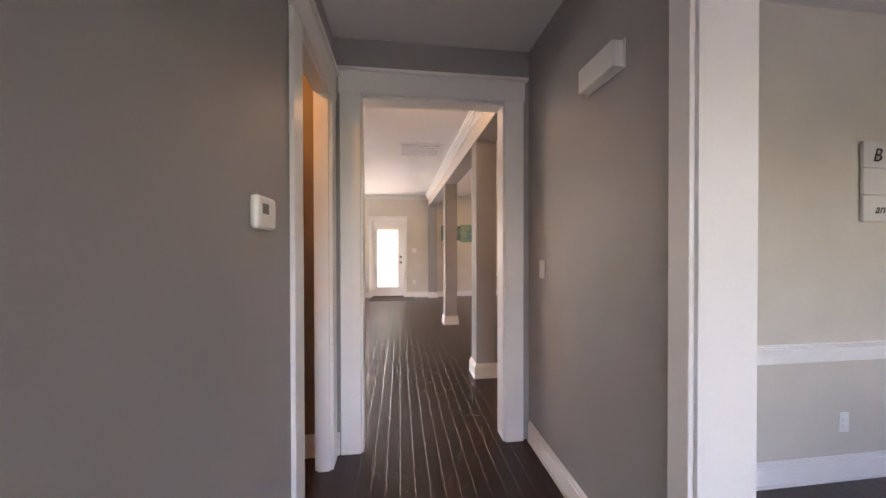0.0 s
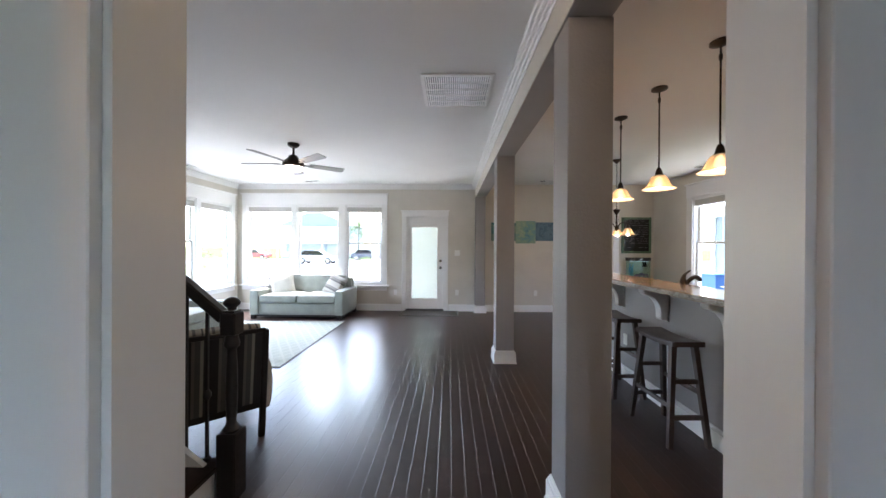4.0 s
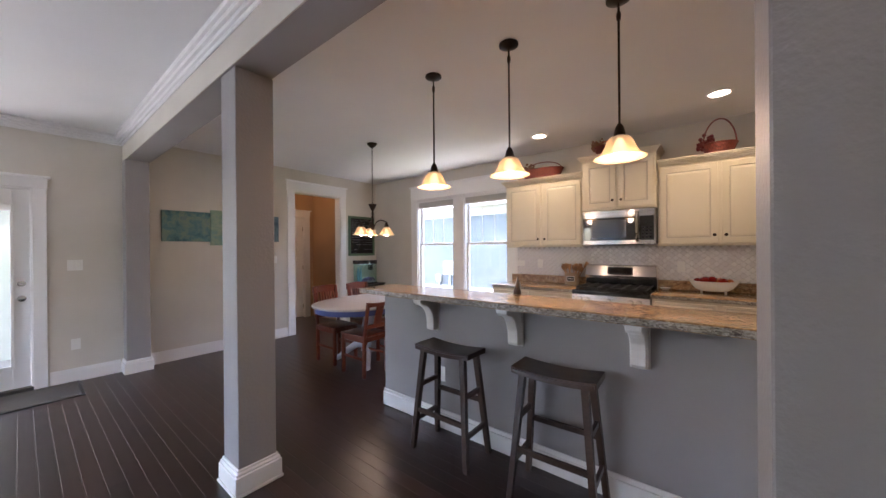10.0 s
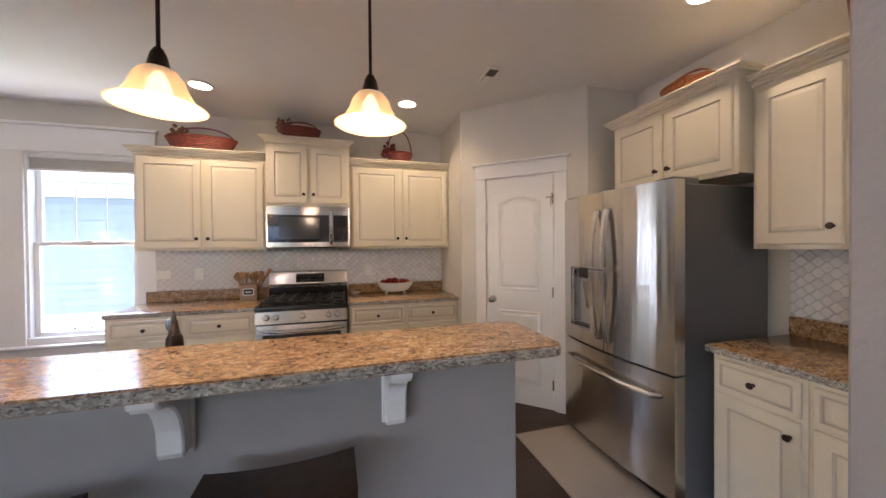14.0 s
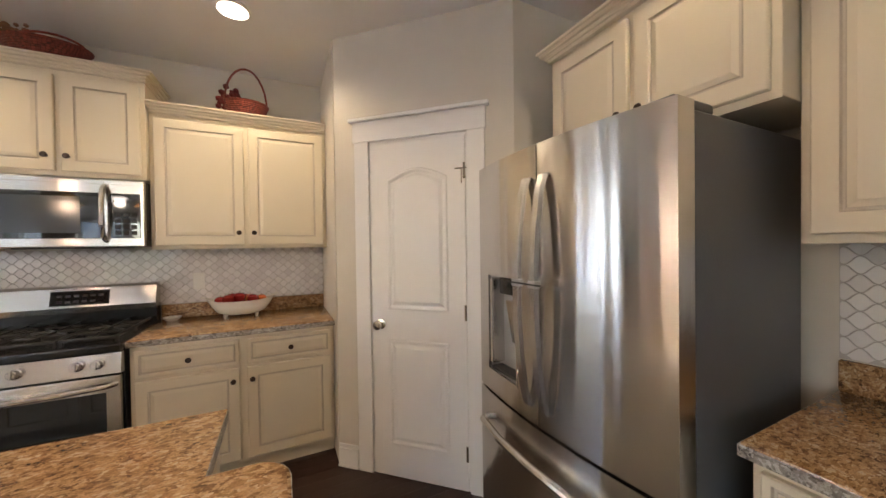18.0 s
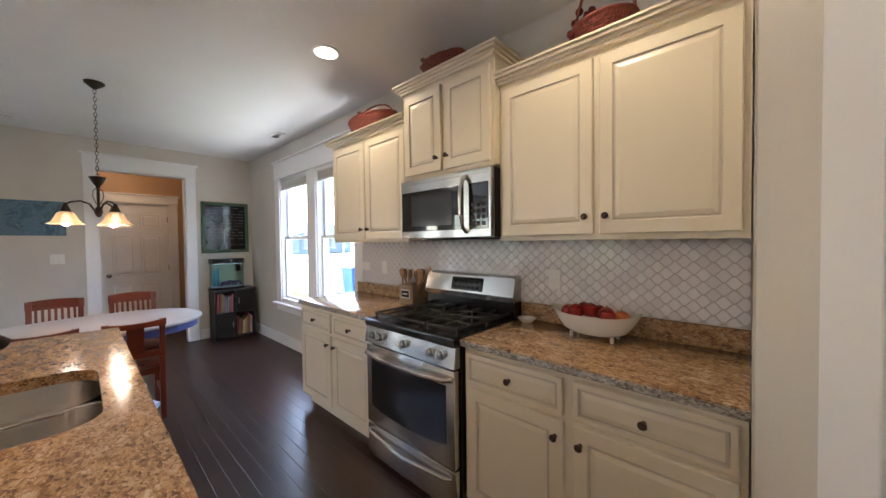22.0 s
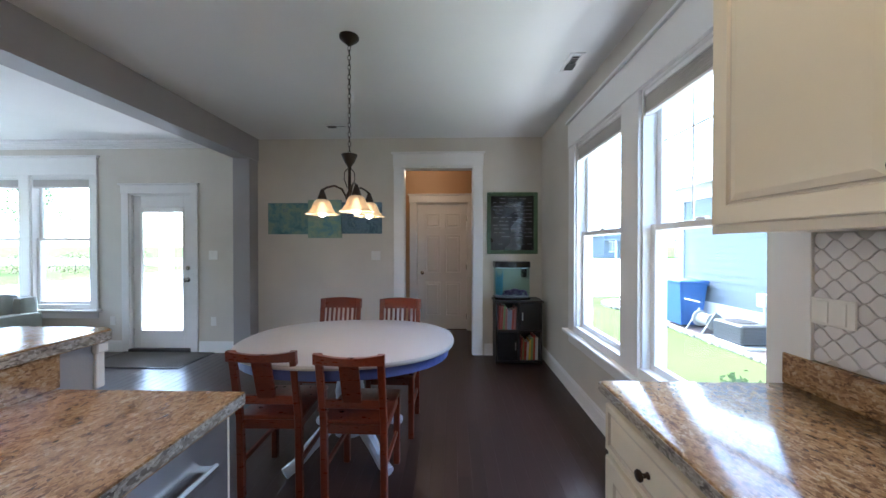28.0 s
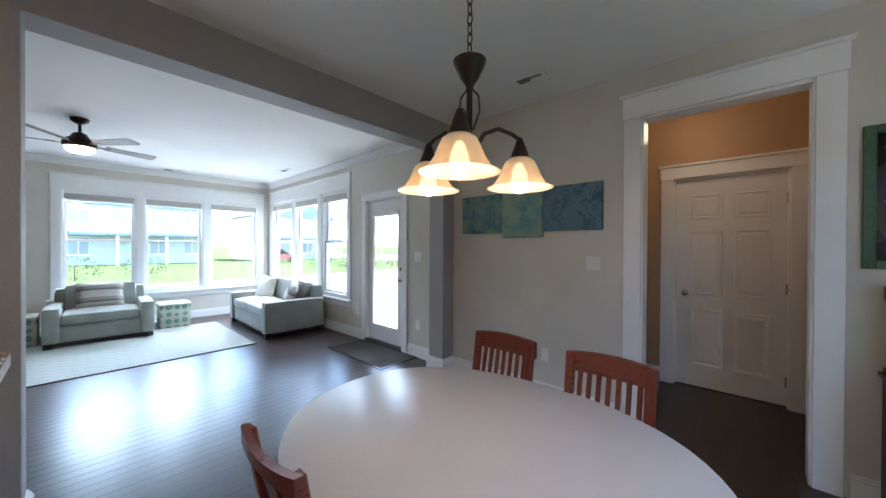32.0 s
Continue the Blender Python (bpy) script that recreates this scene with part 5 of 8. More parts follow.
part("lever", tubed([(-0.006, 0, 0.175), (0.006, 0, 0.205), (0.030, 0, 0.226), (0.065, 0, 0.240), (0.100, 0, 0.254)], [0.020, 0.015, 0.010, 0.008, 0.006], 10), BRONZE, fa, "", True)
sd = thing("soap_dispenser", "oil-rubbed bronze soap dispenser by the sink", "soap dispenser", 3.55, 6.54, 0.915)
part("base", lathed([(0.022, 0), (0.022, 0.006), (0.014, 0.012), (0.014, 0.055), (0.010, 0.062)], 14), BRONZE, sd, "", True)
part("nozzle", tubed([(0, 0, 0.06), (0.01, 0, 0.068), (0.085, 0.01, 0.07)], [0.012, 0.009, 0.007], 10), BRONZE, sd, "", True)

IS = lambda y1: pose(3.462, y1, 0, 0, 0, -90)
ib = thing("island_cabinet", "cream sink base cabinet on the aisle side", "cabinet", group="kitchen base cabinets")
ib.matrix_world = IS(6.795)
part("body", boxes((0, 1.625, 0.001, 0.03, 0.10, 0.873), (0, 1.625, 0.03, 0.58, 0.10, 0.62), (0, 0.02, 0.03, 0.58, 0.10, 0.873), (1.605, 1.625, 0.03, 0.58, 0.10, 0.873)), CREAM, ib)
part("toe_kick", boxes((0, 1.625, 0.001, 0.52, 0.0, 0.10)), CREAM, ib)
part("face_frame", boxes((0, 1.625, 0.58, 0.585, 0.10, 0.873, 0.001)), CREAM, ib)
part("end_panel", boxes((1.625, 1.637, 0.001, 0.585, 0.0, 0.873, 0.002)), CREAM, ib)
cab_front("false_front", ib, 0.03, 0.87, 0.70, 0.85, 0.585, None, 0.02)
cab_front("door", ib, 0.03, 0.445, 0.125, 0.68, 0.585, (0.415, 0.61))
cab_front("door", ib, 0.455, 0.87, 0.125, 0.68, 0.585, (0.485, 0.61))
cab_front("drawer", ib, 0.91, 1.59, 0.70, 0.85, 0.585, (1.25, 0.775), 0.02)
cab_front("door", ib, 0.91, 1.24, 0.125, 0.68, 0.585, (1.21, 0.61))
cab_front("door", ib, 1.25, 1.59, 0.125, 0.68, 0.585, (1.28, 0.61))
dw = thing("dishwasher", "stainless dishwasher with bar handle in the island", "dishwasher")
dw.matrix_world = IS(7.405)
part("tub_body", boxes((0.005, 0.60, 0.001, 0.56, 0.02, 0.868)), FRIDGESIDE, dw)
part("door", boxes((0.005, 0.60, 0.56, 0.592, 0.10, 0.862, 0.004)), STEEL, dw, "brushed stainless door")
part("handle", boxes((0.09, 0.515, 0.612, 0.628, 0.745, 0.775, 0.005), (0.10, 0.125, 0.592, 0.615, 0.75, 0.77), (0.48, 0.505, 0.592, 0.615, 0.75, 0.77)), NICKEL, dw)
part("end_panel", boxes((-0.012, 0.003, 0.001, 0.585, 0.0, 0.868, 0.002)), CREAM, dw, "cream end panel")

# bar stools
st = thing("bar_stool", "dark brown wooden saddle-seat bar stool", "stool", 3.13, 6.692, 0, 0, "bar stools")
bm = bmesh.new()
prof = [(-0.226 + 0.452 * k / 12, 0.706 + 0.017 * (abs(-1 + k / 6) ** 2)) for k in range(13)]
prism(bm, prof + [(x, z - 0.035) for x, z in reversed(prof)], -0.112, 0.112, "x")
bmesh.ops.bevel(bm, geom=[e for e in bm.edges if abs(e.verts[0].co.x - e.verts[1].co.x) < 1e-6], offset=0.008, segments=2, affect="EDGES", clamp_overlap=True)
part("seat", bm, STOOLWOOD, st, "glossy dark saddle seat", True)
legs = {}
for sx in (-1, 1):
    for sy in (-1, 1):
        a, b = Vector((sx * 0.075, sy * 0.165, 0.70)), Vector((sx * 0.135, sy * 0.225, 0.0))
        lb = bmesh.new()
        r = 0.018
        v0 = [lb.verts.new(a + Vector((dx * r, dy * r, 0))) for dx, dy in ((-1, -1), (1, -1), (1, 1), (-1, 1))]
        v1 = [lb.verts.new(b + Vector((dx * r * 0.85, dy * r * 0.85, 0))) for dx, dy in ((-1, -1), (1, -1), (1, 1), (-1, 1))]
        for k in range(4):
            lb.faces.new((v0[k], v0[(k + 1) % 4], v1[(k + 1) % 4], v1[k]))
        lb.faces.new(v0)
        lb.faces.new(v1[::-1])
        bmesh.ops.recalc_face_normals(lb, faces=lb.faces[:])
        part("leg", lb, STOOLWOOD, st)
        legs[sx, sy] = (a, b)


def on_leg(s, z):
    a, b = legs[s]
    return a + (b - a) * ((0.70 - z) / 0.70)


def rung(s, e, z0, z1=None):
    p, q = on_leg(s, z0), on_leg(e, z1 or z0)
    d = (q - p).normalized()
    side = d.cross(Vector((0, 0, 1))).normalized() * 0.009
    up = Vector((0, 0, 0.015))
    rb = bmesh.new()
    v = [rb.verts.new(c + i * side + j * up) for c in (p, q) for i, j in ((-1, -1), (1, -1), (1, 1), (-1, 1))]
    for f in ((0, 1, 2, 3), (7, 6, 5, 4), (0, 4, 5, 1), (1, 5, 6, 2), (2, 6, 7, 3), (3, 7, 4, 0)):
        rb.faces.new([v[i] for i in f])
    bmesh.ops.recalc_face_normals(rb, faces=rb.faces[:])
    part("stretcher", rb, STOOLWOOD, st)


rung((-1, -1), (-1, 1), 0.27)
rung((1, -1), (1, 1), 0.36)
rung((-1, -1), (1, -1), 0.20)
rung((-1, 1), (1, 1), 0.20)
rung((-1, -1), (1, -1), 0.44)
rung((-1, 1), (1, 1), 0.44)
copy_thing(st, pose(3.13, 5.945, 0, 0, 0, 2))

# lights: pendants, downlights
pn = thing("pendant_light", "bronze pendant lamp with a lit amber glass bell shade", "pendant light", 3.275, 6.935, 0, 0, "bar pendants")
part("canopy", lathed([(0.062, C - 0.0), (0.062, C - 0.012), (0.03, C - 0.026), (0.012, C - 0.032)], 22), BRONZE, pn, "", True)
part("rod", tubed([(0, 0, C - 0.03), (0, 0, 2.042)], 0.006, 8), BRONZE, pn)
part("swivel", lathed([(0.010, C - 0.12), (0.012, C - 0.10), (0.010, C - 0.08)], 10), BRONZE, pn, "", True)
part("socket_cup", lathed([(0.012, 2.046), (0.022, 2.026), (0.030, 1.991), (0.036, 1.981), (0.036, 1.971)], 18), BRONZE, pn, "", True)
sh = bmesh.new()
outer_p = [(0.033, 1.981), (0.049, 1.975), (0.066, 1.952), (0.077, 1.920), (0.091, 1.894), (0.108, 1.876), (0.125, 1.868), (0.129, 1.866)]
lathe(sh, outer_p + [(r - 0.004, z - 0.001) for r, z in reversed(outer_p)], 32, cap=False)
part("shade", sh, SHADE, pn, "frosted amber glass bell shade", True)
part("bulb", lathed([(0.012, 1.971), (0.026, 1.946), (0.034, 1.916), (0.028, 1.886), (0.010, 1.874)], 16), BULB, pn, "lit bulb", True)
for y in (6.295, 5.65):
    copy_thing(pn, pose(3.275, y, 0.0))
for y in (6.935, 6.295, 5.65):
    lamp("pendant_glow", "POINT", 0.28, (1.0, 0.73, 0.50), pose(3.275, y, 1.842), radius=0.035)
for x, y, watts in ((5.13, 6.85, 1.05), (5.06, 5.20, 0.9), (3.33, 3.95, 0.6)):
    dl = thing("recessed_downlight", "lit white recessed ceiling downlight", "downlight", x, y, C, 0, "kitchen downlights")
    part("trim_ring", lathed([(0.075, 0.0), (0.095, -0.001), (0.095, -0.006), (0.075, -0.008)], 28, cap=False), WHITE, dl, "", True)
    part("lens", lathed([(0.076, -0.004), (0.02, -0.0045)], 28), CANLIT, dl, "glowing frosted lens")
    lamp("downlight_glow", "SPOT", watts, (1.0, 0.80, 0.50), look((x, y, C - 0.03), (x, y + 0.001, 0)), radius=0.06, spot=145)


# baskets on the cabinets
def weave(name, a, b_, scale=160):
    m, nt, b = material(name, a, 0.6)
    v = coords(nt)
    w = nt.nodes.new("ShaderNodeTexBrick")
    w.inputs["Scale"].default_value = scale / 6
    w.inputs["Color1"].default_value, w.inputs["Color2"].default_value, w.inputs["Mortar"].default_value = (*a, 1), (*b_, 1), (a[0] * 0.25, a[1] * 0.25, a[2] * 0.25, 1)
    w.inputs["Mortar Size"].default_value = 0.03
    nt.links.new(v, w.inputs["Vector"])
    nt.links.new(w.outputs["Color"], b.inputs["Base Color"])
    bump(nt, b, w.outputs["Fac"], -0.5, 0.01)
    return m


REDWEAVE = weave("dark_red_wicker", (0.27, 0.055, 0.035), (0.17, 0.032, 0.022))
ORANGEWEAVE = weave("orange_wicker", (0.44, 0.15, 0.055), (0.30, 0.09, 0.032))
STRAW = material("dried_straw", (0.22, 0.11, 0.055), 0.8)[0]
DRIEDRED = material("dried_red_flowers", (0.14, 0.014, 0.014), 0.8)[0]


def basket(label, x, y, z, rx, ry, h, mat, handle, rz=0, lid=False, bouquet=None):
    t = thing("basket", label, "basket", x, y, z, rz, "wicker baskets")
    bm = bmesh.new()
    rows = 9
    prof = []
    for k in range(rows):
        f = k / (rows - 1)
        s = 0.80 + 0.20 * f
        prof += [(s, h * k / rows), (s + 0.045, h * (k + 0.5) / rows)]
    prof += [(1.03, h), (0.94, h), (0.80, h * 0.35), (0.72, 0.012)]
    lathe(bm, prof, 36)
    for v in bm.verts:
        ang = math.atan2(v.co.y, v.co.x)
        ripple = 1 + 0.018 * math.sin(ang * 18 + (math.pi if int(v.co.z / (h / rows)) % 2 else 0))
        v.co.x, v.co.y = v.co.x * rx * ripple, v.co.y * ry * ripple
    part("woven_body", bm, mat, t, "", True)
    part("rim", tubed([(rx * 1.03 * math.cos(a), ry * 1.03 * math.sin(a), h) for a in [k * math.pi / 14 for k in range(29)]], 0.008, 7), mat, t, "", True)
    if handle:
        part("handle", tubed([(rx * 0.98 * math.cos(a), 0.0, h * 0.8 + handle * math.sin(a)) for a in [k * math.pi / 14 for k in range(15)]], 0.007, 7), mat, t, "", True)
    if lid:
        part("lid", lathed([(0.98, h), (0.9, h + 0.025), (0.3, h + 0.035), (0.05, h + 0.036)], 24), mat, t).matrix_local = Matrix.Diagonal((rx, ry, 1, 1))
    if bouquet:
        col, bx = bouquet
        rng = random.Random(int(x * 100))
        bm = bmesh.new()
        for _ in range(110):
            c = Vector((bx + rng.gauss(0, 0.030), -0.03 + rng.gauss(0, 0.028), h * 0.85 + abs(rng.gauss(0.02, 0.045))))
            r = rng.uniform(0.010, 0.022)
            bmesh.ops.create_icosphere(bm, subdivisions=1, radius=r, matrix=Matrix.Translation(c))
        tagged(part("bouquet", bm, DRIEDRED if col == "red" else STRAW, t), kind="stuff")
    return t


basket("oval dark red wicker basket with handle and dried flowers", 5.63, 7.02, 2.306, 0.275, 0.14, 0.12, REDWEAVE, 0.13, 90, False, ("straw", 0.20))
basket("small dark red wicker basket with low handle", 5.61, 6.17, 2.466, 0.18, 0.12, 0.11, REDWEAVE, 0.10, 90, False, ("straw", 0.15))
basket("round dark wicker basket with tall handle and red flowers", 5.63, 5.19, 2.306, 0.135, 0.11, 0.105, REDWEAVE, 0.275, 90, False, ("red", 0.10))
basket("orange wicker basket on the cabinet above the refrigerator", 3.74, 3.54, 2.356, 0.17, 0.11, 0.13, ORANGEWEAVE, 0.10, 0)
def woven_box(x0, x1, y0, y1, z0, z1, cell, edge=0.0015):
    """A basket body of alternating raised strands over a plain core."""
    bm = boxes((x0 + 0.004, x1 - 0.004, y0 + 0.004, y1 - 0.004, z0, z1))
    rows_n, nx, ny = max(2, int((z1 - z0) / (cell * 0.6))), max(2, int((x1 - x0) / cell)), max(2, int((y1 - y0) / cell))
    dz, dx, dy = (z1 - z0) / rows_n, (x1 - x0) / nx, (y1 - y0) / ny
    for r in range(rows_n):
        za, zb = z0 + r * dz + 0.0008, z0 + (r + 1) * dz - 0.0008
        for k in range(nx):
            if (r + k) % 2:
                for ya, yb in ((y0, y0 + 0.004), (y1 - 0.004, y1)):
                    box_bm(bm, x0 + k * dx, x0 + (k + 1) * dx, ya, yb, za, zb, edge)
        for k in range(ny):
            if (r + k) % 2:
                for xa, xb in ((x0, x0 + 0.004), (x1 - 0.004, x1)):
                    box_bm(bm, xa, xb, y0 + k * dy, y0 + (k + 1) * dy, za, zb, edge)
    return bm


PLAINORANGE = painted("orange_wicker_strands", (0.27, 0.065, 0.025), 0.4, 90, 0.3, 0.3)
hb = thing("picnic_hamper", "orange woven picnic hamper leaning on the cabinet", "basket", 2.79, 3.50, 2.306, 0, "wicker baskets")
body, cover = woven_box(-0.20, 0.20, -0.085, 0.085, 0.0, 0.22, 0.015, 0.0), woven_box(-0.207, 0.207, -0.092, 0.092, 0.22, 0.258, 0.015, 0.0)
for bm in (body, cover):
    # ends lean out to the rim, the lid bows up, corners are rounded
    for v in bm.verts:
        f = min(v.co.z, 0.22) / 0.22
        u = abs(v.co.x) / 0.207
        v.co.x *= 0.86 + 0.14 * math.sqrt(f)
        v.co.y *= (0.82 + 0.18 * f) * (1.0 - 0.30 * max(0.0, u - 0.72) ** 2 / 0.078)
        v.co.z += 0.012 * math.sin(v.co.x * 190) * 0.12 + (0.030 * (1 - u * u) if v.co.z > 0.24 else 0.0)
tagged(part("woven_body", body, PLAINORANGE, hb), kind="stuff")
tagged(part("lid", cover, PLAINORANGE, hb), kind="stuff")
DARKCANE = painted("dark_cane", (0.06, 0.022, 0.014), 0.45, 80, 0.2)
part("strap", tubed([(0.155, 0.080, 0.02), (0.13, 0.088, 0.12), (0.075, 0.094, 0.215), (0.0, 0.098, 0.275)], 0.008, 8), DARKCANE, hb, "", True)
part("strap", boxes((-0.165, -0.135, 0.086, 0.097, 0.0, 0.27, 0.003)), DARKCANE, hb)

# counter things
fb = thing("fruit_bowl", "white footed oval bowl with handles", "bowl", 5.655, 5.245, 0.915, 90)
bm = lathed([(0.55, 0.026), (0.74, 0.045), (0.88, 0.085), (0.97, 0.128), (1.0, 0.132), (0.96, 0.130), (0.85, 0.085), (0.68, 0.05), (0.3, 0.04)], 36)
for v in bm.verts:
    f = abs(v.co.x) ** 5 * v.co.z / 0.132
    v.co.x, v.co.y, v.co.z = v.co.x * (0.198 + 0.022 * f), v.co.y * 0.108, v.co.z * 0.92 + 0.026 * f
CERAMIC = painted("white_ceramic", (0.74, 0.72, 0.66), 0.25, 60, 0.15)
part("dish", bm, CERAMIC, fb, "", True)
for s in (-1, 1):
    part("handle", tubed([(s * 0.208, 0.0, 0.138), (s * 0.222, 0.0, 0.152), (s * 0.231, 0.0, 0.155), (s * 0.236, 0.0, 0.148), (s * 0.230, 0.0, 0.142)], 0.0055, 8), CERAMIC, fb, "", True)
    for u in (-1, 1):
        part("foot", lathed([(0.007, 0.0), (0.010, 0.010), (0.008, 0.028)], 10, (s * 0.095, u * 0.045, 0)), CERAMIC, fb, "", True)
APPLE = painted("red_apple_skin", (0.22, 0.012, 0.010), 0.25, 40, 0.05, 0.3)
ORANGE = painted("orange_peel", (0.50, 0.12, 0.02), 0.4, 300, 0.3, 0.1)
for nm, mt, dx, dy, dz, r in (("apple", APPLE, -0.125, 0.0, 0.105, 0.038), ("apple", APPLE, -0.075, 0.035, 0.118, 0.038), ("apple", APPLE, -0.06, -0.035, 0.120, 0.037), ("apple", APPLE, -0.01, 0.02, 0.128, 0.037), ("apple", APPLE, 0.01, -0.045, 0.112, 0.036), ("orange", ORANGE, 0.055, -0.01, 0.112, 0.037), ("apple", APPLE, 0.075, 0.045, 0.115, 0.036), ("orange", ORANGE, 0.125, 0.0, 0.105, 0.036)):
    f = thing(nm, "shiny red apple in the bowl" if nm == "apple" else "ripe orange fruit in the bowl", "fruit", 5.655 - dy, 5.245 + dx * -1, 0.925 + dz, 0, "fruit in the bowl")
    part("flesh", lathed([(r * 0.25, -r * 0.86), (r * 0.72, -r * 0.7), (r, -r * 0.05), (r * 0.9, r * 0.5), (r * 0.5, r * 0.86), (r * 0.15, r * 0.78)], 16), mt, f, "", True)
    part("stem", tubed([(0, 0, r * 0.75), (0.003, 0, r * 1.15)], 0.0025, 5), STRAW, f)
cr = thing("utensil_basket", "square greyish woven basket with a framed label", "basket", 5.735, 6.67, 0.915, 4)
GREYWICKER = painted("greyish_wicker_strands", (0.33, 0.245, 0.165), 0.7, 90, 0.3, 0.3)
tagged(part("woven_body", woven_box(-0.074, 0.074, -0.074, 0.074, 0.0, 0.138, 0.024), GREYWICKER, cr), kind="stuff")
for x0, x1, y0, y1 in ((-0.079, 0.079, -0.079, -0.068), (-0.079, 0.079, 0.068, 0.079), (-0.079, -0.068, -0.068, 0.068), (0.068, 0.079, -0.068, 0.068)):
    part("rim", boxes((x0, x1, y0, y1, 0.132, 0.148, 0.004), seg=2), GREYWICKER, cr, "", True)
lb = part("label_plate", boxes((-0.081, -0.076, -0.048, 0.048, 0.045, 0.112, 0.002)), PLASTIC, cr, "pale framed label")
part("label_face", boxes((-0.0825, -0.0805, -0.040, 0.040, 0.053, 0.104)), IRON, lb, "dark label face")
part("label_bar", boxes((-0.0835, -0.082, -0.026, 0.026, 0.074, 0.083)), PLASTIC, lb)
SPOON = wood("pale_spoon_wood", [(0.3, (0.30, 0.15, 0.065)), (0.7, (0.44, 0.25, 0.12))], (3, 3, 12), 0.5, 0.0, 0.35)
rng = random.Random(3)
for k in range(15):
    x, y = rng.uniform(-0.05, 0.05), rng.uniform(-0.05, 0.05)
    top = Vector((x + rng.uniform(-0.02, 0.02), y * 1.9 + rng.uniform(-0.02, 0.02), 0.185 + rng.uniform(-0.02, 0.025)))
    if k == 0:
        x, y, top = 0.0, -0.05, Vector((0.01, -0.155, 0.235))
    kind_ = "spoon" if k % 3 else "spatula"
    sp = thing("wooden_" + kind_, "worn wooden cooking %s in the basket" % kind_, kind_, 5.735, 6.67, 0.915, 4, "cooking utensils")
    part("stem", tubed([(x, y, 0.04), tuple(top)], 0.006, 6), SPOON, sp)
    d = (top - Vector((x, y, 0.04))).normalized()
    bm = lathed([(0.005, 0.0), (0.020, 0.018), (0.027, 0.042), (0.020, 0.066), (0.004, 0.074)], 12) if k % 3 else boxes((-0.012, 0.012, -0.022, 0.022, 0.0, 0.072, 0.004))
    for v in bm.verts:
        v.co.x *= 0.32
        if not k % 3:
            v.co.y *= 0.6 + 6.0 * v.co.z
    bmesh.ops.transform(bm, matrix=Matrix.Translation(top - d * 0.008) @ Vector((0, 0, 1)).rotation_difference(d).to_matrix().to_4x4() @ Matrix.Rotation(rng.uniform(-0.5, 0.5), 4, "Z"), verts=bm.verts[:])
    part("head", bm, SPOON, sp, "", True)
sr = thing("spoon_rest", "small white dish on the counter", "dish", 5.74, 5.66, 0.915)
part("dish", lathed([(0.03, 0.0), (0.045, 0.012), (0.055, 0.024), (0.050, 0.024), (0.035, 0.010), (0.01, 0.008)], 22), CERAMIC, sr, "", True)
tubt = thing("metal_tub", "galvanised oval metal tub with dark rim on the counter", "tub", 2.80, 3.47, 0.915, -3)
GALV = steel("galvanised_metal", (0.52, 0.54, 0.55), 0.55)
bm = lathed([(0.90, 0.0), (0.92, 0.04), (0.95, 0.045), (0.95, 0.055), (0.93, 0.06), (0.97, 0.165), (1.0, 0.168), (1.0, 0.178), (0.97, 0.18), (1.0, 0.205), (0.97, 0.205), (0.90, 0.02)], 40)
for v in bm.verts:
    a = math.atan2(v.co.y, v.co.x)
    r = math.hypot(v.co.x, v.co.y)
    k = (abs(math.cos(a)) ** 3.4 + abs(math.sin(a)) ** 3.4) ** (-1 / 3.4)
    v.co.x, v.co.y = r * k * math.cos(a) * 0.165, r * k * math.sin(a) * 0.085
part("vessel", bm, GALV, tubt, "", True)
part("rim", tubed([(0.167 * math.copysign(abs(math.cos(a)) ** 0.6, math.cos(a)), 0.087 * math.copysign(abs(math.sin(a)) ** 0.6, math.sin(a)), 0.206) for a in [k * math.pi / 16 for k in range(33)]], 0.008, 7), BLACK, tubt, "dark rim", True)
for s in (-1, 1):
    part("handle", tubed([(s * 0.165, -0.035, 0.175), (s * 0.195, -0.03, 0.165), (s * 0.195, 0.03, 0.165), (s * 0.165, 0.035, 0.175)], 0.007, 7), BLACK, tubt, "", True)
MAT = weave("pale_braided_mat", (0.50, 0.44, 0.38), (0.44, 0.38, 0.33), 260)
solid("kitchen_mat", "pale beige textured floor mat by the refrigerator", "mat", boxes((-0.48, 0.48, -0.235, 0.235, 0, 0.012, 0.004)), MAT, pose(3.80, 4.31, 0.001))

# ---- dining ----
TABLETOP = painted("pale_grey_table_paint", (0.42, 0.40, 0.395), 0.30, 60, 0.04, 0.03)
BLUEPAINT = painted("blue_table_paint", (0.06, 0.085, 0.25), 0.35, 60, 0.05, 0.08)
PALEBLUE = painted("pale_blue_pedestal_paint", (0.48, 0.53, 0.62), 0.35, 60, 0.05, 0.05)


def oval(rx, ry, n=56, e=2.25):
    return [(rx * math.copysign(abs(math.cos(a)) ** (2 / e), math.cos(a)), ry * math.copysign(abs(math.sin(a)) ** (2 / e), math.sin(a))) for a in [2 * math.pi * k / n for k in range(n)]]


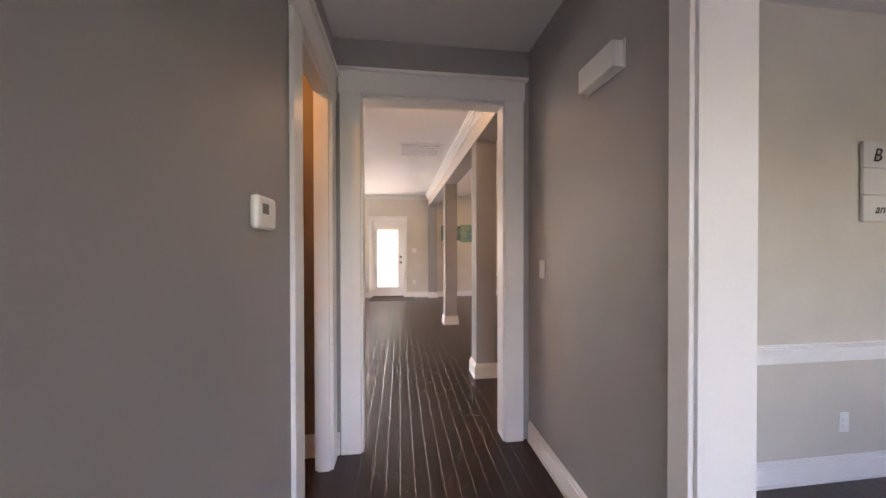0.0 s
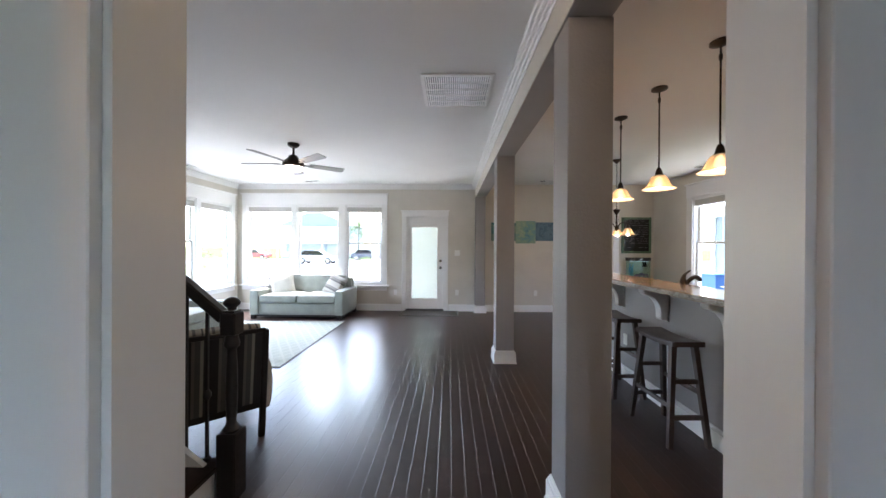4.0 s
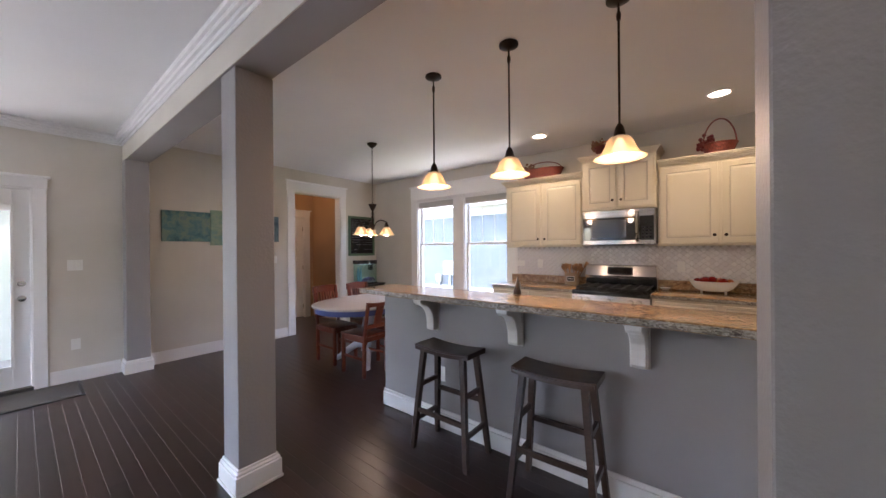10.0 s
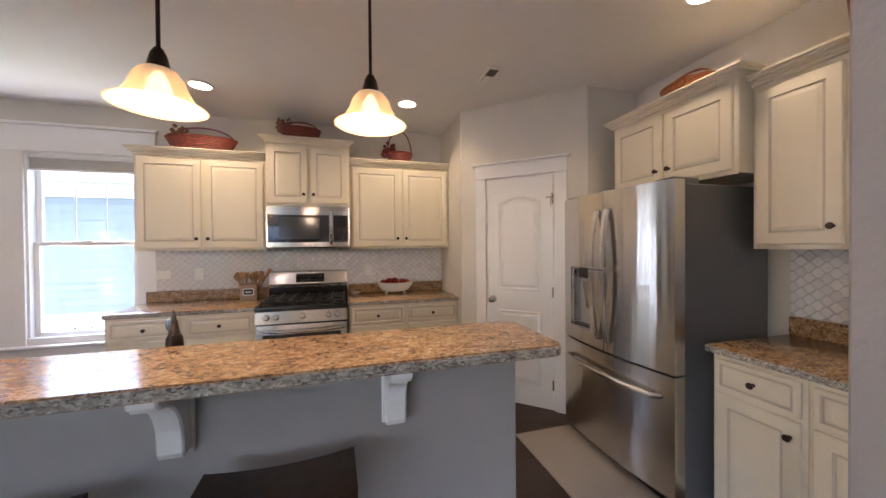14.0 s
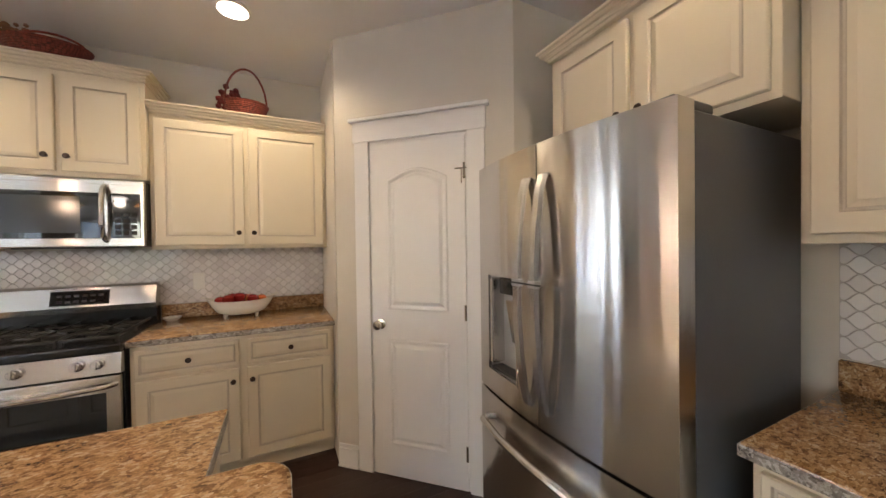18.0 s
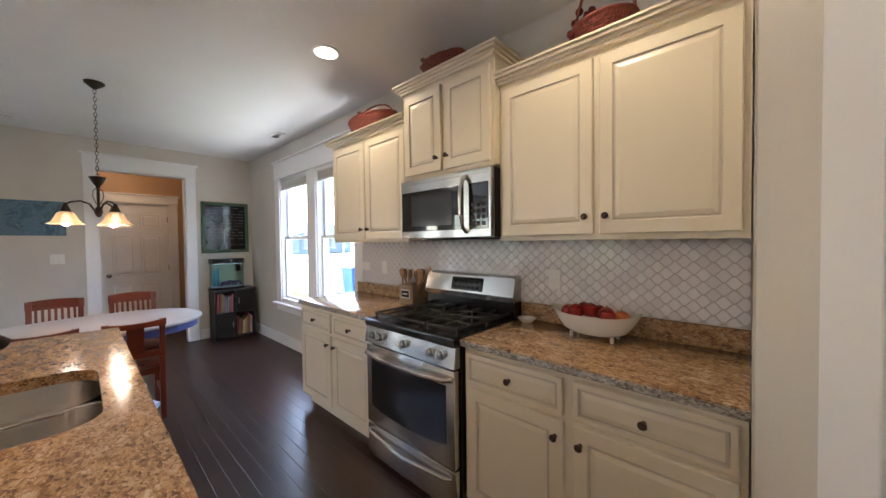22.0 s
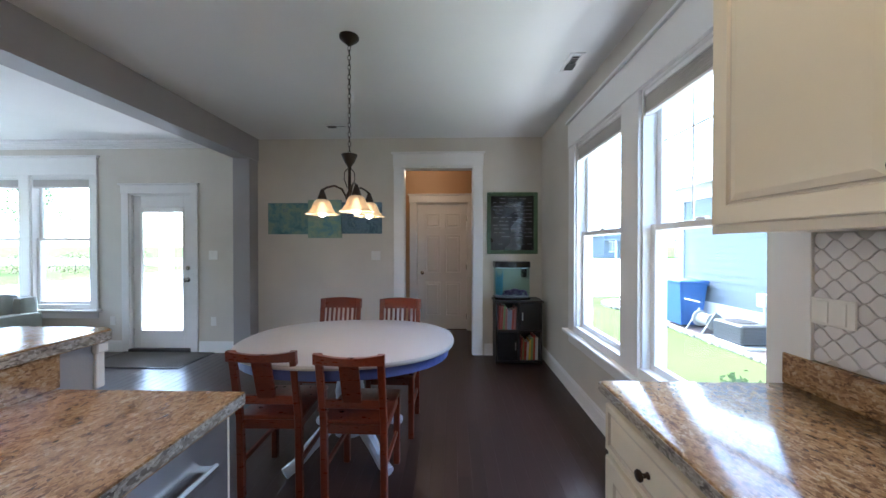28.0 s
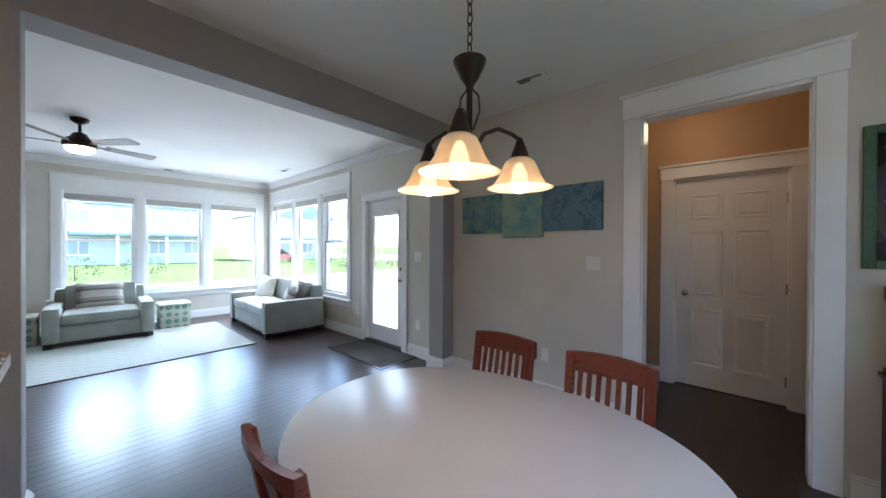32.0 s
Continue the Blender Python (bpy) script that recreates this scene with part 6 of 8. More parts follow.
tbl = thing("dining_table", "oval pale-topped dining table with blue edge and pedestal", "table", 4.03, 8.66, 0, 3)
bm = bmesh.new()
ls = [[bm.verts.new((x, y, z)) for x, y in oval(0.70 - i, 0.545 - i)] for i, z in ((0.03, 0.718), (0.004, 0.722), (0.0, 0.735), (0.004, 0.746), (0.014, 0.750))]
for a, b in zip(ls, ls[1:]):
    for k in range(56):
        bm.faces.new((a[k], a[(k + 1) % 56], b[(k + 1) % 56], b[k]))
bm.faces.new(ls[0][::-1])
bm.faces.new(ls[-1])
part("tabletop", bm, TABLETOP, tbl, "pale grey painted oval top", True)
bm = bmesh.new()
prism(bm, oval(0.665, 0.52), 0.66, 0.719, "z")
part("apron", bm, BLUEPAINT, tbl, "blue painted apron")
part("pedestal", lathed([(0.10, 0.66), (0.11, 0.62), (0.06, 0.58), (0.075, 0.50), (0.095, 0.40), (0.085, 0.30), (0.06, 0.26), (0.10, 0.20), (0.10, 0.12), (0.05, 0.10)], 24), PALEBLUE, tbl, "pale blue turned pedestal", True)
for k in range(4):
    a = math.pi / 4 + k * math.pi / 2
    c, s = math.cos(a), math.sin(a)
    pts = [(0.06 * c, 0.06 * s, 0.20), (0.16 * c, 0.16 * s, 0.20), (0.27 * c, 0.27 * s, 0.13), (0.36 * c, 0.36 * s, 0.06), (0.43 * c, 0.43 * s, 0.035)]
    part("foot", tubed(pts, [0.045, 0.045, 0.038, 0.033, 0.034], 10), PALEBLUE, tbl, "", True)


def board(bm, a, b, w, t, up=(0, 0, 1)):
    """A straight bar of section w by t from a to b."""
    a, b = Vector(a), Vector(b)
    d = (b - a).normalized()
    s = d.cross(Vector(up))
    s = s.normalized() if s.length > 1e-4 else Vector((1, 0, 0))
    u = s.cross(d).normalized()
    v = [bm.verts.new(c + i * s * w / 2 + j * u * t / 2) for c in (a, b) for i, j in ((-1, -1), (1, -1), (1, 1), (-1, 1))]
    fs = [bm.faces.new([v[i] for i in f]) for f in ((0, 1, 2, 3), (7, 6, 5, 4), (0, 4, 5, 1), (1, 5, 6, 2), (2, 6, 7, 3), (3, 7, 4, 0))]
    bmesh.ops.recalc_face_normals(bm, faces=fs)
    bmesh.ops.bevel(bm, geom=list({e for f in fs for e in f.edges}), offset=min(w, t) * 0.15, segments=1, affect="EDGES")
    return bm


def dining_chair(label, slats, w, top):
    """Chair facing +y at its own origin, back posts leaning to -y."""
    c = thing("dining_chair", label, "chair", 0, 0, 0, 0, "dining chairs")
    bm = boxes((-w / 2 - 0.02, w / 2 + 0.02, 0.0, 0.40, 0.432, 0.456, 0.008), seg=2)
    part("seat", bm, CHERRY, c, "", True)
    for sx in (-1, 1):
        b = bmesh.new()
        x = sx * w / 2
        board(b, (x, 0.01, 0.0), (x, 0.0, 0.45), 0.036, 0.036)
        board(b, (x, 0.0, 0.44), (x, -0.07, top - 0.012), 0.036, 0.030)
        part("back_post", b, CHERRY, c)
        b = bmesh.new()
        board(b, (x, 0.365, 0.0), (x, 0.365, 0.435), 0.038, 0.038)
        part("front_leg", b, CHERRY, c)
        b = bmesh.new()
        board(b, (x, 0.01, 0.20), (x, 0.365, 0.20), 0.018, 0.028)
        part("stretcher", b, CHERRY, c)
        b = bmesh.new()
        board(b, (x, 0.01, 0.405), (x, 0.365, 0.405), 0.02, 0.05)
        part("side_rail", b, CHERRY, c)
    for y in (0.012, 0.365):
        b = bmesh.new()
        board(b, (-w / 2, y, 0.405), (w / 2, y, 0.405), 0.02, 0.05)
        part("seat_rail", b, CHERRY, c)
    b = bmesh.new()
    pts = []
    for k in range(9):
        u = -1 + k / 4
        pts.append((u * (w / 2 + 0.022), -0.075 - 0.018 * (1 - u * u), 0.0))
    h0, h1 = (top - 0.062, top - 0.008) if not slats else (top - 0.085, top - 0.008)
    rows = [[b.verts.new((x, y + dy, z + ((0.012 if slats else -0.016) * (1 - (2 * k / 8 - 1) ** 2) if z == h1 else 0))) for k, (x, y, _) in enumerate(pts)] for dy, z in ((-0.012, h0), (-0.014, h1), (0.010, h1), (0.012, h0))]
    for n in range(4):
        for k in range(8):
            b.faces.new((rows[n][k], rows[n][k + 1], rows[(n + 1) % 4][k + 1], rows[(n + 1) % 4][k]))
    b.faces.new([r[0] for r in rows])
    b.faces.new([r[8] for r in reversed(rows)])
    bmesh.ops.recalc_face_normals(b, faces=b.faces[:])
    part("top_rail", b, CHERRY, c, "curved cherry top rail", True)
    b = bmesh.new()
    board(b, (-w / 2, -0.018, 0.55), (w / 2, -0.018, 0.55), 0.022, 0.045)
    part("lower_rail", b, CHERRY, c)
    if slats:
        for k in range(slats):
            x = -w / 2 + w * (k + 1) / (slats + 1)
            b = bmesh.new()
            board(b, (x, -0.022, 0.56), (x, -0.083, top - 0.07), 0.018, 0.012, (0, 1, 0))
            part("slat", b, CHERRY, c)
    else:
        b = bmesh.new()
        board(b, (0, -0.022, 0.56), (0, -0.085, top - 0.05), 0.10, 0.014, (0, 1, 0))
        part("splat", b, CHERRY, c)
    return c


a = dining_chair("cherry wood dining chair with one wide back splat", 0, 0.316, 0.835)
a.matrix_world = pose(3.74, 8.188, 0, 0, 0, 1)
copy_thing(a, pose(4.207, 8.150, 0, 0, 0, -1))
b = dining_chair("cherry wood dining chair with slatted back", 7, 0.305, 0.925)
b.matrix_world = pose(3.778, 9.165, 0, 0, 0, 180)
copy_thing(b, pose(4.282, 9.150, 0, 0, 0, 179))

chd = thing("chandelier", "bronze three-arm chandelier with lit amber glass shades", "chandelier", 4.05, 8.593, 0, 0)
part("canopy", lathed([(0.064, C), (0.062, C - 0.012), (0.03, C - 0.04), (0.010, C - 0.055)], 22), BRONZE, chd, "", True)
z = C - 0.055
k = 0
while z > 1.975:
    link = bmesh.new()
    pts = [(0.009 * math.cos(t), 0.0, z - 0.018 + 0.019 * math.sin(t)) for t in [n * math.pi / 6 for n in range(13)]]
    tube(link, pts, 0.0022, 6)
    if k % 2:
        bmesh.ops.rotate(link, verts=link.verts[:], cent=(0, 0, 0), matrix=Matrix.Rotation(math.pi / 2, 3, "Z"))
    part("chain_link", link, BRONZE, chd)
    z -= 0.031
    k += 1
part("cup", lathed([(0.052, 1.958), (0.050, 1.948), (0.030, 1.905), (0.014, 1.882), (0.010, 1.868)], 20), BRONZE, chd, "", True)
part("stem", tubed([(0, 0, 1.885), (0, 0, 1.66)], 0.010, 10), BRONZE, chd)
part("hub", lathed([(0.010, 1.72), (0.022, 1.70), (0.026, 1.67), (0.016, 1.64), (0.006, 1.63)], 16), BRONZE, chd, "", True)
part("wire_loop", tubed([(0.0, 0.0, 1.88), (0.028, 0.010, 1.845), (0.032, 0.012, 1.80), (0.012, 0.004, 1.74)], 0.003, 6), BRONZE, chd)
part("wire_loop", tubed([(0.0, 0.0, 1.88), (-0.028, -0.010, 1.845), (-0.032, -0.012, 1.80), (-0.012, -0.004, 1.74)], 0.003, 6), BRONZE, chd)
for k in range(3):
    ang = radians(60 + 120 * k)
    c, s = math.cos(ang), math.sin(ang)
    R = 0.18
    part("arm", tubed([(0.015 * c, 0.015 * s, 1.67), (0.05 * c, 0.05 * s, 1.735), (0.10 * c, 0.10 * s, 1.757), (0.15 * c, 0.15 * s, 1.745), (R * c, R * s, 1.728)], 0.007, 8), BRONZE, chd, "", True)
    part("socket_cup", lathed([(0.008, 1.735), (0.014, 1.72), (0.034, 1.665), (0.036, 1.655)], 16, (R * c, R * s, 0)), BRONZE, chd, "", True)
    op = [(0.031, 1.668), (0.046, 1.658), (0.057, 1.636), (0.067, 1.610), (0.083, 1.586), (0.099, 1.573), (0.108, 1.570)]
    sh = lathe(bmesh.new(), op + [(r - 0.004, zz - 0.001) for r, zz in reversed(op)], 28, (R * c, R * s, 0), cap=False)
    part("shade", sh, SHADE, chd, "frosted amber glass bell shade", True)
    part("bulb", lathed([(0.010, 1.65), (0.022, 1.62), (0.029, 1.592), (0.024, 1.566), (0.008, 1.554)], 14, (R * c, R * s, 0)), BULB, chd, "lit bulb", True)
    lamp("chandelier_glow", "POINT", 0.15, (1.0, 0.78, 0.58), pose(4.05 + R * c, 8.593 + R * s, 1.52), radius=0.03)


def canvas_mat(name, seed, cols):
    m, nt, b = material(name, cols[0], 0.7)
    tc, mp = nt.nodes.new("ShaderNodeTexCoord"), nt.nodes.new("ShaderNodeMapping")
    mp.inputs["Location"].default_value = (seed, seed * 0.7, 0)
    nt.links.new(tc.outputs["Object"], mp.inputs["Vector"])
    warp = noise_of(nt, mp.outputs["Vector"], 3.0, 4, 0.6, "Color")
    add = nt.nodes.new("ShaderNodeVectorMath")
    add.operation = "MULTIPLY_ADD"
    nt.links.new(warp, add.inputs[0])
    add.inputs[1].default_value = (0.5, 0.5, 0.5)
    nt.links.new(mp.outputs["Vector"], add.inputs[2])
    n = noise_of(nt, add.outputs["Vector"], 5.0, 7, 0.65)
    nt.links.new(ramp(nt, n, [(0.30 + 0.40 * k / (len(cols) - 1), c) for k, c in enumerate(cols)]), b.inputs["Base Color"])
    bump(nt, b, n, 0.2, 0.004)
    return m


TEAL = [(0.03, 0.07, 0.10), (0.05, 0.14, 0.17), (0.10, 0.22, 0.23), (0.22, 0.30, 0.22), (0.12, 0.20, 0.24)]
LIME = [(0.05, 0.16, 0.22), (0.14, 0.30, 0.33), (0.24, 0.36, 0.27), (0.33, 0.41, 0.30), (0.12, 0.27, 0.31)]
NAVY = [(0.025, 0.05, 0.09), (0.05, 0.11, 0.17), (0.13, 0.22, 0.28), (0.06, 0.13, 0.18), (0.22, 0.30, 0.33)]
for x0, x1, z0, z1, cols, d, seed in ((2.385, 2.92, 1.515, 1.908, TEAL, 0.022, 3), (2.907, 3.325, 1.466, 1.945, LIME, 0.045, 9), (3.31, 3.834, 1.522, 1.916, NAVY, 0.022, 17)):
    t = thing("canvas_painting", "abstract blue-green landscape canvas on the wall", "painting", (x0 + x1) / 2, YN - 0.002, (z0 + z1) / 2, 180, "canvas triptych")
    part("canvas", boxes((-(x1 - x0) / 2, (x1 - x0) / 2, 0, d, -(z1 - z0) / 2, (z1 - z0) / 2, 0.003)), canvas_mat("canvas_%d" % seed, seed, cols), t)

bb = thing("chalkboard", "dark chalkboard in a green wooden frame", "chalkboard", 5.463, YN - 0.002, 1.650, 180)
GREENWOOD = wood("green_frame_paint", [(0.3, (0.05, 0.10, 0.055)), (0.7, (0.085, 0.15, 0.08))], (5, 5, 5), 0.5)
SLATE = painted("chalky_slate", (0.012, 0.013, 0.016), 0.09, 40, 0.1, 0.5)
part("board", boxes((-0.27, 0.27, 0, 0.012, -0.345, 0.345)), SLATE, bb)
for s in ((-0.312, -0.265, -0.382, 0.382), (0.265, 0.312, -0.382, 0.382), (-0.265, 0.265, 0.337, 0.382), (-0.265, 0.265, -0.382, -0.337)):
    part("frame_rail", boxes((s[0], s[1], 0, 0.024, s[2], s[3], 0.004)), GREENWOOD, bb)
CHALK = material("chalk_marks", (0.17, 0.17, 0.18), 0.9)[0]
rng = random.Random(8)
for r in range(13):
    x = -0.24
    while x < 0.20:
        w = rng.uniform(0.03, 0.11)
        if rng.random() < 0.75:
            part("chalk_line", boxes((x, min(x + w, 0.24), 0.012, 0.0126, 0.30 - 0.047 * r, 0.3045 - 0.047 * r + 0.004)), CHALK, bb)
        x += w + rng.uniform(0.015, 0.05)

# bookshelf and fish tank in the corner
bs = thing("bookshelf", "black four-cube bookshelf half full of books", "bookshelf", 5.485, 10.44, 0, 0)
for s in ((-0.265, -0.247, -0.15, 0.15, 0, 0.715), (0.247, 0.265, -0.15, 0.15, 0, 0.715), (-0.009, 0.009, -0.145, 0.145, 0.04, 0.71)):
    part("upright", boxes(s, bevel=0.002), BLACKWOOD, bs)
for z0 in (0.025, 0.375, 0.715):
    part("shelf", boxes((-0.28 if z0 > 0.7 else -0.247, 0.28 if z0 > 0.7 else 0.247, -0.165 if z0 > 0.7 else -0.148, 0.15, z0, z0 + 0.022, 0.002)), BLACKWOOD, bs)
part("back_panel", boxes((-0.25, 0.25, 0.142, 0.15, 0.04, 0.715)), BLACKWOOD, bs)
for x0, x1, z0, z1, hx in ((0.012, 0.245, 0.40, 0.71, 0.04), (-0.245, -0.012, 0.05, 0.372, -0.04)):
    dr = part("bin_front", boxes((x0, x1, -0.15, -0.135, z0, z1, 0.003)), BLACK, bs, "black fabric bin")
    part("tab_handle", boxes((hx - 0.008, hx + 0.008, -0.158, -0.15, (z0 + z1) / 2 - 0.045, (z0 + z1) / 2 + 0.045, 0.003)), NICKEL, dr)
BOOKCOL = [(0.50, 0.48, 0.44), (0.28, 0.045, 0.03), (0.42, 0.46, 0.50), (0.50, 0.36, 0.06), (0.14, 0.24, 0.08), (0.62, 0.62, 0.60), (0.30, 0.12, 0.10), (0.46, 0.40, 0.22), (0.22, 0.26, 0.32)]
BOOKM = [painted("book_cover_%d" % k, c, 0.5, 60, 0.05, 0.1) for k, c in enumerate(BOOKCOL)]
PAGES = material("book_pages", (0.62, 0.58, 0.48), 0.8)[0]
for x0, z0 in ((-0.235, 0.397), (0.02, 0.047)):
    x = x0
    for k in range(9):
        w, h = rng.uniform(0.014, 0.028), rng.uniform(0.20, 0.29)
        if x + w > x0 + 0.205:
            break
        bk = thing("book", "upright coloured book on the shelf", "book", 5.485 + x + w / 2, 10.31, z0, 0, "shelved books")
        bk.matrix_world = pose(5.485 + x + w / 2 + 0.004, 10.32, z0 + 0.001, 0, rng.uniform(0.5, 3.5), 0)
        mt = rng.choice(BOOKM)
        part("cover", boxes((-w / 2, w / 2, 0, 0.004, 0, h), (-w / 2, -w / 2 + 0.002, 0.004, 0.16, 0, h), (w / 2 - 0.002, w / 2, 0.004, 0.16, 0, h)), mt, bk)
        part("page_block", boxes((-w / 2 + 0.002, w / 2 - 0.002, 0.005, 0.155, 0.004, h - 0.004)), PAGES, bk)
        x += w + 0.003
def bow(z0, z1, w, y_back, y_side, out, inset=0.0):
    """Slab whose front bulges in an arc."""
    bm = bmesh.new()
    n = 14
    ring = [(w - inset, y_back - inset), (-w + inset, y_back - inset)]
    for k in range(n + 1):
        u = -1 + 2 * k / n
        ring.append((u * (w - inset), y_side + inset - out * (1 - u * u)))
    lo, hi = [bm.verts.new((x, y, z0)) for x, y in ring], [bm.verts.new((x, y, z1)) for x, y in ring]
    bm.faces.new(lo)
    bm.faces.new(hi)
    for k in range(len(ring)):
        q = (k + 1) % len(ring)
        bm.faces.new((lo[k], lo[q], hi[q], hi[k]))
    bmesh.ops.recalc_face_normals(bm, faces=bm.faces[:])
    return bm


def bow_front(z0, z1, w, y_side, out, th):
    bm = bmesh.new()
    n = 14
    cols = []
    for k in range(n + 1):
        u = -1 + 2 * k / n
        y = y_side - out * (1 - u * u)
        cols.append([bm.verts.new((u * w, y + d, z)) for d in (0, th) for z in (z0, z1)])
    for a, b in zip(cols, cols[1:]):
        for p, q in ((0, 1), (1, 3), (3, 2), (2, 0)):
            bm.faces.new((a[p], a[q], b[q], b[p]))
    bm.faces.new((cols[0][0], cols[0][1], cols[0][3], cols[0][2]))
    bm.faces.new((cols[-1][0], cols[-1][1], cols[-1][3], cols[-1][2]))
    bmesh.ops.recalc_face_normals(bm, faces=bm.faces[:])
    return bm


aq = thing("aquarium", "small bow-front fish tank with black hood and purple ornaments", "aquarium", 5.425, 10.45, 0.737)
part("base_rim", bow(0, 0.024, 0.205, 0.135, -0.08, 0.07), BLACK, aq)
WATER = glass("tank_glass", (0.86, 0.95, 0.93))
gw = part("front_glass", bow_front(0.024, 0.375, 0.198, -0.076, 0.066, 0.004), WATER, aq, "curved clear glass", True)
gw.visible_shadow = False
for x in (-0.198, 0.194):
    part("side_glass", boxes((x, x + 0.004, -0.071, 0.126, 0.024, 0.375)), WATER, aq).visible_shadow = False
part("back_film", boxes((-0.193, 0.193, 0.118, 0.124, 0.024, 0.37)), painted("pale_green_tank_back", (0.36, 0.42, 0.34), 0.5, 8, 0.25, 0.1), aq)
part("lid", bow(0.375, 0.445, 0.205, 0.135, -0.08, 0.07), BLACK, aq, "black plastic hood")
part("light_strip", boxes((-0.17, 0.17, -0.05, 0.04, 0.366, 0.3745)), material("tank_light", (0.8, 0.9, 1), 0.4, emit=(0.7, 0.85, 1.0), power=0.05)[0], aq)
part("gravel", bow(0.025, 0.046, 0.192, 0.116, -0.074, 0.06), painted("pale_gravel", (0.30, 0.28, 0.36), 0.8, 120, 0.9, 0.5), aq)
PURPLE = painted("purple_resin_rock", (0.13, 0.09, 0.24), 0.6, 40, 0.8, 0.4)
for cx, r, h in ((-0.05, 0.045, 0.052), (0.035, 0.06, 0.07), (0.12, 0.05, 0.055)):
    arch = [(cx + r * math.cos(a), -0.04 + 0.02 * math.sin(3 * a), 0.047 + h * math.sin(a)) for a in [math.pi * k / 10 for k in range(11)]]
    part("arch_ornament", tubed(arch, [0.02, 0.017, 0.015, 0.014, 0.016, 0.013, 0.016, 0.014, 0.015, 0.018, 0.02], 8), PURPLE, aq)
rk = bmesh.new()
for k in range(12):
    bmesh.ops.create_icosphere(rk, subdivisions=2, radius=rng.uniform(0.014, 0.032), matrix=Matrix.Translation((rng.uniform(-0.09, 0.16), rng.uniform(-0.02, 0.07), 0.055 + rng.uniform(0, 0.03))))
part("rock_pile", rk, painted("violet_rock", (0.16, 0.13, 0.30), 0.7, 30, 0.8, 0.4), aq)
BLUEPLANT = material("blue_plastic_plant", (0.10, 0.34, 0.50), 0.5)[0]
for k in range(7):
    x, y = -0.175 + 0.011 * k, rng.uniform(-0.04, 0.06)
    h = rng.uniform(0.18, 0.29)
    part("plant_frond", tubed([(x, y, 0.045), (x + rng.uniform(-0.008, 0.008), y + 0.01, 0.045 + h * 0.5), (x + rng.uniform(-0.012, 0.012), y - 0.006, 0.045 + h)], [0.012, 0.016, 0.004], 6), BLUEPLANT, aq, "blue plastic water plant")
part("filter_box", boxes((0.13, 0.188, 0.03, 0.112, 0.25, 0.37, 0.004)), BLACK, aq)

# ---- living room ----
def fabric(name, colour, scale=500.0):
    m, nt, b = material(name, colour, 0.9)
    v = coords(nt)
    n, f = noise_of(nt, v, 6, 4), noise_of(nt, v, scale, 2)
    nt.links.new(blend(nt, ramp(nt, n, [(0.3, tuple(c * 0.88 for c in colour)), (0.7, tuple(c * 1.1 for c in colour))]), ramp(nt, f, [(0.3, (0.4, 0.4, 0.4)), (0.7, (0.6, 0.6, 0.6))]), 0.6, "OVERLAY"), b.inputs["Base Color"])
    b.inputs["Sheen Weight"].default_value = 0.25
    bump(nt, b, f, 0.4, 0.003)
    return m


SOFA = fabric("grey_green_upholstery", (0.30, 0.32, 0.285))


def striped(name, cols, axis, freq, seed=0.0):
    m, nt, b = material(name, cols[0][1], 0.85)
    v = coords(nt)
    sep, mul, fr = nt.nodes.new("ShaderNodeSeparateXYZ"), nt.nodes.new("ShaderNodeMath"), nt.nodes.new("ShaderNodeMath")
    nt.links.new(v, sep.inputs[0])
    mul.operation, mul.inputs[1].default_value = "MULTIPLY_ADD", freq
    mul.inputs[2].default_value = seed
    nt.links.new(sep.outputs[axis], mul.inputs[0])
    fr.operation = "FRACT"
    nt.links.new(mul.outputs[0], fr.inputs[0])
    col = ramp(nt, fr.outputs[0], cols)
    nt.links.new(col, b.inputs["Base Color"])
    bump(nt, b, noise_of(nt, v, 420, 2), 0.3, 0.003)
    return m, nt


PILLOW, _ = striped("striped_grey_cushion", [(0.0, (0.50, 0.47, 0.42)), (0.30, (0.50, 0.47, 0.42)), (0.33, (0.17, 0.155, 0.145)), (0.46, (0.17, 0.155, 0.145)), (0.49, (0.31, 0.285, 0.26)), (0.72, (0.31, 0.285, 0.26)), (0.75, (0.55, 0.52, 0.47)), (1.0, (0.50, 0.47, 0.42))], "Y", 5.6)
PALEPILLOW = fabric("cream_patterned_cushion", (0.58, 0.55, 0.48))


def soft_box(x0, x1, y0, y1, z0, z1, r=0.035, puff=0.0):
    bm = bmesh.new()
    box_bm(bm, x0, x1, y0, y1, z0, z1)
    bmesh.ops.subdivide_edges(bm, edges=bm.edges[:], cuts=5, use_grid_fill=True)
    c, h = Vector(((x0 + x1) / 2, (y0 + y1) / 2, (z0 + z1) / 2)), Vector(((x1 - x0) / 2, (y1 - y0) / 2, (z1 - z0) / 2))
    for v in bm.verts:
        d = v.co - c
        core = Vector([max(-h[i] + r, min(h[i] - r, d[i])) for i in range(3)])
        out = d - core
        if out.length > 1e-6:
            out = out.normalized() * r
        u = Vector([d[i] / h[i] for i in range(3)])
        if puff:
            out += Vector((0, 0, puff * (1 - u.x ** 2) * (1 - u.y ** 2) * (1 if u.z > 0 else 0)))
        v.co = c + core + out
    return bm


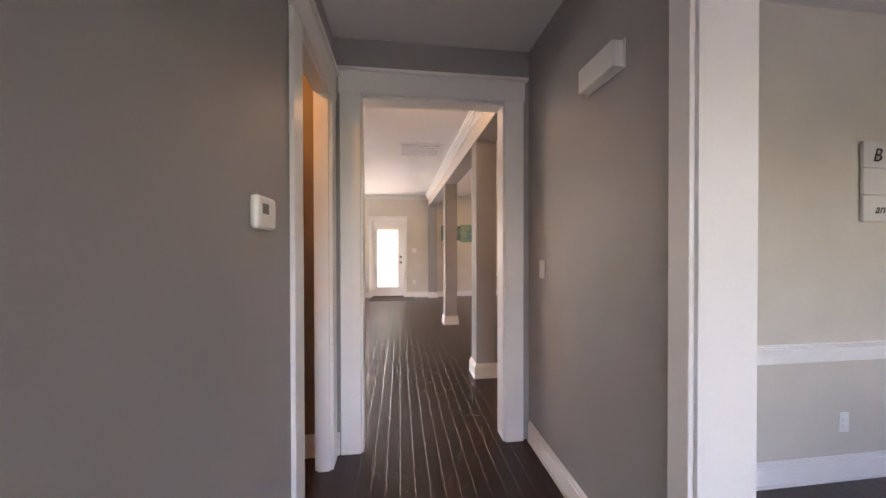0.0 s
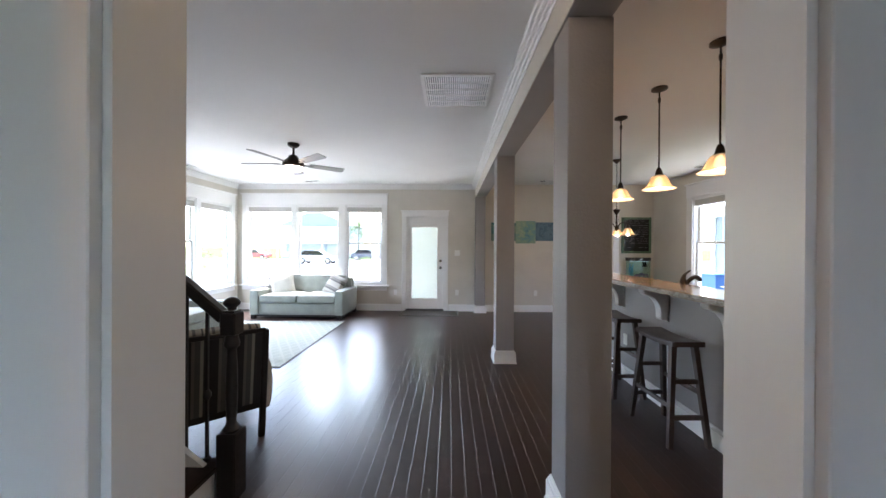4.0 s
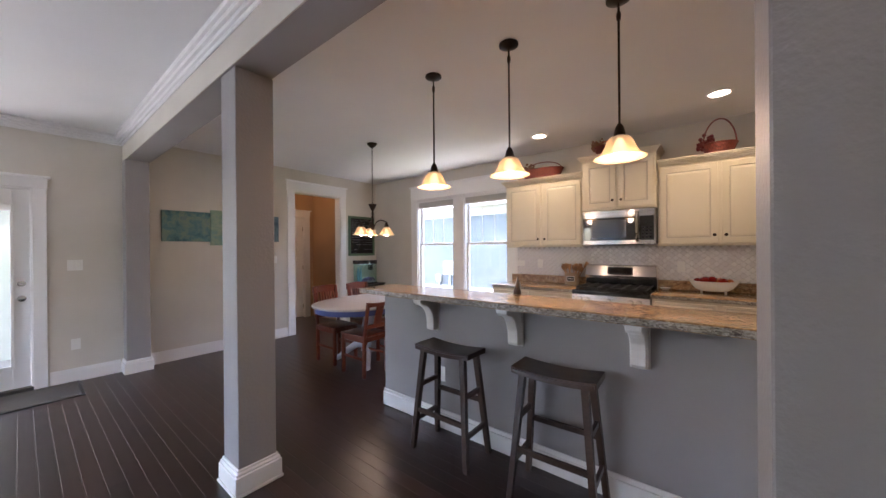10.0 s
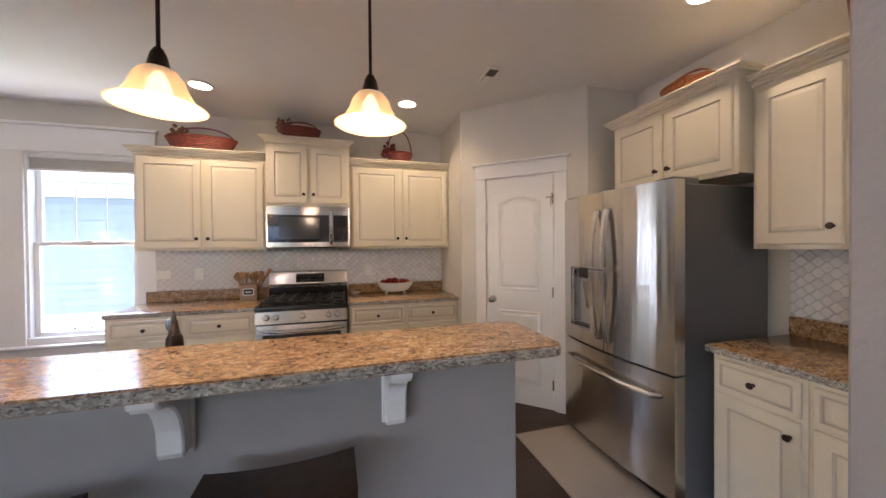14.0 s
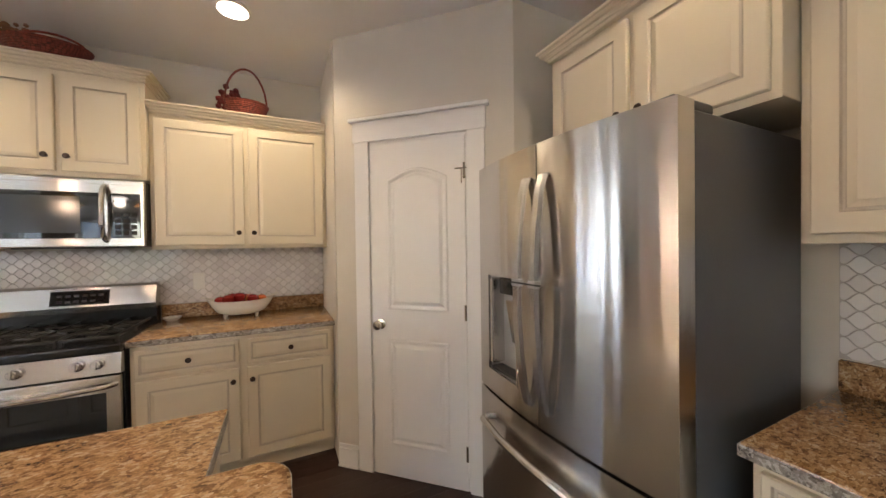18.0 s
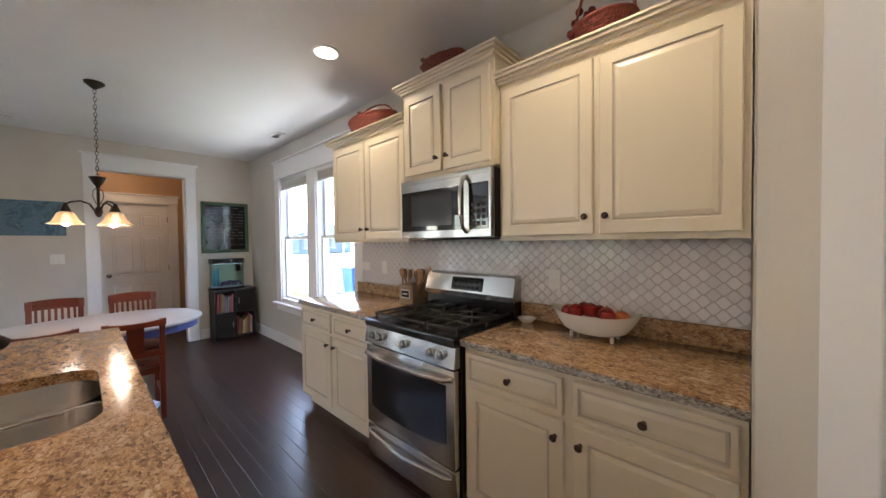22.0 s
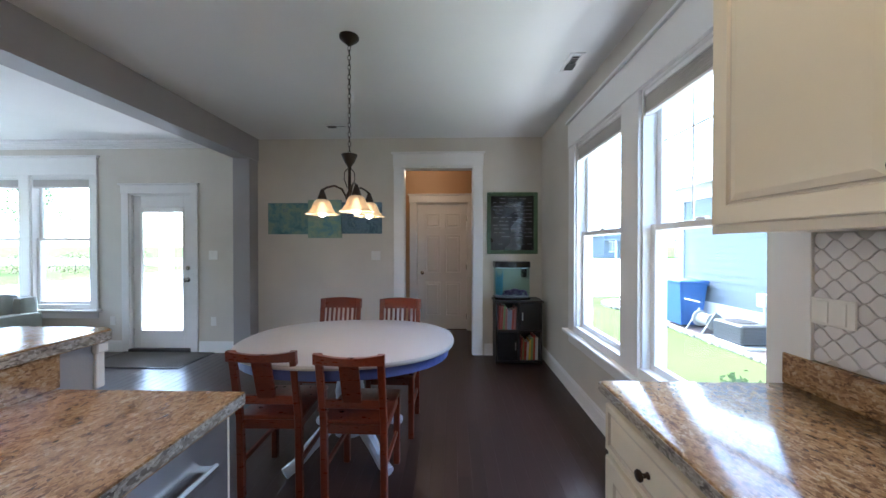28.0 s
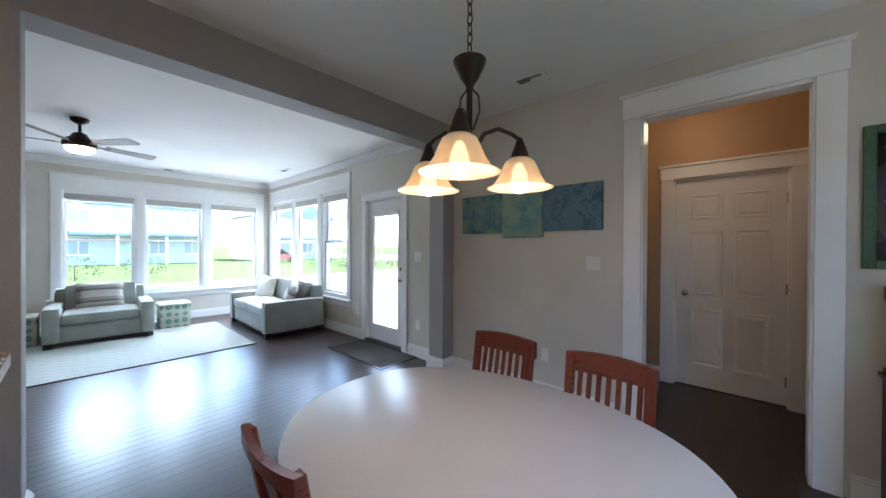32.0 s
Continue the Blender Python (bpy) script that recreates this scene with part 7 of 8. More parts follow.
def pillow_bm(w, h, t):
    bm = bmesh.new()
    n = 10
    grid = [[[None] * (n + 1) for _ in range(n + 1)] for _ in range(2)]
    for s in range(2):
        for i in range(n + 1):
            for j in range(n + 1):
                u, v = 2 * i / n - 1, 2 * j / n - 1
                edge = max(abs(u), abs(v)) > 0.999
                if s and edge:
                    grid[1][i][j] = grid[0][i][j]
                    continue
                pinch = 1 - 0.06 * (1 - abs(u * v)) * max(abs(u), abs(v)) ** 4
                z = 0 if edge else (1 if s else -1) * t / 2 * ((1 - u ** 4) * (1 - v ** 4)) ** 0.6
                grid[s][i][j] = bm.verts.new((u * w / 2 * pinch, v * h / 2 * pinch, z))
    for s in range(2):
        for i in range(n):
            for j in range(n):
                q = (grid[s][i][j], grid[s][i + 1][j], grid[s][i + 1][j + 1], grid[s][i][j + 1])
                bm.faces.new(q if s else q[::-1])
    return bm


def sofa(name, label, category, m, w, d, seats, back_h=0.76, arm_h=0.58, arm_w=0.17):
    """Local front is -y; the back rests along +y."""
    t = thing(name, label, category)
    t.matrix_world = m
    hx, hy = w / 2, d / 2
    part("base", soft_box(-hx + 0.02, hx - 0.02, -hy + 0.04, hy, 0.075, 0.30, 0.02), SOFA, t, "", True)
    for s in (-1, 1):
        x0, x1 = sorted((s * hx, s * (hx - arm_w)))
        part("arm", soft_box(x0, x1, -hy, hy - 0.02, 0.075, arm_h, 0.030), SOFA, t, "", True)
    part("backrest", soft_box(-hx + arm_w * 0.4, hx - arm_w * 0.4, hy - 0.20, hy, 0.20, back_h, 0.05), SOFA, t, "", True)
    sw = (w - 2 * arm_w) / seats
    for k in range(seats):
        x0 = -hx + arm_w + k * sw
        part("seat_cushion", soft_box(x0 + 0.004, x0 + sw - 0.004, -hy + 0.01, hy - 0.16, 0.30, 0.45, 0.035, 0.02), SOFA, t, "", True)
    bm = soft_box(-hx + arm_w + 0.004, hx - arm_w - 0.004, -0.09, 0.09, -0.20, 0.19, 0.05)
    bmesh.ops.transform(bm, matrix=pose(0, hy - 0.23, 0.60, -9), verts=bm.verts[:])
    part("back_cushion", bm, SOFA, t, "", True)
    for x0, x1, y0, y1 in ((-hx + 0.05, hx - 0.05, -hy + 0.05, -hy + 0.09), (-hx + 0.05, hx - 0.05, hy - 0.09, hy - 0.05), (-hx + 0.03, -hx + 0.07, -hy + 0.09, hy - 0.09), (hx - 0.07, hx - 0.03, -hy + 0.09, hy - 0.09)):
        part("plinth_rail", boxes((x0, x1, y0, y1, 0.045, 0.078, 0.003)), BLACKWOOD, t, "dark wood rail")
    for sx in (-1, 1):
        for sy in (-1, 1):
            part("foot", boxes((sx * (hx - 0.06) - 0.042, sx * (hx - 0.06) + 0.042, sy * (hy - 0.06) - 0.042, sy * (hy - 0.06) + 0.042, 0.0, 0.078, 0.006)), BLACKWOOD, t, "dark wood foot")
    return t


LS = pose(-1.37, 10.09, 0, 0, 0, -1)
sofa("loveseat", "grey-green fabric loveseat with two seat cushions", "sofa", LS, 1.79, 0.94, 2, 0.74, 0.54)
AC = pose(-2.42, 8.02, 0, 0, 0, 88)
sofa("armchair", "wide grey-green fabric armchair below the windows", "armchair", AC, 1.12, 0.94, 1, 0.74, 0.54)


def cushion(label, m, mat, w=0.46, h=0.40, t=0.15):
    c = thing("throw_pillow", label, "cushion", 0, 0, 0, 0, "throw pillows")
    c.matrix_world = m
    part("cover", pillow_bm(w, h, t), mat, c, "", True)


cushion("grey and white striped throw pillow on the armchair", AC @ pose(-0.02, 0.06, 0.63, 68, 0, 4), PILLOW, 0.52, 0.40)
cushion("striped throw pillow on the loveseat", LS @ pose(0.56, 0.03, 0.60, 62, 18, -25), PILLOW, 0.42, 0.42)
cushion("cream patterned throw pillow on the loveseat", LS @ pose(-0.50, 0.02, 0.60, 62, -10, 22), PALEPILLOW, 0.44, 0.42)
cushion("striped throw pillow behind the cream one", LS @ pose(-0.66, 0.10, 0.60, 66, 12, 30), PILLOW, 0.40, 0.40)


def rug_mat():
    """Flat weave with a faint pale lattice of stretched diamonds."""
    m, nt, b = material("pale_lattice_rug", (0.42, 0.45, 0.41), 0.95)
    lines = []
    for flip in (1, -1):
        w = nt.nodes.new("ShaderNodeTexWave")
        w.wave_type, w.bands_direction = "BANDS", "DIAGONAL"
        w.inputs["Scale"].default_value, w.inputs["Distortion"].default_value, w.inputs["Detail"].default_value = 1.0, 0.6, 1
        nt.links.new(coords(nt, (4.6 * flip, 2.8, 0)), w.inputs["Vector"])
        lines.append(ramp(nt, w.outputs["Fac"], [(0.80, (0.0, 0.0, 0.0)), (0.93, (1.0, 1.0, 1.0))]))
    both = blend(nt, lines[0], lines[1], 1.0, "LIGHTEN")
    fine = noise_of(nt, coords(nt), 320, 2)
    base = ramp(nt, fine, [(0.3, (0.36, 0.39, 0.35)), (0.7, (0.43, 0.46, 0.42))])
    nt.links.new(blend(nt, base, (0.46, 0.485, 0.44), both), b.inputs["Base Color"])
    bump(nt, b, fine, 0.4, 0.004)
    return m


rug = thing("area_rug", "pale sage area rug with a woven zigzag and dark edge", "rug", -1.385, 8.30, 0.001)
part("rug_field", boxes((-0.975, 0.975, -1.155, 1.155, 0, 0.012, 0.003)), rug_mat(), rug)
part("border", boxes((-0.99, -0.975, -1.17, 1.17, 0, 0.010), (0.975, 0.99, -1.17, 1.17, 0, 0.010), (-0.975, 0.975, -1.17, -1.155, 0, 0.010), (-0.975, 0.975, 1.155, 1.17, 0, 0.010)), BLACKWOOD, rug, "dark bound edge")
dm = thing("door_mat", "long brown door mat at the patio door", "mat", 1.09, 10.33, 0.001)
part("mat_field", boxes((-0.57, 0.57, -0.27, 0.27, 0, 0.010, 0.003)), painted("brown_mat_fibre", (0.075, 0.062, 0.050), 0.95, 400, 0.9, 0.2), dm)
part("border", boxes((-0.59, 0.59, -0.285, -0.27, 0, 0.008), (-0.59, 0.59, 0.27, 0.285, 0, 0.008), (-0.59, -0.57, -0.27, 0.27, 0, 0.008), (0.57, 0.59, -0.27, 0.27, 0, 0.008)), BLACK, dm)


def ikat():
    m, nt, b = material("green_medallion_fabric", (0.3, 0.45, 0.35), 0.85)
    v = coords(nt, (9, 9, 9))
    vo = nt.nodes.new("ShaderNodeTexVoronoi")
    vo.feature, vo.inputs["Randomness"].default_value, vo.inputs["Scale"].default_value = "F1", 0.15, 1.0
    nt.links.new(v, vo.inputs["Vector"])
    nt.links.new(ramp(nt, vo.outputs["Distance"], [(0.18, (0.52, 0.54, 0.46)), (0.24, (0.18, 0.32, 0.24)), (0.40, (0.18, 0.32, 0.24)), (0.46, (0.52, 0.54, 0.46))]), b.inputs["Base Color"])
    return m


IKAT = ikat()
for y in (8.88, 7.20):
    o = thing("ottoman", "green medallion patterned storage cube", "ottoman", -2.55, y, 0, 0, "storage ottomans")
    part("box", boxes((-0.20, 0.20, -0.20, 0.20, 0.012, 0.34, 0.012), seg=2), IKAT, o, "", True)
    part("lid", boxes((-0.21, 0.21, -0.21, 0.21, 0.342, 0.41, 0.018), seg=2), IKAT, o, "", True)
    for sx in (-0.17, 0.17):
        for sy in (-0.17, 0.17):
            part("foot", boxes((sx - 0.015, sx + 0.015, sy - 0.015, sy + 0.015, 0, 0.014)), BLACK, o)

# striped occasional chair by the stairs
# Back panel: the striped fabric with its shade put into darker colours.
STRIPE, _n = striped("shaded_back_striped_fabric", [(0.0, (0.02, 0.02, 0.022)), (0.30, (0.02, 0.02, 0.022)), (0.32, (0.20, 0.19, 0.165)), (0.42, (0.20, 0.19, 0.165)), (0.44, (0.06, 0.06, 0.06)), (0.62, (0.06, 0.06, 0.06)), (0.64, (0.10, 0.095, 0.085)), (0.74, (0.10, 0.095, 0.085)), (0.76, (0.02, 0.02, 0.022)), (1.0, (0.02, 0.02, 0.022))], "X", 6.5)
SIDESTRIPE, _n = striped("cream_side_striped_fabric", [(0.0, (0.36, 0.33, 0.28)), (0.55, (0.36, 0.33, 0.28)), (0.60, (0.08, 0.08, 0.075)), (0.72, (0.08, 0.08, 0.075)), (0.77, (0.26, 0.24, 0.20)), (1.0, (0.36, 0.33, 0.28))], "Y", 7.0)
oc = thing("occasional_chair", "black-framed armchair in dark striped fabric", "armchair")
oc.matrix_world = pose(-0.258, 5.786, 0, 0, 0, 222) @ Matrix.Diagonal((0.92, 1.0, 0.93, 1.0))
CREAMSTRIPE, _n = striped("cream_dark_striped_fabric", [(0.0, (0.34, 0.31, 0.26)), (0.40, (0.34, 0.31, 0.26)), (0.43, (0.05, 0.05, 0.05)), (0.50, (0.05, 0.05, 0.05)), (0.53, (0.27, 0.25, 0.21)), (0.80, (0.27, 0.25, 0.21)), (0.83, (0.10, 0.095, 0.09)), (0.95, (0.10, 0.095, 0.09)), (1.0, (0.34, 0.31, 0.26))], "X", 9.0)
part("seat_cushion", soft_box(-0.30, 0.30, -0.36, 0.22, 0.30, 0.46, 0.04, 0.02), CREAMSTRIPE, oc, "", True)
bm = soft_box(-0.325, 0.325, -0.065, 0.065, -0.27, 0.30, 0.05)
bmesh.ops.transform(bm, matrix=pose(0, 0.285, 0.59, -8), verts=bm.verts[:])
part("back_cushion", bm, CREAMSTRIPE, oc, "", True)
for sx in (-1, 1):
    b = bmesh.new()
    board(b, (sx * 0.335, 0.28, 0.0), (sx * 0.335, 0.385, 0.845), 0.045, 0.045)
    part("back_post", b, BLACKWOOD, oc)
    b = bmesh.new()
    board(b, (sx * 0.335, -0.34, 0.0), (sx * 0.335, -0.34, 0.60), 0.045, 0.045)
    part("front_leg", b, BLACKWOOD, oc)
    b = bmesh.new()
    board(b, (sx * 0.335, -0.37, 0.61), (sx * 0.335, 0.36, 0.63), 0.06, 0.03)
    part("armrest", b, BLACKWOOD, oc)
    bm = soft_box(-0.05, 0.05, -0.33, 0.30, 0.20, 0.60, 0.04)
    for v in bm.verts:
        v.co.x *= 1.0 + 0.5 * math.sin(max(0.0, min(1.0, (v.co.z - 0.2) / 0.4)) * math.pi)
    bmesh.ops.transform(bm, matrix=pose(sx * 0.355, 0, 0), verts=bm.verts[:])
    part("side_panel", bm, SIDESTRIPE, oc, "cream fabric side with dark lines", True)
b = bmesh.new()
board(b, (-0.335, 0.385, 0.835), (0.335, 0.385, 0.835), 0.03, 0.045)
part("top_rail", b, BLACKWOOD, oc)
b = bmesh.new()
board(b, (-0.335, 0.31, 0.27), (0.335, 0.31, 0.27), 0.03, 0.06)
part("lower_rail", b, BLACKWOOD, oc)
bm = boxes((-0.31, 0.31, -0.008, 0.008, -0.27, 0.27))
bmesh.ops.transform(bm, matrix=pose(0, 0.365, 0.56, -8), verts=bm.verts[:])
part("back_panel", bm, STRIPE, oc, "striped back panel with shade in its colour")

# stairs with iron balusters
stair = thing("staircase", "staircase with dark treads and white risers", "staircase", 0.25, 4.5, 0, 0, "", "structure")
RISE, RUN = 0.190, 0.230
for k in range(13):
    x1 = -RUN * k
    part("riser", boxes((x1 - 0.02, x1, -0.485, 0.645, RISE * k, RISE * (k + 1) - 0.028)), WHITE, stair)
    part("tread", boxes((x1 - RUN - 0.03, x1 + 0.028, -0.485, 0.735, RISE * (k + 1) - 0.028, RISE * (k + 1), 0.006)), FLOOR, stair)
bm = bmesh.new()
prism(bm, [(0.0, 0.0), (0.0, RISE - 0.03), (-RUN * 12.9, RISE * 13 - 0.03), (-RUN * 12.9, 0.0)], 0.645, 0.675, "y")
part("skirt_panel", bm, WHITE, stair, "white painted stair side")
nw = thing("stair_newel", "black-stained newel post with square blocks and turned shaft", "newel post", 0.325, 5.20, 0)
part("base", boxes((-0.052, 0.052, -0.052, 0.052, 0, 0.36, 0.005)), BLACKWOOD, nw)
part("shaft", lathed([(0.040, 0.36), (0.044, 0.372), (0.030, 0.392), (0.024, 0.41), (0.030, 0.55), (0.028, 0.70), (0.022, 0.80), (0.036, 0.815), (0.040, 0.83), (0.034, 0.85), (0.030, 0.88)], 20), BLACKWOOD, nw, "", True)
part("block", boxes((-0.042, 0.042, -0.042, 0.042, 0.88, 1.0, 0.006)), BLACKWOOD, nw)
part("collar", boxes((-0.034, 0.034, -0.034, 0.034, 1.0, 1.012, 0.003)), BLACKWOOD, nw)
part("finial", lathed([(0.022, 1.012), (0.022, 1.024), (0.040, 1.042), (0.042, 1.054), (0.032, 1.070), (0.016, 1.080), (0.004, 1.083)], 20), BLACKWOOD, nw, "", True)
hrail = thing("stair_rail", "black-stained sloping handrail on iron balusters", "handrail", 0.25, 5.20, 0)
SL = RISE / RUN
b = bmesh.new()
board(b, (0.04, 0, 0.965), (-2.9, 0, 0.965 + 2.94 * SL), 0.062, 0.062)
part("handrail", b, BLACKWOOD, hrail)
for k in range(24):
    x = -0.06 - 0.115 * k
    zb, zt = RISE * (int(-x / RUN) + 1), 0.96 - x * SL
    part("baluster", boxes((x - 0.007, x + 0.007, -0.007, 0.007, zb, zt)), IRON, hrail)
    if k % 2 == 0:
        part("knuckle", lathed([(0.008, -0.03), (0.020, -0.012), (0.020, 0.012), (0.008, 0.03)], 10, (x, 0, zb + 0.36)), IRON, hrail, "", True)
    part("shoe", boxes((x - 0.014, x + 0.014, -0.014, 0.014, zb, zb + 0.022, 0.003)), IRON, hrail)

# ceiling fan
fn = thing("ceiling_fan", "dark bronze five-blade ceiling fan with lit bowl", "ceiling fan", -0.565, 7.785, 0)
part("canopy", lathed([(0.075, C), (0.073, C - 0.03), (0.040, C - 0.055), (0.015, C - 0.06)], 22), BRONZE, fn, "", True)
part("downrod", tubed([(0, 0, C - 0.055), (0, 0, 2.555)], 0.014, 10), BRONZE, fn)
part("motor", lathed([(0.03, 2.57), (0.055, 2.555), (0.075, 2.52), (0.125, 2.48), (0.135, 2.46), (0.135, 2.425), (0.12, 2.41)], 28), BRONZE, fn, "", True)
part("light_bowl", lathed([(0.118, 2.41), (0.112, 2.385), (0.085, 2.362), (0.03, 2.352)], 26), material("lit_fan_bowl", (0.9, 0.88, 0.84), 0.3, emit=(1.0, 0.90, 0.78), power=0.5)[0], fn, "frosted glass bowl, lit", True)
BLADE = wood("grey_fan_blade", [(0.3, (0.10, 0.095, 0.09)), (0.7, (0.16, 0.15, 0.14))], (6, 2, 6), 0.4)
for k in range(5):
    m = pose(0, 0, 2.455, 0, 0, -36 + 72 * k)
    b = bmesh.new()
    prism(b, [(0.20, -0.050), (0.64, -0.066), (0.665, -0.05), (0.665, 0.05), (0.64, 0.066), (0.20, 0.050)], -0.004, 0.004, "z")
    bmesh.ops.transform(b, matrix=m @ pose(0, 0, 0, -11), verts=b.verts[:])
    bl = part("blade", b, BLADE, fn)
    b = boxes((0.10, 0.25, -0.018, 0.018, -0.010, -0.004, 0.002))
    bmesh.ops.transform(b, matrix=m @ pose(0, 0, 0, -11), verts=b.verts[:])
    part("blade_iron", b, BRONZE, bl)
lamp("fan_glow", "POINT", 0.3, (1.0, 0.86, 0.70), pose(-0.565, 7.785, 2.30), radius=0.08)
dml = thing("flush_ceiling_light", "lit amber glass flush-mount ceiling light", "ceiling light", 1.505, 4.52, 0)
part("pan", lathed([(0.09, C), (0.09, C - 0.018), (0.17, C - 0.022), (0.175, C - 0.03)], 28), BRONZE, dml, "", True)
part("glass_bowl", lathed([(0.172, C - 0.03), (0.165, C - 0.055), (0.13, C - 0.09), (0.07, C - 0.112), (0.02, C - 0.118)], 28), SHADE, dml, "frosted amber bowl", True)
part("finial", lathed([(0.006, C - 0.112), (0.016, C - 0.122), (0.012, C - 0.135), (0.004, C - 0.142)], 12), BRONZE, dml, "", True)
lamp("flush_glow", "POINT", 0.16, (1.0, 0.74, 0.48), pose(1.505, 4.52, C - 0.20), radius=0.08)

# hanging sign in the front dining room
sg = thing("wall_sign", "white three-board wooden sign with script words", "sign", 4.12, 3.24 - 0.002, 1.735, 180)
SIGN = painted("white_sign_board", (0.66, 0.65, 0.63), 0.6, 60, 0.2, 0.05)
for k in range(3):
    part("sign_board", boxes((-0.20, 0.20, 0.004, 0.022, -0.232 + 0.156 * k, -0.080 + 0.156 * k, 0.003)), SIGN, sg)
part("batten", boxes((-0.17, -0.14, 0, 0.004, -0.22, 0.22), (0.14, 0.17, 0, 0.004, -0.22, 0.22)), BLACKWOOD, sg)


def lettering(text, x, z, size):
    cu = bpy.data.curves.new("lettering", "FONT")
    cu.body, cu.size, cu.extrude, cu.shear = text, size, 0.0008, 0.3
    tmp = bpy.data.objects.new("lettering", cu)
    scene.collection.objects.link(tmp)
    me = bpy.data.meshes.new_from_object(tmp.evaluated_get(bpy.context.evaluated_depsgraph_get()))
    bpy.data.objects.remove(tmp)
    me.materials.clear()
    me.materials.append(BLACK)
    ob = new("lettering", me)
    ob.parent = sg
    ob.matrix_local = pose(x, 0.0228, z, 90, 0, 180)


lettering("B", 0.14, 0.115, 0.11)
lettering("an", 0.12, -0.185, 0.075)

# ---- outside ----
def grass_mat():
    m, nt, b = material("lawn_grass", (0.07, 0.12, 0.03), 0.9)
    v = place_coords(nt)
    big, fine = noise_of(nt, v, 0.6, 4), noise_of(nt, v, 40, 3)
    a = ramp(nt, big, [(0.3, (0.066, 0.092, 0.036)), (0.7, (0.092, 0.118, 0.050))])
    nt.links.new(blend(nt, a, ramp(nt, fine, [(0.3, (0.35, 0.35, 0.35)), (0.7, (0.65, 0.65, 0.65))]), 0.7, "OVERLAY"), b.inputs["Base Color"])
    b.inputs["Specular IOR Level"].default_value = 0.0
    bump(nt, b, fine, 0.6, 0.03)
    return m


LAWN = grass_mat()
ASPHALT = painted("asphalt", (0.24, 0.235, 0.23), 0.9, 30, 0.4, 0.12)
CONCRETE = painted("pale_concrete", (0.36, 0.355, 0.345), 0.85, 25, 0.3, 0.08)
BLUE = painted("blue_lap_siding_paint", (0.165, 0.19, 0.215), 0.6, 40, 0.1, 0.05)
PALE = painted("white_lap_siding_paint", (0.46, 0.50, 0.47), 0.6, 40, 0.1, 0.03)
ROOFING = painted("grey_shingle_roof", (0.12, 0.115, 0.11), 0.9, 12, 0.6, 0.2)
FARGLASS = material("far_window_glass", (0.32, 0.35, 0.38), 0.15)[0]
# Far roofs: distance haze put into a paler, bluer shingle colour.
FARROOF = painted("hazed_far_shingles", (0.20, 0.225, 0.26), 0.9, 6, 0.3, 0.1)
GZ = -0.45
struct("ground", "mown green lawn reaching to the distance", "ground", boxes((-1500, 1500, -1500, 1500, GZ - 0.4, GZ)), LAWN)
struct("road", "grey asphalt street beyond the lawn", "road", boxes((-80, 90, 37.0, 55.0, GZ, GZ + 0.021)), ASPHALT)
struct("garden_bed", "dark mulch strip beside the blue house", "garden bed", boxes((9.62, 10.42, 0.0, 15.2, GZ, GZ + 0.02)), painted("dark_mulch", (0.10, 0.08, 0.07), 0.9, 18, 0.8, 0.4))
struct("pavement", "pale concrete drive and walks round the house", "pavement", boxes((-15.5, -3.35, -80, 35.5, GZ, GZ + 0.03), (-3.35, 1.6, 12.72, 35.5, GZ, GZ + 0.03), (1.6, 90, 18.6, 35.5, GZ, GZ + 0.03)), CONCRETE)
STONE = painted("pale_edging_stone", (0.46, 0.42, 0.38), 0.85, 30, 0.6, 0.2)
edging_rng = random.Random(21)


def edging_stone(parent, x, y, big=1.0):
    b_ = boxes((-0.055 * big, 0.055 * big, -0.075 * big, 0.075 * big, 0.0, 0.08 * big, 0.022), seg=2)
    for v_ in b_.verts:
        v_.co += Vector((edging_rng.uniform(-0.008, 0.008), edging_rng.uniform(-0.008, 0.008), edging_rng.uniform(-0.006, 0.006) if v_.co.z > 0.01 else 0.0))
    part("stone", b_, STONE, parent, "", True).matrix_local = pose(x, y, 0, 0, 0, edging_rng.uniform(-18, 18))


bed_edge = thing("bed_edging", "row of pale stones edging the mulch bed", "garden edging", 9.55, 0, GZ)
for k in range(42):
    edging_stone(bed_edge, edging_rng.uniform(-0.02, 0.02), 8.4 + 0.162 * k)
round_bed = thing("round_bed_edging", "ring of pale stones round a small planted bed", "garden edging", 10.25, 16.6, GZ)
part("soil", lathed([(0.86, 0.0), (0.80, 0.05), (0.3, 0.09)], 28), bpy.data.materials["dark_mulch"], round_bed, "dark mulch")
for k in range(30):
    edging_stone(round_bed, 0.90 * math.cos(k * math.pi / 15), 0.90 * math.sin(k * math.pi / 15), 1.15)


def siding(parent, m, width, z0, z1, mat, lap=0.155):
    """Lap boards as single pieces, each tilted a little out at the foot."""
    mesh = None
    n = int((z1 - z0) / lap)
    for k in range(n):
        if mesh is None:
            bm = bmesh.new()
            prism(bm, [(0.0, 0.0), (0.022, 0.0), (0.006, lap + 0.012), (0.0, lap + 0.012)], 0.0, width, "x")
            mesh = mesh_of("siding_board", bm, mat)
        ob = new("siding_board", mesh)
        ob.parent = parent
        ob.matrix_local = m @ pose(0, 0, z0 + k * lap)


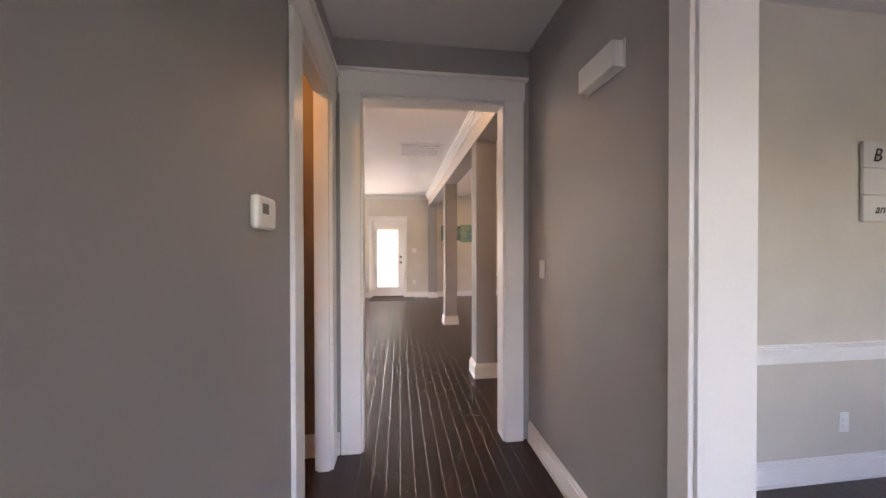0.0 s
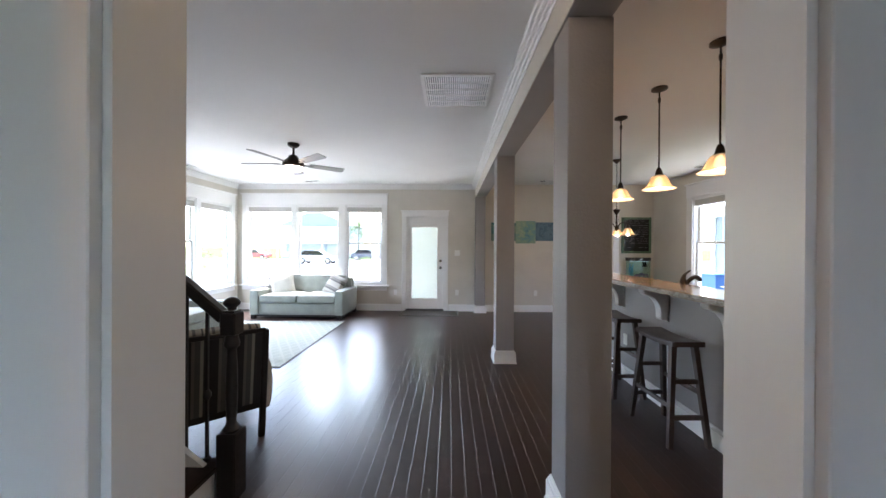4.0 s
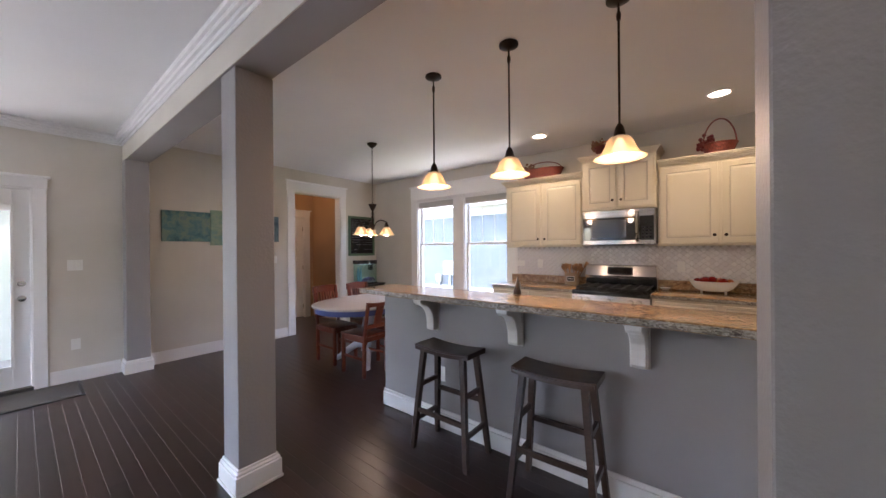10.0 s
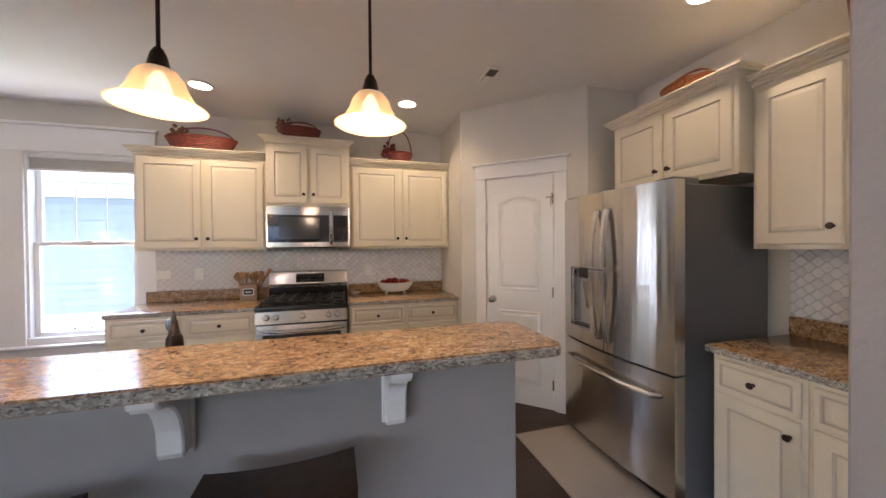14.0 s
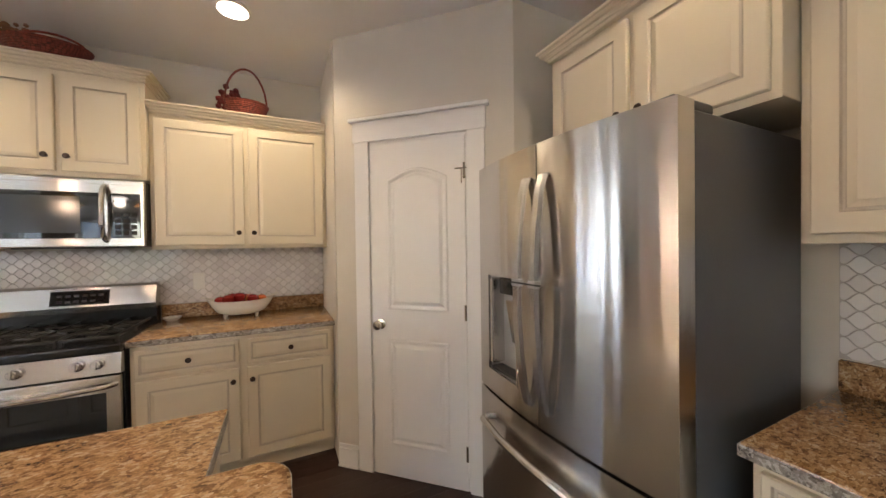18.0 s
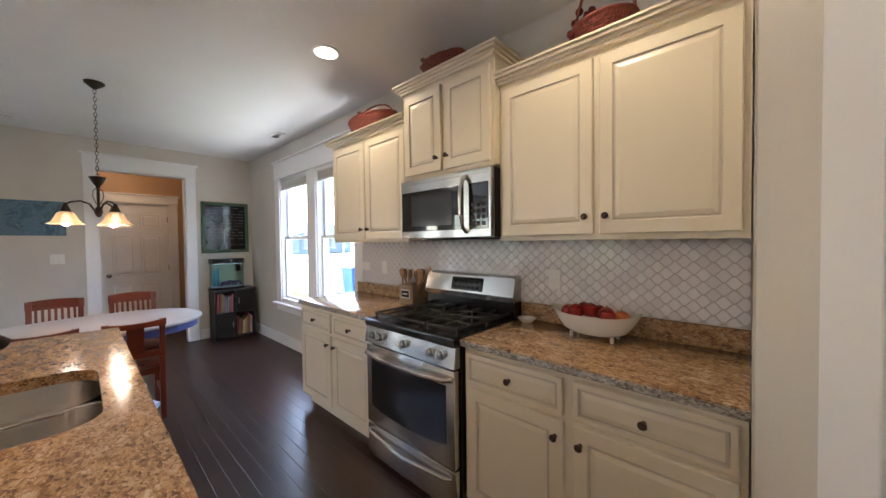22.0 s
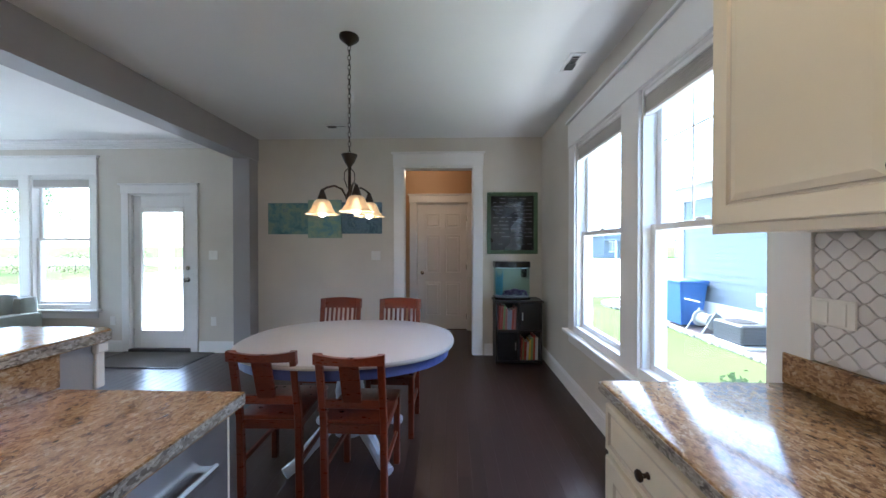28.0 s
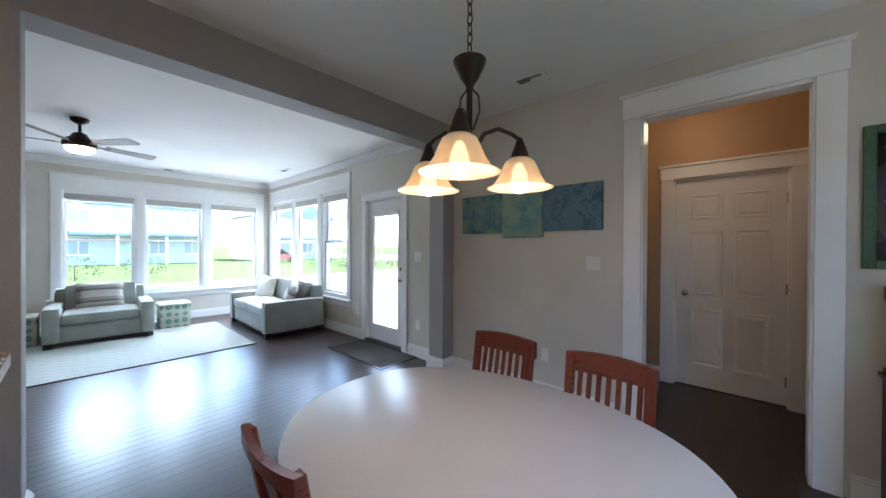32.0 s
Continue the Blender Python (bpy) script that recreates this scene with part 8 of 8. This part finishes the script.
# neighbour's blue house; its wall faces the dining windows
nb = thing("neighbour_house", "blue lap-sided one-storey neighbouring house with white trim", "house", 10.45, 9.0, GZ)
block("wall", nb, BLUE, 0.0, 9.0, -9.0, 6.0, 0.0, 3.25)
SB = pose(0, -9.0, 0, 0, 0, 90)
siding(nb, SB, 15.0, 0.58, 2.88, BLUE)
block("foundation", nb, WHITE, -0.03, 9.0, -9.0, 6.0, 0.0, 0.58, 0, "white skirt board over the foundation")
block("frieze_board", nb, WHITE, -0.05, 0.0, -9.0, 6.0, 2.90, 3.25)
block("corner_board", nb, WHITE, -0.05, 0.0, 5.86, 6.02, 0.58, 2.90)
block("gutter", nb, WHITE, -0.55, -0.43, -9.4, 6.4, 3.14, 3.26)
bm = bmesh.new()
prism(bm, [(-0.45, 3.25), (9.45, 3.25), (4.5, 5.4)], -9.4, 6.4, "y")
part("roof", bm, ROOFING, nb)

um = thing("utility_meter", "grey electric meter box and conduit on the blue wall", "meter", 10.42, 12.2, GZ)
GREYBOX = painted("pale_metal_box", (0.60, 0.61, 0.61), 0.5, 60, 0.1)
block("meter_box", um, GREYBOX, -0.15, 0.0, -0.19, 0.19, 0.95, 1.42, 0.02)
part("meter_dial", lathed([(0.09, 0), (0.085, 0.05)], 20), NICKEL, um).matrix_local = pose(-0.15, 0, 1.24, 0, -90)
block("conduit", um, GREYBOX, -0.06, -0.01, -0.03, 0.03, 0.0, 0.95, 0.01)
block("side_box", um, GREYBOX, -0.12, 0.0, 0.36, 0.55, 0.70, 0.95, 0.015)
block("side_conduit", um, GREYBOX, -0.05, -0.01, 0.44, 0.48, 0.0, 0.70, 0.008)
ac = thing("condenser_unit", "dark air conditioning unit beside the blue house", "air conditioner", 10.03, 12.75, GZ)
block("pad", ac, CONCRETE, -0.36, 0.36, -0.5, 0.5, 0, 0.06, 0.01)
block("case", ac, painted("dark_grey_louvre", (0.075, 0.078, 0.082), 0.5, 60, 0.1), -0.26, 0.26, -0.34, 0.32, 0.06, 0.42, 0.03)
part("fan_grille", lathed([(0.23, 0.42), (0.22, 0.436)], 24), IRON, ac)
for k in range(5):
    part("louvre", boxes((-0.268, 0.268, -0.348, 0.328, 0.14 + 0.055 * k, 0.150 + 0.055 * k)), IRON, ac)
BIN = painted("blue_bin_plastic", (0.045, 0.13, 0.36), 0.45, 60, 0.1)
tb = thing("wheelie_bin", "blue plastic wheeled recycling bin by the wall", "bin", 10.05, 14.30, GZ)
bm = bmesh.new()
v = [bm.verts.new(p) for p in ((-.22, -.25, .06), (.22, -.25, .06), (.22, .25, .06), (-.22, .25, .06), (-.30, -.32, .98), (.30, -.32, .98), (.30, .32, .98), (-.30, .32, .98))]
for q in ((3, 2, 1, 0), (4, 5, 6, 7), (0, 1, 5, 4), (1, 2, 6, 5), (2, 3, 7, 6), (3, 0, 4, 7)):
    bm.faces.new([v[i] for i in q])
part("body", bm, BIN, tb)
part("lid", boxes((-0.33, 0.34, -0.35, 0.35, 0.98, 1.05, 0.03), seg=2), BIN, tb, "", True)
part("bar_handle", tubed([(0.36, -0.28, 0.95), (0.36, 0.28, 0.95)], 0.018, 8), BIN, tb)
for y in (-0.27, 0.27):
    part("wheel", lathed([(0.11, -0.03), (0.12, -0.02), (0.12, 0.02), (0.11, 0.03)], 16), BLACK, tb).matrix_local = pose(0.24, y, 0.12, 90)
REELGREY = painted("dull_reel_plastic", (0.30, 0.31, 0.30), 0.6, 60, 0.2)
hr = thing("hose_reel", "grey garden hose reel cart on the lawn", "hose reel", 9.95, 13.45, GZ)
part("drum", lathed([(0.17, -0.2), (0.17, -0.18), (0.11, -0.17), (0.12, 0.0), (0.11, 0.17), (0.17, 0.18), (0.17, 0.2)], 18), REELGREY, hr).matrix_local = pose(0, 0, 0.3, 90)
part("frame", tubed([(-0.3, -0.22, 0.02), (0.0, -0.22, 0.5), (0.3, -0.22, 0.02)], 0.015, 8), REELGREY, hr)
part("frame", tubed([(-0.3, 0.22, 0.02), (0.0, 0.22, 0.5), (0.3, 0.22, 0.02)], 0.015, 8), REELGREY, hr)
part("bar_handle", tubed([(-0.3, -0.22, 0.7), (-0.3, 0.22, 0.7)], 0.015, 8), REELGREY, hr)

# own house above and beside, unseen; storey and eave added to block sun and sky
own = thing("own_house_upper", "unseen pale sided upper storey added to shade the outside", "house", 0, 0, 0, 0, "", "structure")
block("wall", own, PALE, XW - T - 0.02, XE + T + 0.02, -0.9, YN + T + 0.02, C + 0.14, 7.4)
block("sun_blocking_eave", own, WHITE, XW - T - 1.15, XW - T - 0.03, -0.9, YN + 1.0, C + 0.16, C + 0.30)
bm = bmesh.new()
prism(bm, [(-3.9, 7.4), (6.7, 7.4), (1.4, 10.4)], -1.4, YN + 0.7, "y")
part("roof", bm, ROOFING, own)
pw2 = thing("porch_wall", "white lap-sided wing wall beyond the patio", "house wing", 0.05, 12.7, GZ, 0, "", "structure")
block("wall", pw2, PALE, 0, 4.5, 0.0, 0.2, 0, 4.5)
siding(pw2, pose(4.5, 0, 0, 0, 0, 180), 4.5, 0.05, 4.3, PALE)
block("corner_board", pw2, WHITE, -0.06, 0.05, -0.04, 0.2, 0, 4.5)
# Unseen front slab, added so that light bounced into the hall stays neutral.
struct("porch", "unseen pale concrete slab added out front for neutral bounce light", "pavement", boxes((-6.0, 9.0, -9.0, -0.76, GZ, -0.06)), CONCRETE)
struct("patio", "pale concrete patio slab outside the glass door", "pavement", boxes((-0.6, 3.4, YN + T + 0.01, 12.7, GZ, -0.06)), CONCRETE)
block("porch_roof", pw2, WHITE, -1.35, 3.6, -1.9, 0.3, 3.24, 3.40)
pp = thing("porch_post", "white square porch post on the patio", "post", -0.5, 12.4, GZ, 0)
block("shaft", pp, WHITE, -0.08, 0.08, -0.08, 0.08, 0, 3.3, 0.01)
block("base_block", pp, WHITE, -0.12, 0.12, -0.12, 0.12, 0, 0.45, 0.01)


def far_house(x, y, rz, w, d, h, wallmat, gable):
    ho = thing("house", "distant pale suburban house across the street", "house", x, y, GZ, rz, "houses across the street")
    block("wall", ho, wallmat, -w / 2, w / 2, -d / 2, d / 2, 0, h)
    bm = bmesh.new()
    prism(bm, [(-w / 2 - 0.5, h), (w / 2 + 0.5, h), (0, h + gable)], -d / 2 - 0.4, d / 2 + 0.4, "y")
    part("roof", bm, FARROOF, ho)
    for face in (-1, 1):
        for k in range(4):
            xx = -w / 2 + w * (k + 0.5) / 4
            for z in ((1.0, 2.5), (3.7, 5.0)):
                if z[1] < h:
                    if z[0] < 2 and k == 1:
                        part("door", boxes((xx - 0.5, xx + 0.5, face * d / 2 - 0.03, face * d / 2 + 0.03, 0, 2.2)), PALE, ho)
                        continue
                    wn_ = part("window", boxes((xx - 0.6, xx + 0.6, face * d / 2 - 0.03, face * d / 2 + 0.03, *z)), FARGLASS, ho)
                    part("frame", boxes((xx - 0.7, xx + 0.7, face * d / 2 - 0.05, face * d / 2 + 0.05, z[1], z[1] + 0.12), (xx - 0.7, xx + 0.7, face * d / 2 - 0.05, face * d / 2 + 0.05, z[0] - 0.12, z[0]),
                                        (xx - 0.03, xx + 0.03, face * d / 2 - 0.05, face * d / 2 + 0.05, *z)), WHITE, wn_)
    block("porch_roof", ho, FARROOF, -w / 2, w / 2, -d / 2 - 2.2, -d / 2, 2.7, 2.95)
    for k in range(4):
        block("porch_post", ho, WHITE, -w / 2 + 0.3 + k * (w - 0.6) / 3 - 0.1, -w / 2 + 0.3 + k * (w - 0.6) / 3 + 0.1, -d / 2 - 2.1, -d / 2 - 1.9, 0, 2.7)


TANSIDE = painted("tan_siding", (0.55, 0.50, 0.43), 0.7, 30, 0.1)
GREYSIDE = painted("grey_siding", (0.52, 0.55, 0.58), 0.7, 30, 0.1)
far_house(-44, 12, 90, 11, 9, 5.6, GREYSIDE, 2.6)
far_house(-45, 28, 90, 11, 9, 5.6, TANSIDE, 2.6)
far_house(-45, -3, 90, 11, 9, 5.6, PALE, 2.6)
far_house(-22, 66, 0, 12, 9, 5.6, PALE, 2.8)
far_house(-6, 66, 0, 11, 9, 5.6, GREYSIDE, 2.8)
far_house(11, 66, 0, 11, 9, 5.6, TANSIDE, 2.8)


def leaf_mat(name, a, b_):
    m, nt, b = material(name, a, 0.7)
    geo = nt.nodes.new("ShaderNodeNewGeometry")
    nt.links.new(ramp(nt, geo.outputs["Random Per Island"], [(0.0, a), (1.0, b_)]), b.inputs["Base Color"])
    return m


LEAF = leaf_mat("tree_leaves", (0.06, 0.10, 0.03), (0.12, 0.17, 0.05))
SHRUBLEAF = leaf_mat("shrub_leaves", (0.035, 0.070, 0.020), (0.07, 0.12, 0.035))
BARK = painted("tree_bark", (0.09, 0.065, 0.045), 0.9, 20, 0.8, 0.2)


def leaf_cloud(rng, n, size, shape):
    verts, faces = [], []
    for _ in range(n):
        c = shape(rng)
        a, b = Vector((rng.uniform(-1, 1), rng.uniform(-1, 1), rng.uniform(-1, 1))).normalized(), Vector((rng.uniform(-1, 1), rng.uniform(-1, 1), rng.uniform(-1, 1))).normalized()
        b = (b - a * a.dot(b)).normalized()
        s = size * rng.uniform(0.6, 1.3)
        k = len(verts)
        verts += [c - a * s, c + b * s * 0.5, c + a * s, c - b * s * 0.5]
        faces.append((k, k + 1, k + 2, k + 3))
    me = bpy.data.meshes.new("leaves")
    me.from_pydata(verts, [], faces)
    return me


def tree(x, y, h, seed):
    rng = random.Random(seed)
    t = thing("tree", "leafy young street tree with a grey trunk", "tree", x, y, GZ, rng.uniform(0, 360), "street trees")
    bm = bmesh.new()
    tube(bm, [(0, 0, 0), (0.03, 0.02, h * 0.3), (0.0, 0.05, h * 0.55), (0.04, 0.0, h * 0.85)], [0.13, 0.10, 0.07, 0.025], 8)
    blobs = []
    for k in range(9):
        a, z = k * 2.4, h * (0.36 + 0.055 * k)
        r = h * (0.27 - 0.018 * k)
        tip = (r * math.cos(a), r * math.sin(a), z + h * 0.13)
        tube(bm, [(0.01, 0.02, z), (tip[0] * 0.5, tip[1] * 0.5, z + h * 0.08), tip], [0.04, 0.028, 0.01], 6)
        blobs.append((Vector(tip), h * rng.uniform(0.10, 0.17)))
    blobs.append((Vector((0, 0, h * 0.92)), h * 0.14))
    part("trunk", bm, BARK, t)

    def shape(r_):
        c, s = r_.choice(blobs)
        d = Vector((r_.gauss(0, 1), r_.gauss(0, 1), r_.gauss(0, 0.8)))
        return c + d * s * 0.55
    me = leaf_cloud(rng, 2600, 0.10, shape)
    me.materials.append(LEAF)
    cr = new("crown", me)
    cr.parent = t


for k, (x, y, h) in enumerate(((-24.5, 29, 7), (-9.6, 0.5, 5), (3.5, 58, 6.5), (-14, 60, 6.5), (16, 58, 6), (-25, 5, 6))):
    tree(x, y, h, 11 + k)


def hedge(label, x, y, w, d, h, seed, n, leaf=0.05, mat=LEAF):
    rng = random.Random(seed)
    t = thing("shrub", label, "shrub", x, y, GZ, 0, "garden shrubs")
    part("stems", tubed([(0, 0, 0), (0.02, 0.0, h * 0.5), (0.0, 0.03, h * 0.7)], [0.03, 0.02, 0.008], 6), BARK, t)

    def shape(r_):
        u = Vector((r_.gauss(0, 1), r_.gauss(0, 1), r_.gauss(0, 1))).normalized() * r_.uniform(0.6, 1.0)
        return Vector((u.x * w / 2, u.y * d / 2, h * 0.5 + u.z * h * 0.5 + r_.uniform(-0.04, 0.04)))
    me = leaf_cloud(rng, n, leaf, shape)
    me.materials.append(mat)
    f = new("foliage", me)
    f.parent = t


BROWNLEAF = leaf_mat("plum_shrub_leaves", (0.10, 0.060, 0.055), (0.17, 0.11, 0.085))
for k in range(6):
    hedge("clipped green hedge shrub along the lawn" if k < 2 else "plum-brown rounded shrub along the lawn", -19.8, 20.6 + 2.3 * k, 1.6, 2.4, 1.5, 50 + k, 900, 0.05, LEAF if k < 2 else BROWNLEAF)
for k in range(4):
    hedge("clipped green hedge shrub along the lawn", -20.5, 2.5 + 2.6 * k, 1.6, 2.4, 1.3, 60 + k, 700)
for k in range(5):
    hedge("low green garden shrub beyond the drive", -9.0 + 2.2 * k, 36.2, 1.4, 1.2, 1.0, 70 + k, 600)
hedge("small sparse green shrub below the window", 6.40, 8.42, 0.42, 0.46, 1.10, 90, 620, 0.020, SHRUBLEAF)
hedge("loose green shrub in the round stone bed", 10.2, 16.6, 0.62, 0.62, 0.62, 91, 380, 0.04)

# parked cars
CARPAINT = [material("car_paint_%s" % n, c, 0.25, 0.3, coat=0.6)[0] for n, c in (("silver", (0.45, 0.46, 0.47)), ("red", (0.40, 0.09, 0.08)), ("dark", (0.06, 0.065, 0.085)))]


def car(x, y, rz, paint, label):
    c = thing("car", label, "car", x, y, GZ + 0.02, rz, "parked cars")
    bm = bmesh.new()
    prism(bm, [(-2.2, 0.32), (2.2, 0.32), (2.25, 0.62), (2.1, 0.86), (1.1, 0.95), (-2.05, 0.98), (-2.25, 0.7)], -0.88, 0.88, "y")
    bmesh.ops.bevel(bm, geom=bm.edges[:], offset=0.06, segments=2, affect="EDGES", clamp_overlap=True)
    part("body", bm, paint, c, "", True)
    bm = bmesh.new()
    prism(bm, [(-1.75, 0.96), (1.05, 0.94), (0.35, 1.45), (-1.3, 1.48)], -0.72, 0.72, "y")
    part("windows", bm, DARKGLASS, c)
    block("roof", c, paint, -1.25, 0.32, -0.70, 0.70, 1.46, 1.50, 0.02)
    for wx in (-1.4, 1.4):
        for wy in (-0.85, 0.85):
            w = part("wheel", lathed([(0.20, -0.11), (0.33, -0.10), (0.34, 0.0), (0.33, 0.10), (0.20, 0.11)], 18), BLACK, c)
            w.matrix_local = pose(wx, wy, 0.34, 90)
            part("rim", lathed([(0.20, -0.112), (0.05, -0.118), (0.05, 0.118), (0.20, 0.112)], 18), NICKEL, w)


car(-13.1, 40.2, 0, CARPAINT[0], "silver car parked across the street")
car(-27.8, 53.2, 5, CARPAINT[1], "red car parked across the street")
car(-10.5, 52, 0, CARPAINT[2], "dark car parked across the street")
car(-33.5, 22.7, 75, CARPAINT[1], "red car parked by the lawn")
far_house(33, 66, 20, 13, 9, 3.4, BLUE, 2.2)

lp = thing("street_lamp", "black post lamp at the kerb", "street lamp", -7.8, 12.66, GZ)
part("pole", tubed([(0, 0, 0), (0, 0, 2.9)], [0.045, 0.03], 10), BLACK, lp)
part("base", lathed([(0.16, 0), (0.16, 0.2), (0.08, 0.35), (0.06, 0.5)], 14), BLACK, lp)
part("lantern", lathed([(0.05, 2.88), (0.12, 2.93), (0.13, 2.97), (0.08, 3.00), (0.09, 3.17), (0.18, 3.20), (0.08, 3.31), (0.02, 3.36)], 12), BLACK, lp)

# ---- floor boards ----
rng = random.Random(5)
BW = 0.083
near_boards, far_specs, lengths = 0, [], (0.9, 1.2, 1.5, 1.8)
floor_ob = new("floor")
tagged(floor_ob, "dark stained hardwood plank floor with bevelled joints", "floor", "", "structure")
board_mesh = {}
for L in lengths:
    bm = bmesh.new()
    e = 0.0025
    loops = [[bm.verts.new((x, y, z)) for x, y in ((i, 0), (BW - i, 0), (BW - i, L), (i, L))] for i, z in ((0.0, -0.0135), (0.0, -0.0011), (e, 0.0))]
    for lo, hi in zip(loops, loops[1:]):
        for k in (1, 3):
            bm.faces.new((lo[k], lo[(k + 1) % 4], hi[(k + 1) % 4], hi[k]))
    bm.faces.new(loops[2])
    board_mesh[L] = mesh_of("plank", bm, FLOOR)
ncol = int((XE - XW) / BW) + 1
for c in range(ncol):
    x = XW + c * BW
    y = -0.6
    first = rng.uniform(0.3, 1.2)
    while y < 11.98:
        L = first if y == -0.6 else rng.choice(lengths)
        close = (0.95 < x < 2.1 and 2.2 < y < 9.0) or (2.3 < x < 3.0 and 4.6 < y < 9.0) or (4.2 < x < 4.9 and 4.6 < y < 8.0)
        if close and L in board_mesh and near_boards < 300:
            ob = new("plank", board_mesh[L])
            ob.parent = floor_ob
            ob.location = (x, y, 0.0)
            near_boards += 1
        elif not (y + L > YN and not 3.4 < x < 5.5):
            far_specs.append((x, y, min(L, 11.98 - y)))
        else:
            far_specs.append((x, y, min(L, YN + 0.12 - y) if YN + 0.12 > y else 0))
        y += L
verts, faces = [], []
for x, y, L in far_specs:
    if L <= 0.02:
        continue
    k, e = len(verts), 0.0025
    a0, a1, b0, b1 = x, x + BW, y, y + L
    verts += [(a0, b0, -0.0011), (a1, b0, -0.0011), (a1, b1, -0.0011), (a0, b1, -0.0011), (a0 + e, b0, 0), (a1 - e, b0, 0), (a1 - e, b1, 0), (a0 + e, b1, 0)]
    faces += [(k + 4, k + 5, k + 6, k + 7), (k + 1, k + 2, k + 6, k + 5), (k + 3, k, k + 4, k + 7)]
me = bpy.data.meshes.new("planks")
me.from_pydata(verts, [], faces)
me.shade_flat()
me.materials.append(FLOOR)
far_ob = new("planks", me)
far_ob.parent = floor_ob
tagged(far_ob, kind="stuff")
